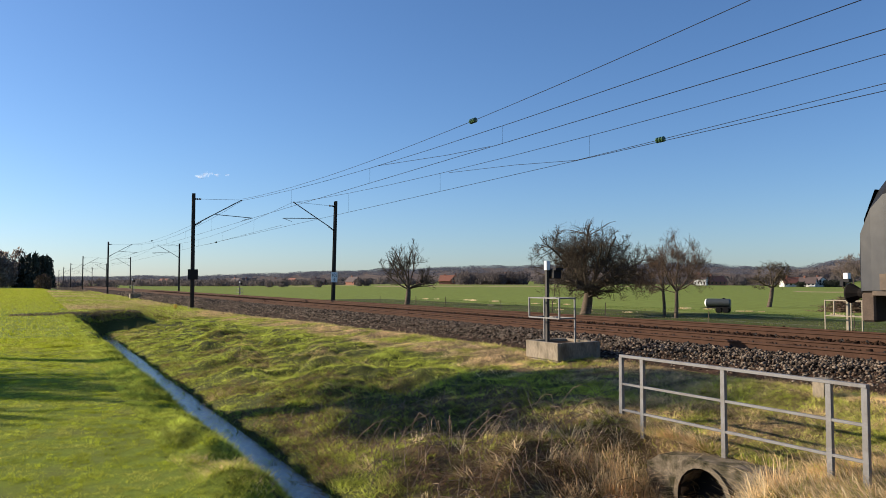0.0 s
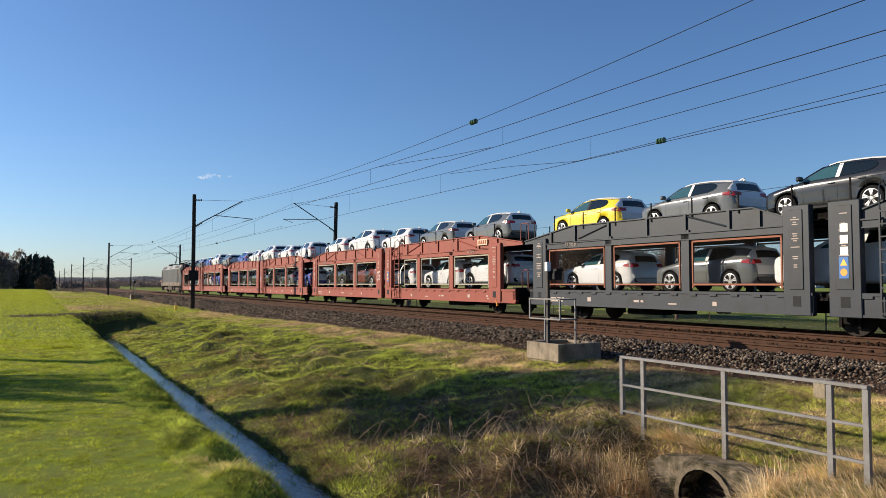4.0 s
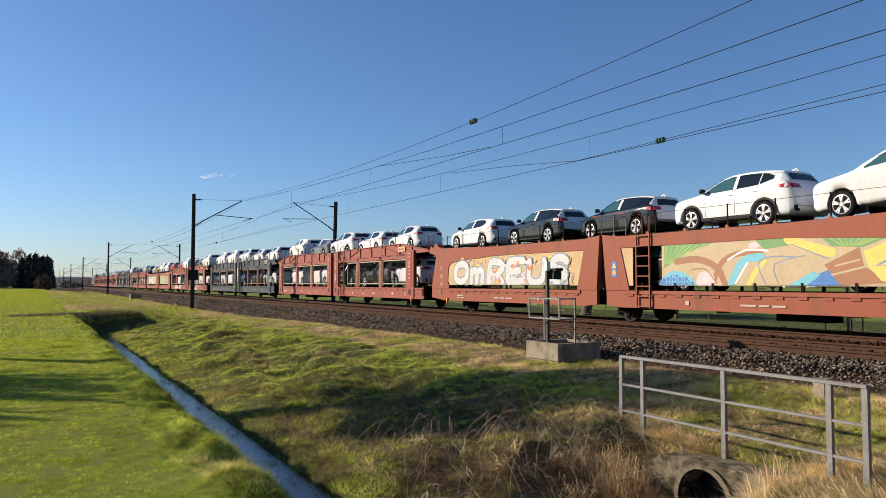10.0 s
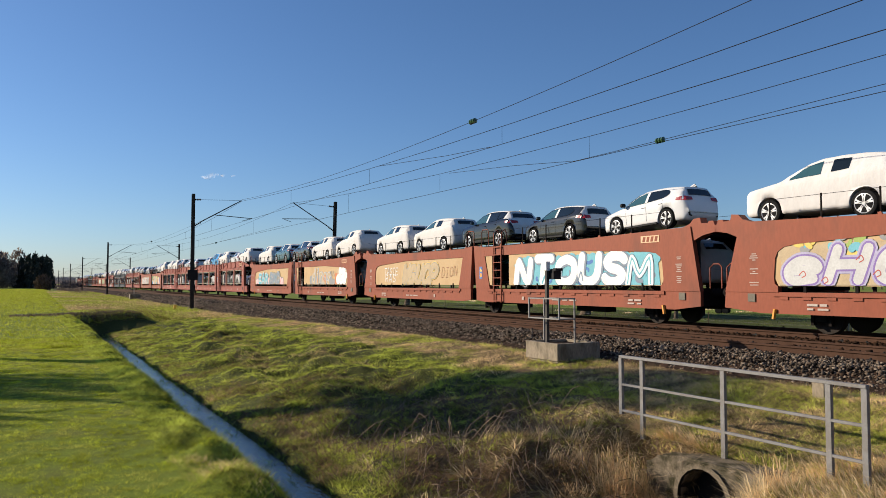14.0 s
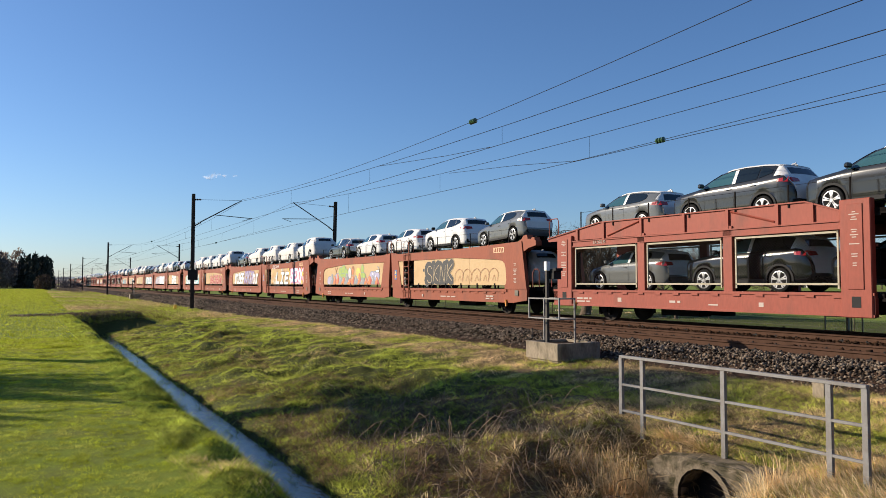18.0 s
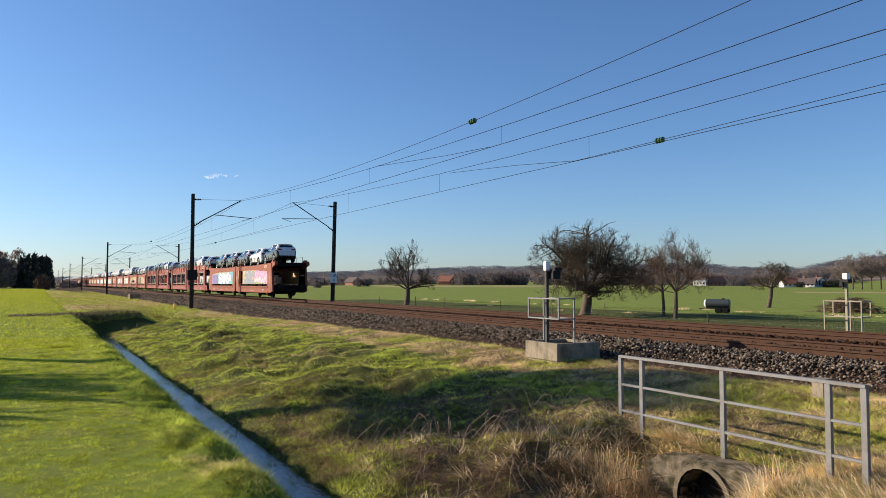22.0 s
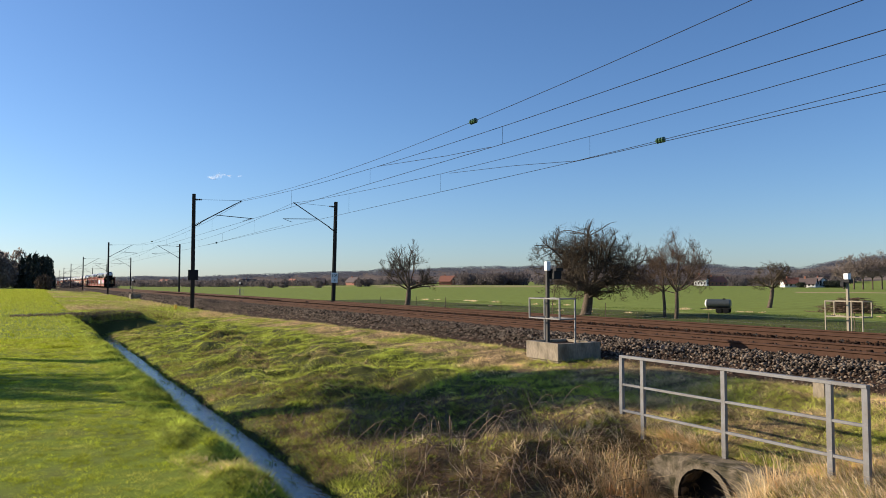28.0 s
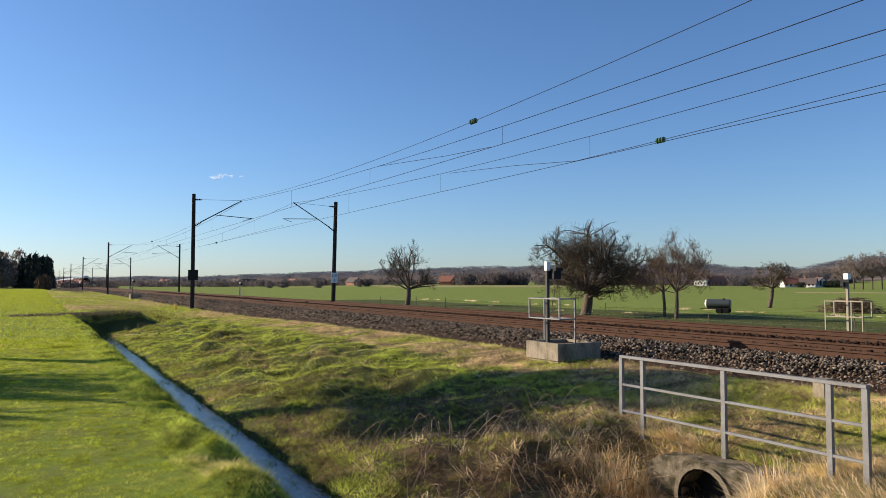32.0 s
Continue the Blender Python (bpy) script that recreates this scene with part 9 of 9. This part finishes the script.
def trailer():
    th = empty("water_trailer", pose(46.6, 40.3, -1.03, 0, 0, -62) @ Matrix.Scale(.80, 4), "dark cylindrical water tank trailer with white end in the meadow", "trailer")
    bm = bmesh.new()
    tube(bm, [(-1.12, 0, .95), (-1.05, 0, .95), (1.05, 0, .95), (1.12, 0, .95)], [.32, .42, .42, .32], 24)
    part("tank", bm, material("tank_steel", (0.06, 0.068, 0.07), .4, .3), th, smooth=False)
    bm = bmesh.new()
    tube(bm, [(-1.30, 0, .95), (-1.25, 0, .95), (-1.18, 0, .95), (-1.10, 0, .95)], [.14, .27, .37, .425], 24)
    part("end_cap", bm, M_WHITE, th, "white tank end")
    for x in (.1, .75):
        for y in (-.5, .5):
            bm = bmesh.new()
            tube(bm, [(x, y - .09, .28), (x, y + .09, .28)], .28, 16)
            part("wheel", bm, M_TYRE, th)
    bm = bmesh.new()
    box(bm, -1.0, 1.1, -.35, .35, .42, .55)
    tube(bm, [(-1.0, 0, .48), (-1.75, 0, .42)], .04, 6)
    box(bm, .4, .6, -.15, .15, 1.35, 1.45)
    part("chassis", bm, M_BLACK, th)


trailer()


def fence():
    th = empty("pasture_fence", None, "thin wooden pasture fence posts with wire", "fence")
    rnd = random.Random(4)
    prev = None
    for k in range(9):
        y = 13 + 7.5 * k + rnd.uniform(-1.6, 1.6)
        x = 31.5 + .013 * y + rnd.uniform(-.3, .3)
        z = float(height(x, y))
        bm = bmesh.new()
        lean = rnd.uniform(-.14, .14)
        tube(bm, [(x, y, z - .1), (x + lean, y + lean, z + rnd.uniform(.75, 1.15))], rnd.uniform(.02, .034), 6)
        part("post", bm, M_BARK, th)
        top = Vector((x + lean, y + lean, z + .7))
        if prev is not None:
            for dz in (0, -.35):
                bm = bmesh.new()
                tube(bm, [prev + Vector((0, 0, dz)), top + Vector((0, 0, dz))], .002, 3)
                part("wire", bm, M_GALV, th)
        prev = top


fence()


def brush_pile():
    th = empty("brush_pile", pose(56.8, 36.1, -1.05, 0, 0, 32.7), "heap of dark cut branches in the meadow", "brush pile")
    rg = np.random.default_rng(5)
    segs = []
    for _ in range(1500):
        p = rg.normal(0, 1, 3) * np.array([.6, .95, .0])
        p[2] = rg.uniform(.03, 1.15 * math.exp(-(p[1] / 1.9) ** 4 - (p[0] / 1.2) ** 2) + .08)
        d = rg.normal(0, 1, 3) * np.array([.22, .36, .10])
        segs.append((*p, *(p + d), .022, .010))
    mesh_part("brushwood", limb_mesh("brushwood", segs), M_TWIGRED, th)


brush_pile()


def marker(x, y, z, h, mat, label, r=.06):
    th = empty("marker_post", pose(x, y, z), label, "marker post")
    bm = bmesh.new()
    box(bm, -r, r, -r, r, -.15, h, bevel=.01)
    part("post", bm, mat, th)
    bm = bmesh.new()
    box(bm, -r * 1.05, r * 1.05, -r * 1.05, r * 1.05, h, h + .03)
    part("cap", bm, mat, th)


marker(10.35, 7.05, -.46, .30, M_CONC, "small weathered concrete marker stone in the grass", .10)
marker(9.75, 62.0, -.74, .32, M_YELLOW, "yellow cable marker post beside the mast", .10)


def cloud():
    """A small fair-weather cloud, far off."""
    th = empty("cloud", None, "small white wisp of cloud drifting in the sky", "cloud", kind="structure")
    m = bpy.data.materials.new("cloud_white")
    m.use_nodes = True
    n, l = m.node_tree.nodes, m.node_tree.links
    tl, tp, ms = n.new("ShaderNodeBsdfTranslucent"), n.new("ShaderNodeBsdfTransparent"), n.new("ShaderNodeMixShader")
    tl.inputs[0].default_value = (0.95, 0.95, 0.95, 1)
    l.new(tp.outputs[0], ms.inputs[1])
    l.new(tl.outputs[0], ms.inputs[2])
    l.new(ms.outputs[0], n["Material Output"].inputs[0])
    tc, no, rp = n.new("ShaderNodeTexCoord"), n.new("ShaderNodeTexNoise"), n.new("ShaderNodeMapRange")
    no.inputs["Scale"].default_value, no.inputs["Detail"].default_value = .05, 6
    rp.inputs["From Min"].default_value, rp.inputs["From Max"].default_value, rp.inputs["To Max"].default_value = .52, .85, .45
    l.new(tc.outputs["Object"], no.inputs["Vector"])
    l.new(no.outputs[0], rp.inputs["Value"])
    l.new(rp.outputs[0], ms.inputs[0])
    for dx, dz, w, h in ((0, 0, 17, 9), (10, 3, 14, 8), (42, 2, 14, 4), (54, 3, 12, 3), (-12, -3, 9, 5)):
        bm = bmesh.new()
        bmesh.ops.create_icosphere(bm, subdivisions=3, radius=1)
        for v in bm.verts:
            k = 1 + .35 * noise.noise(v.co * 1.7 + Vector((dx, dz, 0)))
            v.co = Vector((v.co.x * w * k + dx, v.co.y * w * .5 * k, v.co.z * h * k + dz))
        part("puff", bm, m, th, smooth=True)
    return th


puffs = cloud()


motions()
